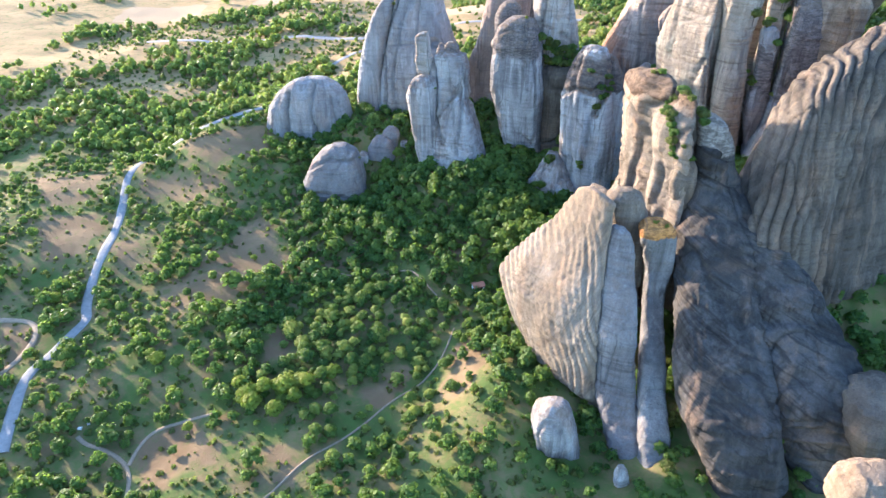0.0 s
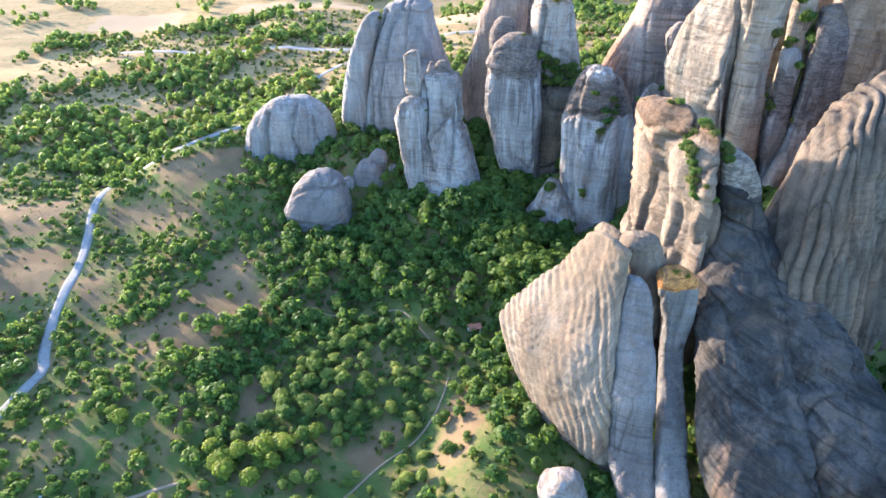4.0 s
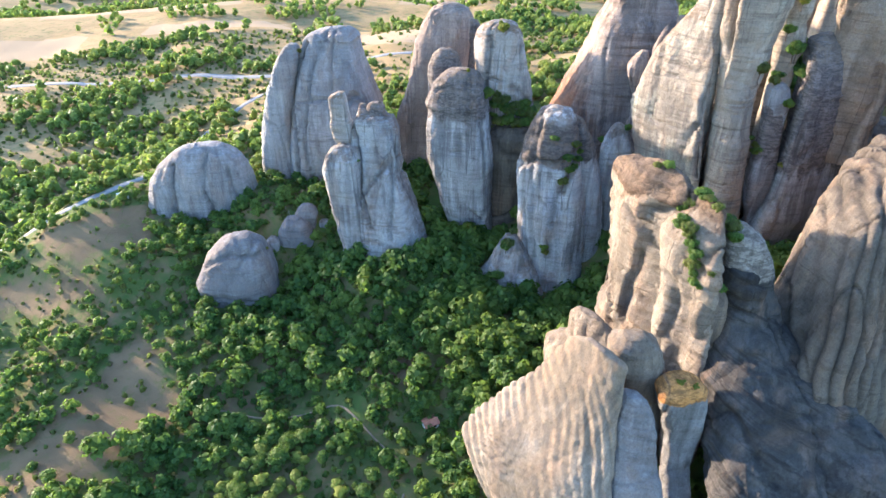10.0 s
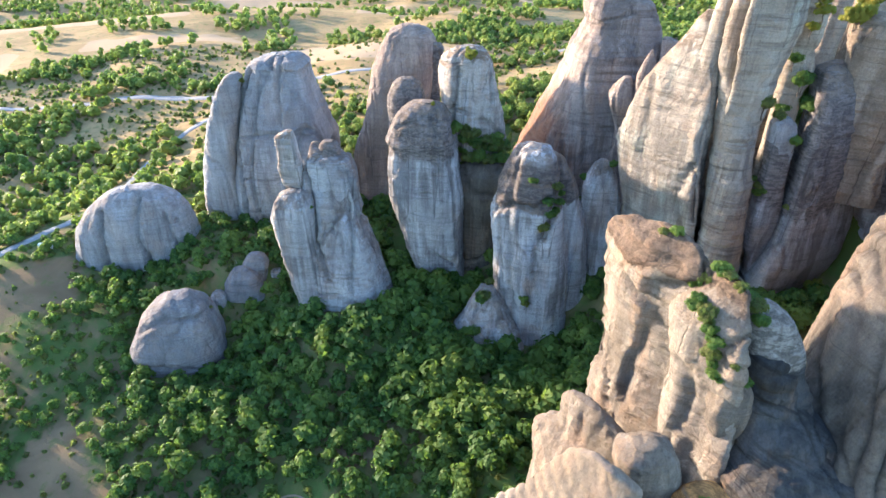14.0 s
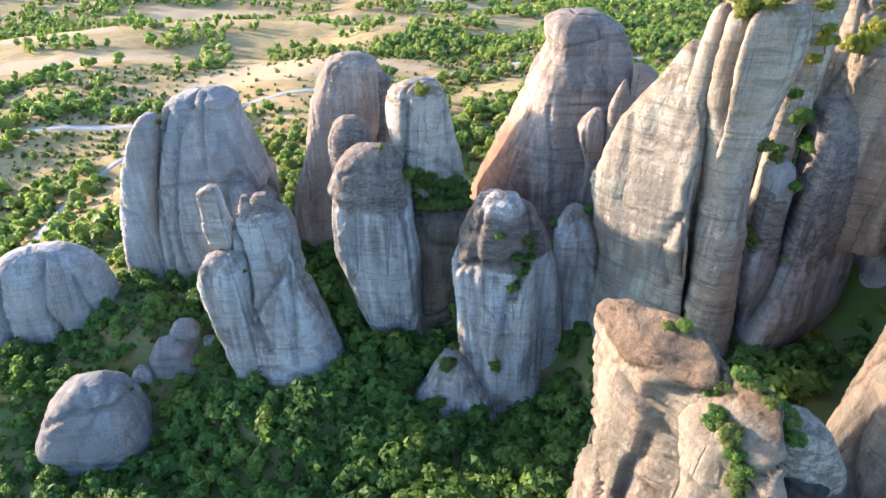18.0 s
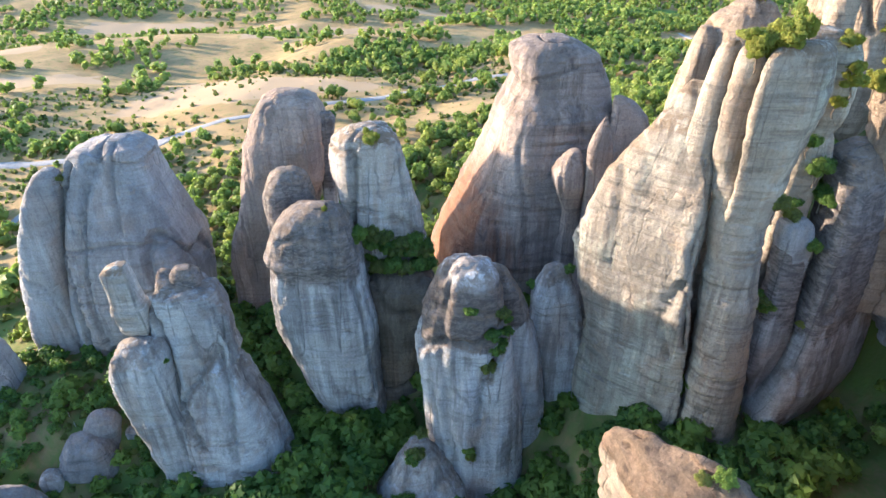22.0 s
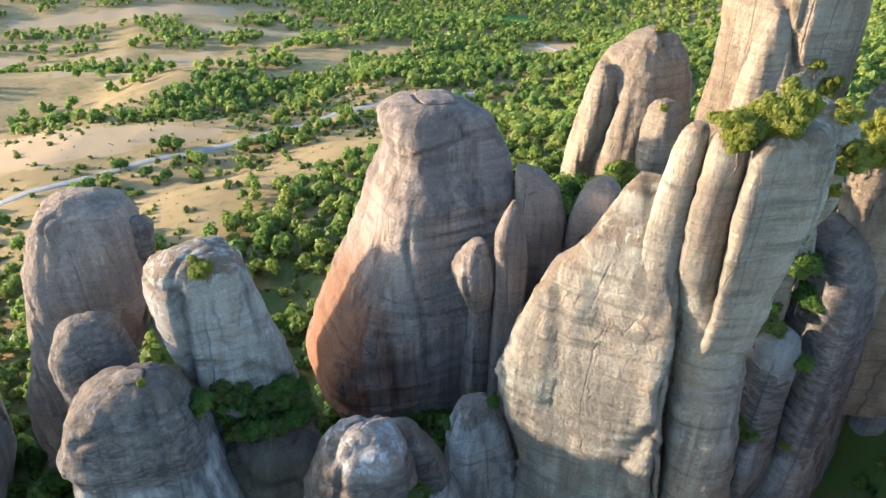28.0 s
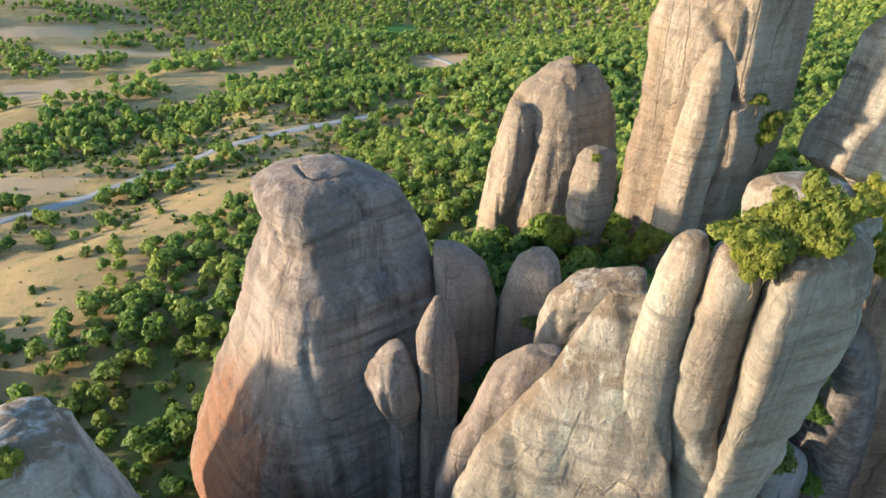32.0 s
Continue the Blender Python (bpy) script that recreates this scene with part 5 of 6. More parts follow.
rock("tree_topped_rock", "grey rock tower with one small tree on its top", [
    ("treerock", "tower", LEDGED, 5, dict(lump=1.1, flute=0.36, flute_size=4.0, boxy=4.0, soft=0.22, dome=0.12, turn=15))])
rock("block_rock", "pale blocky rock leaning beside taller pillars", [("cube", "block", GREY, 6, dict(lump=0.8, boxy=4.4, soft=0.2, dome=0.1, turn=18))])
rock("domed_rock", "rounded grey rock tower with a small knob at its side", [
    ("backdome", "dome", BROWN, 7, dict(lump=1.4, flute=0.42)), ("backdome_side", "side_knob", GREY, 8, dict(lump=0.5))])
rock("broad_monolith", "broad bluish grey monolith split by one long vertical crack", [
    ("monoleft_l", "split_lobe", BLUISH, 55, dict(lump=1.0, flute=0.18, boxy=3.0)),
    ("monoleft", "main_block", BLUISH, 9, dict(lump=1.3, flute=0.30, flute_size=7.0, crack=1.8, crack_size=15.0, beds=0.21, boxy=3.4))])
rock("half_dome_rock", "low bluish grey rock dome with upright cracks", [
    ("halfdome", "dome", BLUISH, 10, dict(lump=1.2, flute=0.18, crack=0.3, beds=0.12, boxy=2.7, soft=0.8, dome=0.3))])
rock("grey_boulder", "great smooth grey boulder lying in the woods", [("dome", "boulder", SLATE, 11, dict(lump=1.0, flute=0.15, beds=0.24, crack=0.5))])
rock("small_rock", "small cluster of grey rocks on a grassy knoll", [
    ("smallrock", "block", SLATE, 12, dict(lump=1.4, boxy=3.2)), ("smallrock_b", "round_stone", SLATE, 61, dict(lump=0.8)),
    ("smallrock_c", "stone", GREY, 62, dict(lump=0.8)), ("smallrock_d", "stone", GREY, 63, dict(lump=0.6))])
rock("capped_rock", "grey rock pillar with a dark weathered cap and shrubs", [
    ("mush", "pillar", CAPPED, 13, dict(lump=1.4, flute=0.48, flute_size=4.5, crack=1.2, boxy=2.8)),
    ("mush_r", "side_lobe", CAPPED, 64, dict(lump=1.1, flute=0.45, flute_size=4.5, crack=1.0)),
    ("mush_skirt", "lower_slab", GREY, 14, dict(lump=1.8, flute=0.60))])
rock("pointed_rock", "small pointed grey rock leaning on the great fin", [("pointed", "point", GREY, 15, dict(lump=1.0))])
rock("great_rock_fin", "huge pale leaning rock fin with rounded upright columns", [
    ("giant", "slab", PALE, 16, dict(lump=1.0, flute=0.54, flute_size=7.0, shear=-0.75, boxy=3.0, crack=1.2, crack_size=9.0, beds=0.3)),
    # unseen back of the fin, added to keep sun off the side slab
    ("giant_back", "added_back_mass", PALE, 67, dict(lump=1.2, flute=0.5)),
    ("giant_c0", "column", PALE, 47, dict(lump=0.6, flute=0.2, flute_size=6.0, beds=0.3, boxy=2.1, step=0.2, crack=0.0)),
    ("giant_c1", "column", PALE, 17, dict(lump=0.6, flute=0.18, shear=0.15, beds=0.36, boxy=2.1, step=0.25, crack=0.0)),
    ("giant_c2", "column", PALE, 18, dict(lump=0.8, flute=0.25, shear=0.75, beds=0.34, boxy=3.8, step=0.3, crack=0.0)),
    ("giant_c4", "hanging_block", PALE, 65, dict(lump=0.7, crack=0.0)),
    ("giant_c3", "column", PALE, 19, dict(lump=0.9, flute=0.24, beds=0.18, shear=-0.2, crack=0.0))])
rock("side_spire", "slender grey rock spire beside the great fin", [
    ("sidespire", "spire", GREY, 20, dict(lump=0.9)), ("sidespire_cap", "cap_stone", BLUISH, 68, dict(lump=0.4))])
rock("side_slab", "tall grey rounded rock slab leaning outwards", [("sideslab", "slab", GREY, 21, dict(lump=1.0, flute=0.30, flute_size=6.0, shear=0.5, boxy=3.6))])
rock("brown_monolith", "massive brown rock monolith with smaller knobs against its flank", [
    ("mono", "monolith", RUSTY, 22, dict(lump=1.1, flute=0.14, flute_size=8.0, crack=0.25, crack_size=17.0, beds=0.3, step=0.1, boxy=3.7, turn=20)),
    ("mono_knob", "knob", RUSTY, 23, dict(lump=1.6, boxy=3.4, turn=20, soft=0.2)), ("mono_spike", "spike", BROWN, 24, dict(lump=0.8)),
    ("mono_back", "shoulder", BROWN, 25, dict(lump=1.0))])
rock("tan_rock_knob", "sunlit tan rock tower with one shrub on its top", [
    ("farknob", "tower", TAN, 26, dict(lump=1.2, flute=0.5, flute_size=5.0, boxy=3.8, turn=38)), ("farknob_l", "buttress", TAN, 69, dict(lump=0.8, boxy=3.4, turn=32))])
rock("lesser_rock_knob", "small tan rock knob with upright cracks", [("secondknob", "knob", TAN, 27, dict(lump=0.7, boxy=3.8, turn=36))])
rock("rock_tower", "huge tan rock tower with a pointed lump on its face", [
    ("tower", "tower", TAN, 28, dict(lump=1.5, flute=0.3, flute_size=7.0, boxy=3.4, turn=34)), ("tower_lump", "pointed_lump", TAN, 29, dict(lump=0.8, boxy=3.0, turn=30))])
rock("sunlit_cliff", "pale sunlit rock cliff above the trees", [("cliff", "cliff", PALE, 30, dict(lump=1.6, flute=0.72, flute_size=7.0, turn=30))])
rock("ledge_rock", "warm brown flat-topped rock ledge", [("ledge_e", "ledge", TAN, 31, dict(lump=1.4, beds=0.30))])
rock("lower_ledge", "shaded grey rock ledge below a flat-topped ledge", [("ledge_low", "ledge", GREY, 66, dict(lump=1.4))])
rock("white_ledge", "pale broken rock ledge behind the great fin", [("whiteledge", "ledge", PALE, 32, dict(lump=1.4))])
rock("rounded_rock", "rounded brown rock beside a dark gully", [("rk_a", "knob", BROWN, 33, dict(lump=1.0))])
rock("low_rock_fin", "low sloping rock fin in a shaded gully", [("lowfin", "fin", BROWN, 34, dict(lump=1.2))])
rock("crested_rock", "sunlit cream rock with rounded cap, bushy crest and shoulders", [
    ("knob_a", "capped_column", CRESTED, 35, dict(lump=1.7, flute=0.9, flute_size=5.0, beds=0.4, crack=1.9, crack_size=8.0, boxy=3.2, shear=-1.1)),
    ("knob_b", "crest", CRESTED, 36, dict(lump=1.8, flute=0.8, flute_size=4.0, beds=0.4, crack=1.9, crack_size=8.0, boxy=2.8, shear=-1.1)),
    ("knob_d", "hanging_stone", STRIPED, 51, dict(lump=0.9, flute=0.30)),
    ("knob_e", "lower_bulge", CRESTED, 52, dict(lump=0.7, flute=0.6, flute_size=2.4, shear=-1.0, boxy=2.4, soft=0.8)),
    ("knob_f", "saddle", CRESTED, 58, dict(lump=1.6, flute=0.6, shear=-0.6)),
    ("knob_c", "shoulder", LIT_TOP_SHOULDER, 37, dict(lump=1.0, flute=0.24, beds=0.3)),
    ("slab_l", "sloping_slab", SHADE_DARK, 38, dict(step=0.5, fine=0.5, lump=0.9, flute=0.5, flute_size=5.0, beds=0.7, crack=0.8, crack_size=14.0, soft=1.2, boxy=2.6, arch=0.01)),
    ("slab_r", "sloping_slab", SHADE_DARK, 48, dict(step=0.3, fine=0.5, lump=0.8, flute=0.35, flute_size=6.0, beds=1.3, crack=0.8, crack_size=16.0, soft=1.2, boxy=2.4, arch=0.03))])
rock("fluted_rock_blade", "cream and grey rock blade with fine wavy banding", [
    ("blade", "blade", BANDED, 39, dict(lump=0.8, crack=0.3, fine=0.34, shear=-1.2, boxy=1.7, step=0.15, flute=0.12, flute_size=2.6, beds=0.15, soft=0.35, rib=(0.9, 3.0, 0.42, 3.2))),
    ("blade_e", "edge_column", SLATE, 59, dict(lump=0.8, crack=0.3, beds=0.35, boxy=3.0, flute=0.25, shear=-0.45))])
rock("capstone", "rounded grey capstone wedged beside the blade", [("capstone", "stone", CRESTED, 40, dict(lump=0.8))])
rock("orange_capped_pillar", "narrow grey rock pillar with an orange sunlit cap", [("orange", "pillar", ORANGE_TOP, 41, dict(lump=0.9, flute=0.24, dome=0.15))])
rock("striped_rock_dome", "great rock dome with dark vertical stripes", [
    ("stripedome", "dome", STRIPED, 42, dict(lump=1.0, beds=0.16, crack=0.7, crack_size=6.0, flute=0.4, flute_size=4.5, shear=0.48, boxy=4.2, step=0.2, fine=0.5, rib=(1.4, 3.9, 0.08, 3.0))),
    ("dome_foot", "foot_ledge", STRIPED, 60, dict(lump=1.0, beds=0.3))])
rock("lone_boulder", "pale grey upright boulder among green trees", [("boulder", "boulder", GREY, 43, dict(lump=0.9))], "boulder")
rock("small_boulder", "small grey pointed boulder among trees", [("pebble", "boulder", GREY, 44, dict(lump=0.5))], "boulder")
rock("corner_rock", "tan rock top catching the low sun", [("corner", "rock", TAN, 45, dict(lump=1.2))])
rock("corner_slab", "grey rock slab at the foot of a slope", [("cornerslab", "slab", STRIPED, 46, dict(lump=1.4))])


# ---- trees ----
def crown_arrays(rng, blobs, quads, leaf, core=(4, 6)):
    """Leaf clumps: small tilted triangles over a few overlapping blobs. blobs: x, y, z and three radii each."""
    blobs = np.asarray(blobs, float)
    share = blobs[:, 3] ** 2
    pick = rng.choice(len(blobs), quads, p=share / share.sum())
    d = rng.normal(size=(quads, 3))
    d /= np.linalg.norm(d, axis=1)[:, None]
    d[:, 2] = np.where(d[:, 2] < -0.35, -d[:, 2], d[:, 2])
    c = blobs[pick, :3] + d * blobs[pick, 3:] * rng.uniform(0.80, 1.08, (quads, 1))
    n = d + rng.normal(size=(quads, 3)) * 0.28
    n /= np.linalg.norm(n, axis=1)[:, None]
    t = np.cross(n, rng.normal(size=(quads, 3)))
    t /= np.linalg.norm(t, axis=1)[:, None]
    b = np.cross(n, t)
    s = leaf * rng.uniform(0.6, 1.3, (quads, 1))
    s = s * 1.22
    corners = [c - t * s - b * s * 0.8, c + t * s * 1.1 - b * s * 0.5 + n * s * 0.3, c - t * s * 0.1 + b * s * 1.2]
    v = np.stack(corners, 1).reshape(-1, 3)
    f = np.arange(quads * 3).reshape(-1, 3)
    if core:
        cv, cf = core_arrays(rng, blobs, *core)
        f = np.concatenate([f, cf[:, [0, 1, 2]] + len(v), cf[:, [0, 2, 3]] + len(v)])
        v = np.concatenate([v, cv])
    return v, f


def core_arrays(rng, blobs, rows, cols):
    """A dense inside for each blob: a rough low sphere of quads."""
    vs, fs, count = [], [], 0
    for bx, by, bz, rx, ry, rz in blobs:
        lat = np.linspace(-math.pi / 2, math.pi / 2, rows)[:, None]
        lon = np.linspace(0, 2 * math.pi, cols, endpoint=False)[None]
        w = 0.84 + 0.10 * rng.normal(size=(rows, cols))
        vs.append(np.stack([bx + rx * w * np.cos(lat) * np.cos(lon), by + ry * w * np.cos(lat) * np.sin(lon), bz + rz * w * np.sin(lat) + 0 * lon], -1).reshape(-1, 3))
        fs.append(grid_faces(rows, cols, wrap=True) + count)
        count += rows * cols
    return np.concatenate(vs), np.concatenate(fs)


def trunk_arrays(rng, high, thick, limbs):
    """A tapered trunk with limbs, six-sided."""
    vs, fs, count = [], [], 0
    stems = [((0, 0, -0.8), (0.15 * high * rng.normal() * 0.3, 0.1 * rng.normal(), high), thick, thick * 0.4)]
    for _ in range(limbs):
        a, low = rng.uniform(0, 2 * math.pi), rng.uniform(0.45, 0.8) * high
        reach = rng.uniform(0.45, 0.8) * high
        stems.append(((0, 0, low), (reach * math.cos(a), reach * math.sin(a), low + reach * 0.7), thick * 0.5, thick * 0.15))
    ang = np.linspace(0, 2 * math.pi, 6, endpoint=False)
    for p, q, r0, r1 in stems:
        for k in range(4):
            w = k / 3
            c = np.array(p) * (1 - w) + np.array(q) * w + (rng.normal(size=3) * 0.08 if 0 < k < 3 else 0)
            r = r0 * (1 - w) + r1 * w
            vs.append(np.stack([c[0] + r * np.cos(ang), c[1] + r * np.sin(ang), np.full(6, c[2])], -1))
        fs.append(grid_faces(4, 6, wrap=True) + count)
        count += 24
    return np.concatenate(vs), np.concatenate(fs)


def tree_blobs(rng, r, high, many):
    """Blobs of a crown of radius r, its top at high."""
    out = [(0, 0, high - r * 0.85, r * 0.72, r * 0.72, r * 0.78)]
    for k in range(many):
        a = 2 * math.pi * (k + rng.uniform(-0.3, 0.3)) / many
        d, s = r * rng.uniform(0.38, 0.62), r * rng.uniform(0.36, 0.55)
        out.append((d * math.cos(a), d * math.sin(a), high - r * rng.uniform(0.75, 1.35), s, s, s * rng.uniform(0.75, 1.0)))
    return out


def fits(x, y, gap=1.0):
    """True where no rock stands."""
    for cx, cy, heading, rings in FORMS.values():
        h = radians(heading)
        _, u, w, v, s = rings[0][:5]
        dx, dy = x - cx, y - cy
        a, b = dx * math.cos(h) + dy * math.sin(h) - u, -dx * math.sin(h) + dy * math.cos(h) - v
        if (a / (w + gap)) ** 2 + (b / (s + gap)) ** 2 < 1:
            return False
    return True


rng = np.random.default_rng(7)


# groves: centre, half sizes and how much denser they stand
GROVES = [(92, 460, 20, 13, 1.6), (78, 375, 45, 28, 1.1), (10, 385, 45, 30, 0.9), (108, 395, 25, 30, 0.9), (125, 600, 55, 40, 0.7), (-60, 440, 40, 30, 0.5), (-130, 450, 50, 30, 0.5), (142, 222, 28, 24, 1.0), (22, 128, 26, 18, 0.6), (84, 290, 20, 14, 1.2)]


def wooded(x, y):
    """How densely trees stand, 0 to 1."""
    n = 0.5 + 0.5 * fbm(x / 34, y / 34, 0 * x, 71, 3)
    d = np.where(y > 345, 0.74 + 1.9 * (n - 0.5), 0.26 + 1.05 * n)
    near_rocks = np.exp(-(((x - 14) / 92) ** 2 + ((y - 240) / 72) ** 2))
    d = d + 1.7 * near_rocks + 1.0 * np.exp(-(((x - 110) / 45) ** 2 + ((y - 135) / 45) ** 2))
    d = d + 0.55 * (x > 90) * (y > 260) * (y < 440) - 0.32 * (y > 430) * (x < 215) * (y < 800)
    d = d + 0.8 * (x > 190 + 0.12 * (y - 345)) * (y > 345) * (y < np.where(x > 380, 1300, 760)) - 0.08 * (y > 560) * (x < 260)
    for gx_, gy_, rx, ry, more in GROVES:
        d = d + more * np.exp(-(((x - gx_) / rx) ** 2 + ((y - gy_) / ry) ** 2))
    d = d - 1.5 * bareness(x, y) - 1.2 * inside(x, y, GREEN_FIELD, 6)
    d = d + 0.35 * np.exp(-((road_distance(x, y, ["valley_road"]) - 7) / 6) ** 2)
    return d


def scatter(x0, x1, y0, y1, step, clear=1.6):
    xs, ys = np.meshgrid(np.arange(x0, x1, step), np.arange(y0, y1, step))
    xs = xs.ravel() + rng.uniform(-0.45, 0.45, xs.size) * step
    ys = ys.ravel() + rng.uniform(-0.45, 0.45, ys.size) * step
    keep = (wooded(xs, ys) > rng.uniform(0.25, 1.05, xs.size)) & (road_distance(xs, ys) > clear)
    xs, ys = xs[keep], ys[keep]
    ok = np.array([fits(a, b) for a, b in zip(xs, ys)], bool) if len(xs) else np.zeros(0, bool)
    return xs[ok], ys[ok]


# the plan of the trees: a near valley, the hollows among the rocks, and the far woods
NEAR = scatter(-235, 150, 96, 345, 4.6)
MORE = scatter(-75, 130, 165, 335, 5.4)
NEAR = (np.concatenate([NEAR[0], MORE[0]]), np.concatenate([NEAR[1], MORE[1]]))
near_high = (1.8 + 5.2 * rng.uniform(0, 1, len(NEAR[0])) ** 1.4) * (0.9 + 0.35 * noise3(NEAR[0] / 40, NEAR[1] / 40, 0 * NEAR[0], 81)) * (0.9 + 0.9 * np.exp(-(((NEAR[0] - 15) / 85) ** 2 + ((NEAR[1] - 238) / 62) ** 2)) + 0.7 * np.exp(-(((NEAR[0] - 115) / 35) ** 2 + ((NEAR[1] - 222) / 30) ** 2)))
near_high = np.minimum(near_high, 8.5 + 1.0 * rng.uniform(-1, 1, len(near_high)))

# trees of their own stand in the middle of the valley
kinds = []
for k in range(7):
    r, high = rng.uniform(2.5, 3.4), rng.uniform(5.2, 6.8)
    v, f = crown_arrays(rng, tree_blobs(rng, r, high, 6), 620, 0.25)
    cm = mesh_of("crown", v, f, False)
    cm.materials.append(LEAVES if k % 3 else FAR_LEAVES)
    v, f = trunk_arrays(rng, high * 0.55, 0.22, 4)
    tm = mesh_of("trunk", v, f)
    tm.materials.append(BARK)
    kinds.append((tm, cm, high))


def own_tree(x, y, high, k, label, group):
    tm, cm, h = kinds[k % len(kinds)]
    root = new("tree")
    root.empty_display_size = 1
    s = high / h
    root.matrix_world = Matrix.LocRotScale((x, y, float(ground_z(x, y)) - 0.1), Euler((0, 0, (x * 7.3 + y * 3.1) % 6.28)), (s * (1.05 + 0.06 * (k % 6)), s * (1.05 + 0.05 * (k % 7)), s))
    tagged(root, label, "tree", group)
    for name, me in (("trunk", tm), ("crown", cm)):
        ob = new(name, me)
        ob.parent = root
    return root


order = np.argsort(np.hypot(NEAR[0] + 30, NEAR[1] - 170))
own = set(order[:230].tolist())
for i in own:
    own_tree(NEAR[0][i], NEAR[1][i], near_high[i], i, "green bushy oak tree in the valley scrub" if near_high[i] > 5 else "low green oak bush on dry ground", "valley trees")


def wood(name, xs, ys, highs, material, quads, leaf, many, label, wide=0.52, core=(4, 6), spread=(0.75, 1.15)):
    """Many trees in one mesh: crowns and stems."""
    vs, fs, count = [], [], 0
    models = []
    for _ in range(14):
        models.append(crown_arrays(rng, tree_blobs(rng, wide, 1.0, many), quads, leaf, core))
    zs = ground_z(xs, ys)
    spin = rng.uniform(0, 2 * math.pi, len(xs))
    broad = rng.uniform(*spread, len(xs))
    for i in range(len(xs)):
        v, f = models[i % 14]
        c, s = math.cos(spin[i]), math.sin(spin[i])
        w = v * (highs[i] * broad[i], highs[i] * broad[i], highs[i])
        vs.append(np.stack([xs[i] + c * w[:, 0] - s * w[:, 1], ys[i] + s * w[:, 0] + c * w[:, 1], zs[i] - 0.3 + w[:, 2]], -1))
        fs.append(f + count)
        count += len(v)
    me = mesh_of(name, np.concatenate(vs), np.concatenate(fs), False)
    me.materials.append(material)
    return tagged(new(name, me), label, "trees", kind="stuff")


# a stand of taller trees and a few like them on the open slope, sunlight painted into their leaves
sunlit_kinds = []
for tm, cm, h in kinds[:4]:
    cm = cm.copy()
    cm.materials.clear()
    cm.materials.append(SUNLIT_OAK)
    sunlit_kinds.append((tm, cm, h))
STAND = [(-70, 157, 6.5), (-61, 155, 7.5), (-54, 156, 7.8), (-47, 157, 7.0), (-64, 149, 7.0), (-56, 146, 6.5), (-66, 153, 7.0), (-50, 151, 6.8)]
ALONE = [(-39, 162, 6.0), (-81, 226, 3.6), (-104, 171, 5.0), (-107, 173, 4.6), (-116, 186, 4.6), (-84, 142, 4.2), (-160, 208, 5.0), (-94, 157, 4.2)]
SLOPE = [(-95, 213, 4.6), (-78, 211, 3.8), (-97, 201, 4.0), (-36, 192, 5.0), (-65, 183, 5.0), (-16, 160, 4.6), (-29, 168, 4.0), (-34, 127, 5.5), (-15, 124, 5.0), (3, 153, 4.0), (-86, 133, 3.6), (-103, 140, 3.4), (-139, 173, 5.0), (-157, 195, 4.6), (-90, 221, 2.6), (-75, 218, 2.4), (-104, 206, 2.8)]
plain_kinds, kinds = kinds, sunlit_kinds
for i, (x, y, high) in enumerate(STAND + ALONE):
    own_tree(x, y, high, i, "tall yellow-green tree in a dense stand" if i < len(STAND) else "yellow-green tree lit by the low sun", "yellowing trees")
GAPS = [(146, 294, 8.5), (141, 281, 5.5), (136, 277, 5.5), (150, 274, 6.5), (155, 284, 7.0), (130, 273, 4.5), (144, 287, 6.0), (133, 284, 5.0), (160, 270, 6.0)]
for i, (x, y, high) in enumerate(GAPS):
    own_tree(x, y, high, i, "bright yellow-green tree in a gap between rocks", "trees between the rocks")
kinds = plain_kinds
for i, (x, y, high) in enumerate(SLOPE):
    own_tree(x, y, high, i, "round green bush alone on the dry slope", "slope bushes")
rest = np.array([i for i in range(len(NEAR[0])) if i not in own])
# trees that stand alone out on the dry plain
LONE = [(95, 531, 8.5), (77, 508, 7.5), (81, 503, 7.5), (62, 478, 6), (69, 470, 6), (80, 466, 6.5), (113, 512, 6), (122, 514, 6.5), (54, 495, 6)]
for i, (x, y, high) in enumerate(LONE):
    own_tree(x, y, high, i + 1, "round dark green tree alone in a dry field", "field trees")

for cut in np.array_split(rest[np.argsort(NEAR[0][rest])], 3):
    wood("valley_wood", NEAR[0][cut], NEAR[1][cut], near_high[cut], LEAVES, 108, 0.085, 4, "dense green oak scrub between dry clearings", core=(3, 5), spread=(0.8, 1.25))
mx, my = scatter(-330, 420, 345, 640, 5.8, 3.5)
close = (mx > 0) & (mx < 230) & (my < 520)
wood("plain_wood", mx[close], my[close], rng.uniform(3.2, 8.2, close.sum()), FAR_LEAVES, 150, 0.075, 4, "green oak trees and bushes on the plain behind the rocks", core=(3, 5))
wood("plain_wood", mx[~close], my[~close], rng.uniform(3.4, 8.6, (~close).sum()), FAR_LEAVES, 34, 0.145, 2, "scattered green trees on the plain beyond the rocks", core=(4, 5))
fx, fy = scatter(-420, 640, 640, 1260, 9.0, 4.0)
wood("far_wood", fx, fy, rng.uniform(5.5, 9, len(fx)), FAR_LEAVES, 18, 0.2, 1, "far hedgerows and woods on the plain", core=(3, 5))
ex, ey = scatter(420, 640, 300, 640, 7.0)
wood("plain_wood", ex, ey, rng.uniform(4.5, 8.6, len(ex)), FAR_LEAVES, 26, 0.17, 2, "continuous green oak wood on the far slope", core=(4, 5))
ex, ey = scatter(640, 1400, 300, 1400, 13.0)
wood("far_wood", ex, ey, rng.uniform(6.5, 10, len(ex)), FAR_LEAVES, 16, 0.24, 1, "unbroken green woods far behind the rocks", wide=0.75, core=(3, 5))
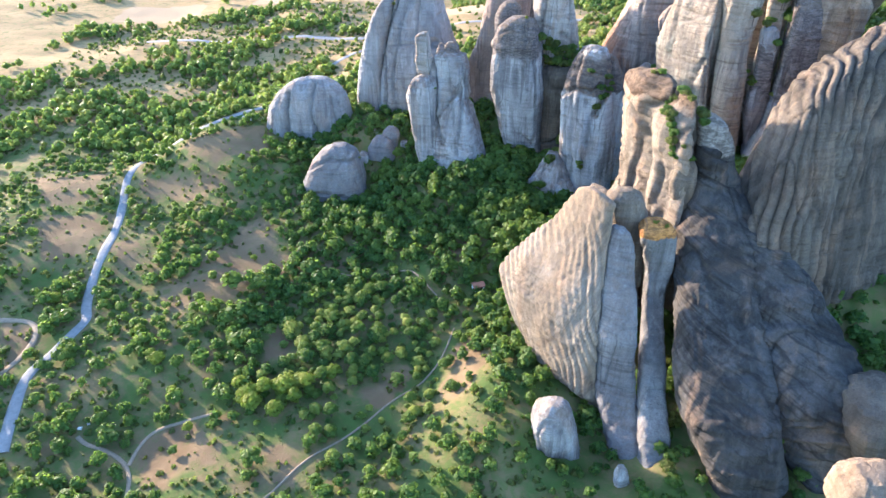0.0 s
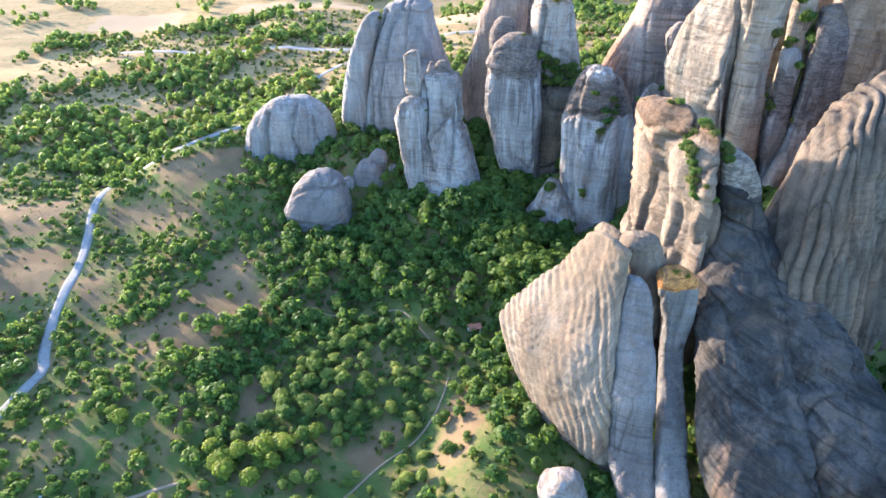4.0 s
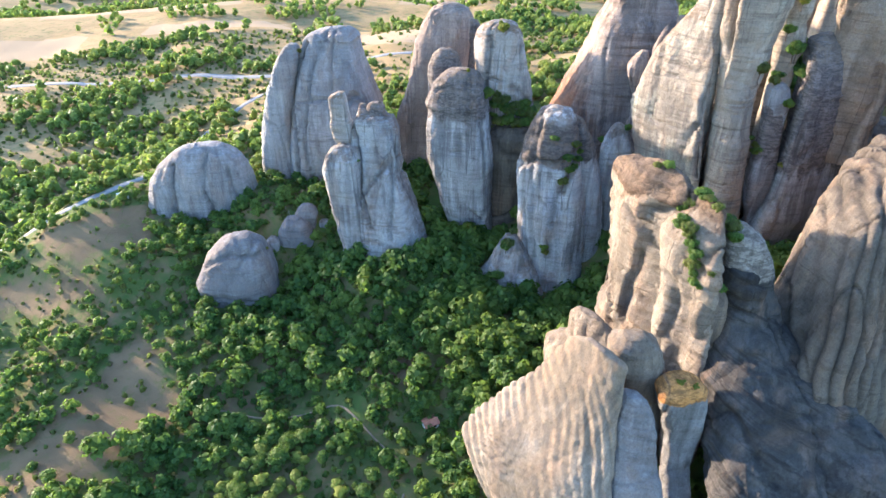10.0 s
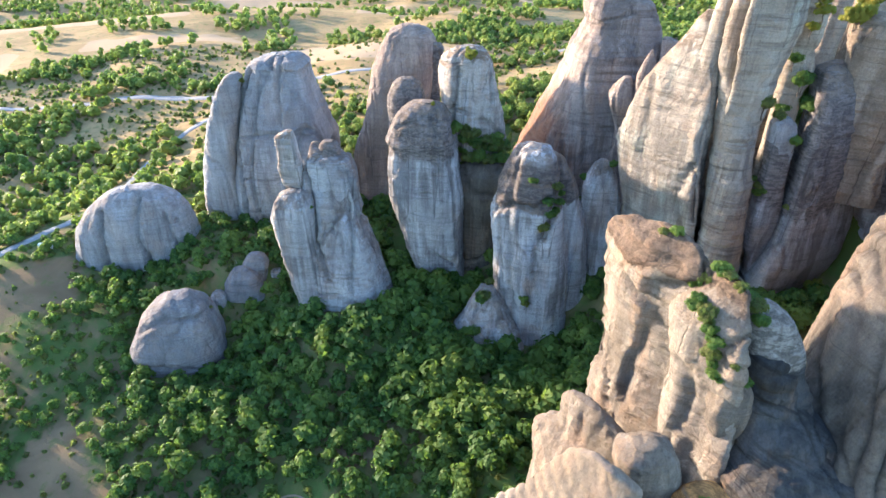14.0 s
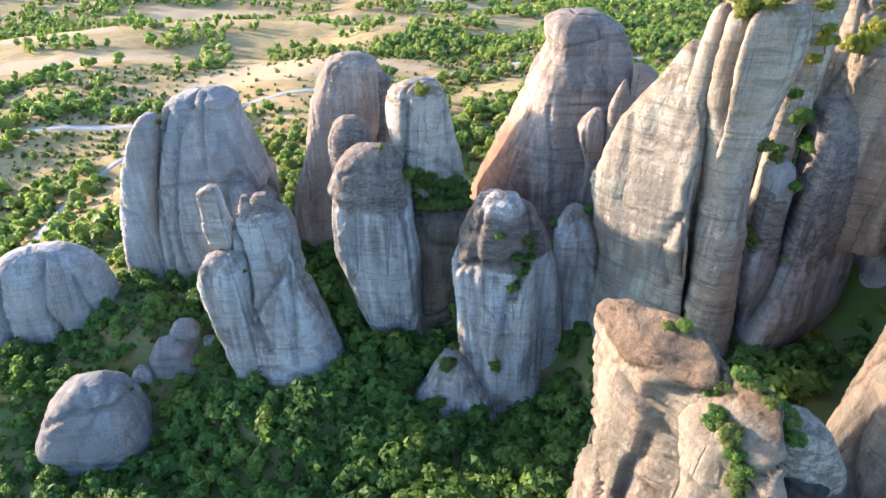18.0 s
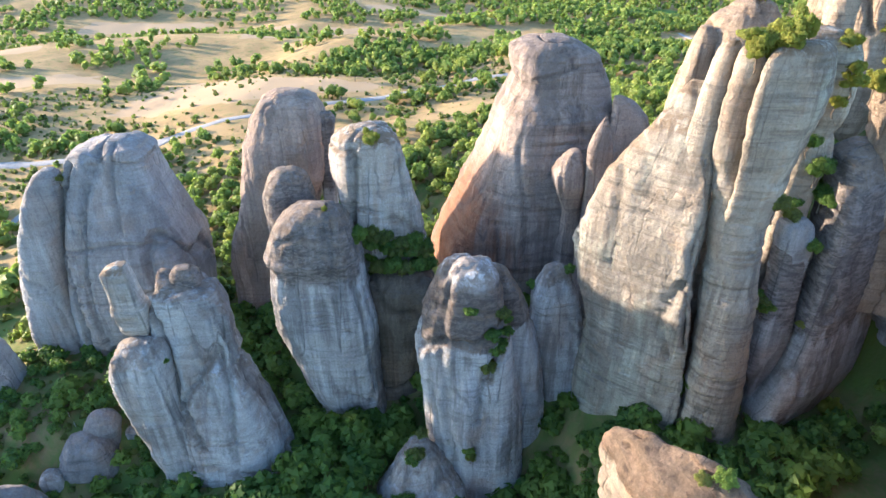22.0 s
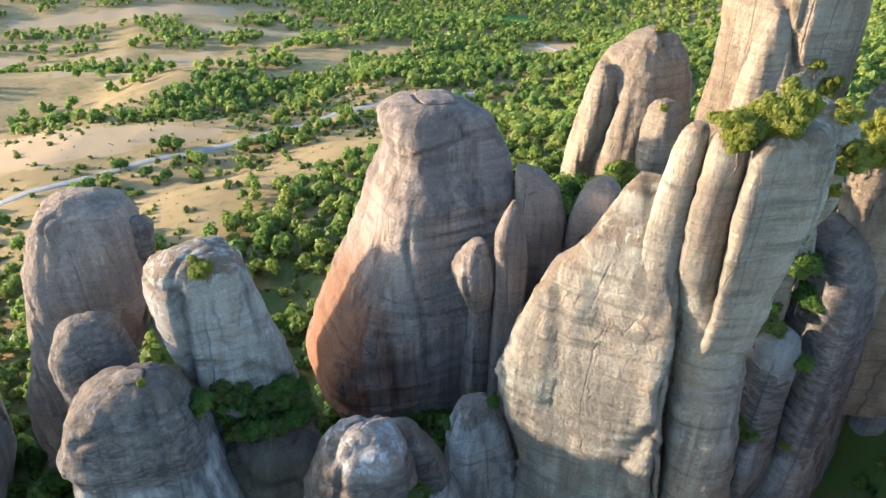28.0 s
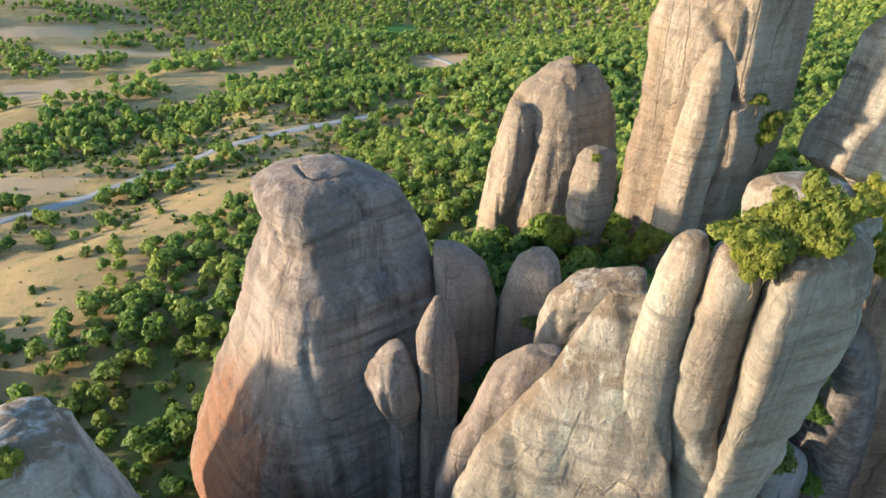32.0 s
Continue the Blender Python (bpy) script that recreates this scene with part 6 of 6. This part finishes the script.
bx, by = scatter(130, 420, 180, 345, 6.0)
wood("gully_wood", bx, by, rng.uniform(3.5, 6.5, len(bx)), FAR_LEAVES, 100, 0.08, 3, "green woods behind and between the rocks", core=(3, 5))
ox, oy = scatter(-420, 420, -60, 96, 10.0)
wood("outer_wood", ox, oy, rng.uniform(4.5, 8.0, len(ox)), FAR_LEAVES, 24, 0.18, 1, "green woods at the near end of the valley", core=(3, 5))
ox, oy = scatter(150, 420, 96, 180, 9.0)
wood("outer_wood", ox, oy, rng.uniform(4.5, 8.0, len(ox)), FAR_LEAVES, 24, 0.18, 1, "green woods on the slope behind the rocks", core=(3, 5))
ox, oy = scatter(-420, -235, 96, 345, 9.0)
wood("outer_wood", ox, oy, rng.uniform(4.5, 8.0, len(ox)), FAR_LEAVES, 24, 0.18, 1, "green woods beyond the valley road", core=(3, 5))
# low scrub and grass tufts
sx, sy = np.concatenate([rng.uniform(-235, 40, 7600), rng.uniform(-300, 240, 9000)]), np.concatenate([rng.uniform(96, 340, 7600), rng.uniform(345, 620, 9000)])
keep = (road_distance(sx, sy) > 0.8) & (bareness(sx, sy) < rng.uniform(0.05, 1.15, len(sx)))
sx, sy = sx[keep], sy[keep]
ok = np.array([fits(a, b, 0.3) for a, b in zip(sx, sy)], bool)
sx, sy = sx[ok], sy[ok]
wood("low_scrub", sx, sy, (0.35 + 1.5 * rng.uniform(0, 1, len(sx)) ** 2) * np.where(sy > 344, 1.6, 1.0), SCRUB, 10, 0.34, 0, "low olive green scrub and tufts on dry earth", 0.8, (3, 5))


# ---- shrubs that grow on the rocks ----
shrub_kinds = []
for k in range(5):
    blobs = [(0, 0, 0.55, 0.75, 0.75, 0.55)] + [(0.62 * math.cos(a), 0.62 * math.sin(a), rng.uniform(0.35, 0.75), 0.42, 0.42, 0.38) for a in np.arange(5) * 1.26 + k]
    v, f = crown_arrays(rng, blobs, 800, 0.058)
    cm = mesh_of("foliage", v, f, False)
    cm.materials.append(SCRUB if k % 2 else LEAVES)
    v, f = trunk_arrays(rng, 0.5, 0.07, 4)
    sm = mesh_of("stem", v, f)
    sm.materials.append(BARK)
    shrub_kinds.append((sm, cm))


# shrubs for sunlit places, their brightness painted into the leaves
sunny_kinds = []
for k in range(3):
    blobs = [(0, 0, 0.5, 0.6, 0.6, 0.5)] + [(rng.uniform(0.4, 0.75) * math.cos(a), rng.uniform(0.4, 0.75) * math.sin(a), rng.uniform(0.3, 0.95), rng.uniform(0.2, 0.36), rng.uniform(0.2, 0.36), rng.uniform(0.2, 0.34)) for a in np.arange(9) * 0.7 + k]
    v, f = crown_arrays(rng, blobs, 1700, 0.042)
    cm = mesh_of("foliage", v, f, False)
    cm.materials.append(SUNLIT_SCRUB)
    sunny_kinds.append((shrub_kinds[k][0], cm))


def shrub(x, y, z, r, k, label, group="shrubs on the rocks", kinds=shrub_kinds):
    sm, cm = kinds[k % len(kinds)]
    root = new("shrub")
    root.empty_display_size = 1
    root.matrix_world = Matrix.LocRotScale((x, y, z - 0.25 * r), Euler((0, 0, (k * 2.4) % 6.28)), (r, r, r * (0.95 + 0.15 * (k % 4))))
    tagged(root, label, "shrub", group)
    for name, me in (("stem", sm), ("foliage", cm)):
        ob = new(name, me)
        ob.parent = root
    return root


SUMMIT = [(102.3, 239.8, 190.4, 2.8), (106.1, 239.0, 190.5, 2.8), (101.8, 238.8, 189.2, 2.0), (106.6, 236.4, 191.6, 2.5), (105.2, 237.4, 190.8, 2.6), (104.5, 238.1, 189.1, 2.0), (105.0, 236.2, 190.8, 2.4), (101.8, 238.7, 188.7, 1.6)]
CREST = [(66.6, 181.0, 146.8, 1.8), (67.4, 178.7, 146.9, 2), (67.7, 177.0, 144.1, 1.6), (68.1, 175.3, 139.9, 1.8), (69.1, 173.7, 136.3, 1.8), (73.0, 171.0, 136.4, 1.4), (77.0, 178.7, 146.6, 2), (76.7, 176.1, 145.2, 1.6), (69.9, 184.8, 150.1, 1.8), (71.2, 183.0, 152.8, 1.8), (120.0, 235.1, 105.6, 1.6), (69.6, 187.2, 146.6, 1.5), (67.4, 181.8, 147.9, 1.5), (67.3, 178.1, 146.0, 1.4), (68.3, 175.4, 142.5, 1.7), (68.6, 174.8, 137.9, 1.2), (71.7, 180.9, 153.0, 1.3), (77.1, 180.3, 147.4, 1.7), (70.4, 171.4, 140.3, 0.9), (69.1, 185.6, 148.1, 1.6), (67.4, 192.9, 155.3, 1.4), (65.2, 194.0, 154.8, 1.0), (104.7, 236.4, 116.5, 1.1), (72.5, 178.5, 151.9, 1.2)]
FLANKS = [(60.4, 255.5, 134.8, 1.6), (67.7, 255.7, 131.8, 1.9), (65.5, 252.9, 124.1, 2.0), (63.5, 252.3, 120.3, 1.8), (64.7, 253.5, 128.5, 1.9), (68.9, 255.3, 127.0, 1.6), (47.5, 254.5, 95.9, 2.0), (43.4, 251.6, 83.9, 2.3), (38.3, 254.6, 82.3, 2.0), (59.3, 251.8, 95.3, 1.5), (43.5, 284.3, 139.9, 2.2), (48.0, 288.2, 135.4, 2.2), (51.1, 287.5, 134.1, 2.2), (54.3, 286.5, 134.3, 2.2), (57.7, 286.3, 134.5, 2.2), (60.7, 287.0, 131.7, 1.8), (47.3, 288.9, 125.0, 1.6), (47.1, 288.6, 130.1, 1.6), (102.7, 285.7, 115.7, 1.6), (102.1, 282.2, 113.7, 1.4), (81.8, 268.7, 127.4, 1.6), (101.7, 282.0, 112.5, 1.8), (87.8, 278.5, 107.4, 1.5), (50.5, 287.5, 135.7, 2.2), (54.3, 286.9, 134.1, 2.2), (57.6, 286.1, 133.1, 2.0), (47.7, 288.5, 137.8, 1.8), (-49.5, 556.9, 78.7, 1.2), (-40.1, 278.9, 85.5, 0.8), (47.0, 288.4, 133.9, 2.4)]
FLANKS += [(50.9, 287.5, 132.6, 2.2), (57.1, 286.1, 131.2, 2.2), (42.6, 283.3, 139.7, 1.4), (-24.5, 331.8, 143.7, 1.4), (61.0, 255.5, 134.5, 1.0), (69.7, 256.8, 128.8, 1.2), (64.0, 252.6, 121.1, 1.5), (67.6, 254.2, 124.9, 1.3), (59.8, 251.7, 93.3, 1.4), (46.3, 254.2, 94.7, 2.0), (41.3, 251.9, 84.8, 2.2), (49.6, 257.5, 99.0, 1.5), (88.1, 263.5, 133.5, 1.3), (40.6, 363.6, 95.3, 1.2), (-3.4, 280.3, 119.0, 0.8), (113.4, 234.3, 141.3, 1.2), (48.2, 285.7, 128.2, 2.4), (51, 284.2, 128.6, 2.6), (54.4, 283.7, 128.6, 2.6), (58, 283.4, 128.4, 2.6), (60.5, 284.4, 127.6, 2.3), (52.6, 287.1, 131.0, 2.5), (56.6, 286.5, 131.0, 2.6), (60, 286.2, 130.6, 2.4), (46.7, 286.8, 122.5, 1.8), (49.7, 286.8, 118.0, 1.6)]
CAPS = [(62.1, 159.2, 121.9, 0.8), (65.4, 158.7, 120.9, 0.7), (36.3, 283.6, 148.8, 0.7), (112.7, 299.2, 169.2, 0.7), (161.7, 301.7, 180.8, 1.4), (143.3, 282.4, 171.3, 0.9), (49.2, 290.0, 160.3, 2.0), (146.5, 286.9, 153.6, 1.0)]
GULLY = [(70.6, 158.7, 88.1, 1.8), (75.4, 154.1, 70.8, 2.4), (72.6, 148.0, 67.8, 2.0), (70.6, 133.9, 65.1, 2.4), (66.8, 122.0, 64.4, 2.4), (65.2, 113.8, 63.4, 2.4), (64.5, 117.8, 63.8, 2.2), (93.3, 115.6, 61.5, 2.0), (97.3, 112.4, 63.8, 2.0), (101.1, 114.5, 65.4, 2.2), (105.8, 113.1, 62.5, 2.2), (110.9, 234.2, 161.5, 2.2), (119.0, 238.1, 158.8, 2.0), (127.2, 240.1, 161.4, 2.4), (124.6, 236.5, 160.2, 2.4), (120.0, 231.2, 152.3, 1.6), (116.1, 234.0, 138.8, 1.6), (116.0, 234.1, 136.6, 1.4), (122.7, 229.8, 134.2, 1.0), (120.5, 236.1, 166.5, 2.2), (124.4, 235.6, 160.8, 2.4), (118.5, 235.3, 179.7, 1.6), (118.8, 234.5, 185.8, 1.5), (135.0, 238.3, 183.0, 2.0), (117.2, 235.6, 190.1, 1.8), (167.3, 266.9, 180.1, 1.6), (171.3, 265.5, 174.8, 2.4), (170.6, 265.7, 172.1, 2.2), (119.3, 234.4, 183.7, 2.2), (130.7, 237.3, 180.5, 2.4)]
GULLY += [(139.2, 282.6, 149.0, 2.0), (149.7, 272.6, 156.1, 2.4), (147.9, 277.0, 150.6, 2.4), (93.1, 124.1, 77.4, 1.2), (95.3, 120.9, 72.5, 1.6), (97.1, 120.2, 68.4, 1.2), (143.4, 287.2, 153.3, 3.8), (143.3, 282.3, 150.5, 2.6), (141.5, 276.9, 150.2, 2.6), (149.5, 272.4, 154.6, 2.6), (149.4, 270.7, 157.9, 2.2), (121.1, 276.0, 150.2, 1.8), (121.4, 236.2, 166.2, 2.2), (116.1, 234.6, 158.2, 1.6), (124.0, 234.1, 160.1, 2.0), (116.2, 232.9, 137.9, 1.4), (131.2, 239.2, 180.2, 2.0), (131.1, 235.6, 180.8, 2.2), (134.2, 238.3, 183.0, 2.0), (130.3, 236.6, 180.7, 1.6), (118.1, 237.4, 171.5, 1.8), (137.2, 225.8, 106.8, 2.5)]
for group, label in ((SUMMIT, "sunlit green shrub on top of the great fin"), (CREST, "dark green shrub rooted in a rock crest"),
                     (FLANKS, "dark shrub clinging to a shaded rock ledge"), (CAPS, "small shrub growing on a bare rock top"), (GULLY, "bright green bush between the rocks")):
    for k, (x, y, z, r) in enumerate(group):
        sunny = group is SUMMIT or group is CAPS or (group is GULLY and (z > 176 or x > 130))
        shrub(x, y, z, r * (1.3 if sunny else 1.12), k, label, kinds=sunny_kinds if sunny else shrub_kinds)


# ---- buildings, car and small things in the valley ----
def box_mesh(name, size, centre=(0, 0, 0), bevel=0.03):
    bm = bmesh.new()
    bmesh.ops.create_cube(bm, size=1)
    bmesh.ops.scale(bm, vec=size, verts=bm.verts)
    bmesh.ops.bevel(bm, geom=bm.edges[:], offset=bevel, segments=1, affect="EDGES")
    bmesh.ops.translate(bm, vec=centre, verts=bm.verts)
    me = bpy.data.meshes.new(name)
    bm.to_mesh(me)
    bm.free()
    return me


def gable_mesh(name, long, wide, low, high, over=0.4, thick=0.15):
    """A pitched roof of two sloping slabs that meet at the ridge."""
    x, y = long / 2 + over, wide / 2 + over
    drop = (high - low) * over / (wide / 2)
    v = [(-x, -y, low - drop), (x, -y, low - drop), (-x, 0, high), (x, 0, high), (-x, y, low - drop), (x, y, low - drop)]
    v += [(a, b, c + thick) for a, b, c in v]
    f = [(0, 1, 3, 2), (2, 3, 5, 4), (6, 8, 9, 7), (8, 10, 11, 9), (0, 6, 7, 1), (4, 5, 11, 10), (0, 2, 8, 6), (2, 4, 10, 8), (1, 7, 9, 3), (3, 9, 11, 5)]
    return mesh_of(name, v, f, False)


def house(name, x, y, turn, long, wide, tall, roof_material, wall_material, label, category="house"):
    root = new(name)
    root.empty_display_size = 1
    root.matrix_world = Matrix.Translation((x, y, float(ground_z(x, y)) - 0.2)) @ pose(0, 0, 0, 0, 0, turn)
    tagged(root, label, category)
    gable = min(wide * 0.22, 2.0)

    def put(kind, me, material, parent=root):
        me.materials.append(material)
        ob = new(kind, me)
        ob.parent = parent
        return ob

    put("wall", box_mesh("wall", (long, wide, tall), (0, 0, tall / 2)), wall_material)
    put("roof", gable_mesh("roof", long, wide, tall, tall + gable), roof_material)
    put("door", box_mesh("door", (0.95, 0.08, 2.0), (-long * 0.2, -wide / 2 - 0.03, 1.2)), WOOD)
    for k in range(max(2, int(long / 4))):
        wx = -long / 2 + (k + 0.7) * long / (max(2, int(long / 4)) + 0.4)
        win = put("window", box_mesh("window", (1.1, 0.07, 1.0), (wx, -wide / 2 - 0.025, tall * 0.6)), WOOD)
        put("pane", box_mesh("pane", (0.9, 0.05, 0.8), (wx, -wide / 2 - 0.055, tall * 0.6), 0.01), GLASS, win)


house("chapel_hut", 14, 206, 20, 4.2, 3.4, 2.3, TILES, PLASTER, "small hut with a brown tiled roof among trees", "hut")
house("field_shed", -107, 331, 15, 4.0, 3.0, 2.2, SHEET, PLASTER, "small pale shed at the edge of a dry clearing", "shed")
house("farm_shed", 470, 640, -25, 22, 9, 4.0, SHEET, PLASTER, "long farm shed with a pale blue sheet roof", "shed")
house("farm_shed", 498, 655, -25, 16, 8, 3.6, SHEET, PLASTER, "farm shed with a pale blue roof beside another", "shed")
house("farmhouse", 420, 820, 10, 11, 8, 5.0, TILES, PLASTER, "distant white farmhouse with a tiled roof")
house("farmhouse", 300, 900, 30, 10, 8, 4.5, TILES, PLASTER, "distant white farmhouse among field trees")


def car(x, y, turn):
    root = new("car")
    root.empty_display_size = 1
    root.matrix_world = Matrix.Translation((x, y, float(ground_z(x, y)) + 0.35)) @ pose(0, 0, 0, 0, 0, turn)
    tagged(root, "dark car driving on the dusty valley road", "car")
    v, f = [], []
    shape = [(-2.1, 0.35, 0.75, 0.80), (-2.0, 0.30, 0.95, 0.84), (-1.3, 0.28, 1.0, 0.86), (-0.9, 0.28, 1.42, 0.78), (0.5, 0.28, 1.45, 0.78), (1.1, 0.28, 1.0, 0.86), (1.95, 0.30, 0.85, 0.84), (2.1, 0.36, 0.65, 0.78)]
    for px, low, top, half in shape:
        v += [(px, -half, low), (px, -half * 0.97, (low + top) * 0.52), (px, -half * 0.78, top), (px, half * 0.78, top), (px, half * 0.97, (low + top) * 0.52), (px, half, low)]
    body = mesh_of("body", v, grid_faces(len(shape), 6, wrap=True))
    body.materials.append(PAINT)
    ob = new("body", body)
    ob.parent = root
    glass = box_mesh("window", (1.7, 1.36, 0.3), (-0.2, 0, 1.2), 0.08)
    glass.materials.append(GLASS)
    ob = new("window", glass)
    ob.parent = root
    for wx in (-1.3, 1.3):
        for wy in (-0.78, 0.78):
            bm = bmesh.new()
            bmesh.ops.create_cone(bm, cap_ends=True, segments=16, radius1=0.33, radius2=0.33, depth=0.22, matrix=pose(wx, wy, 0.33, 90, 0, 0))
            me = bpy.data.meshes.new("wheel")
            bm.to_mesh(me)
            bm.free()
            me.materials.append(RUBBER)
            ob = new("wheel", me)
            ob.parent = root


car(-164, 338, 60)

# weathered posts of an old fence near the small outcrop
for k, (x, y) in enumerate([(-36, 306), (-34.5, 303), (-33, 300), (-31.5, 297), (-38, 309)]):
    me = box_mesh("fence_post", (0.16, 0.16, 2.0), (0, 0, 0.8), 0.03)
    me.materials.append(WOOD)
    ob = new("fence_post", me)
    ob.matrix_world = Matrix.Translation((x, y, float(ground_z(x, y)))) @ pose(0, 0, 0, 3 * (k % 3 - 1), 4 * (k % 2), 15 * k)
    tagged(ob, "grey weathered wooden fence post on grass", "fence post", "old fence posts")

# pale blocks left at the end of the field track
for k, (x, y, s) in enumerate([(-120.5, 143.0, 1.2), (-118.5, 145.0, 0.9), (-119.6, 147.2, 0.6), (-117.2, 146.5, 0.5)]):
    me = box_mesh("stone_block", (s, s * 0.8, s * 0.6), (0, 0, s * 0.25), 0.08)
    me.materials.append(PLASTER)
    ob = new("stone_block", me)
    ob.matrix_world = Matrix.Translation((x, y, float(ground_z(x, y)))) @ pose(0, 0, 0, 0, 0, 25 * k)
    tagged(ob, "pale stone block lying on bare earth", "stone block", "stone blocks")
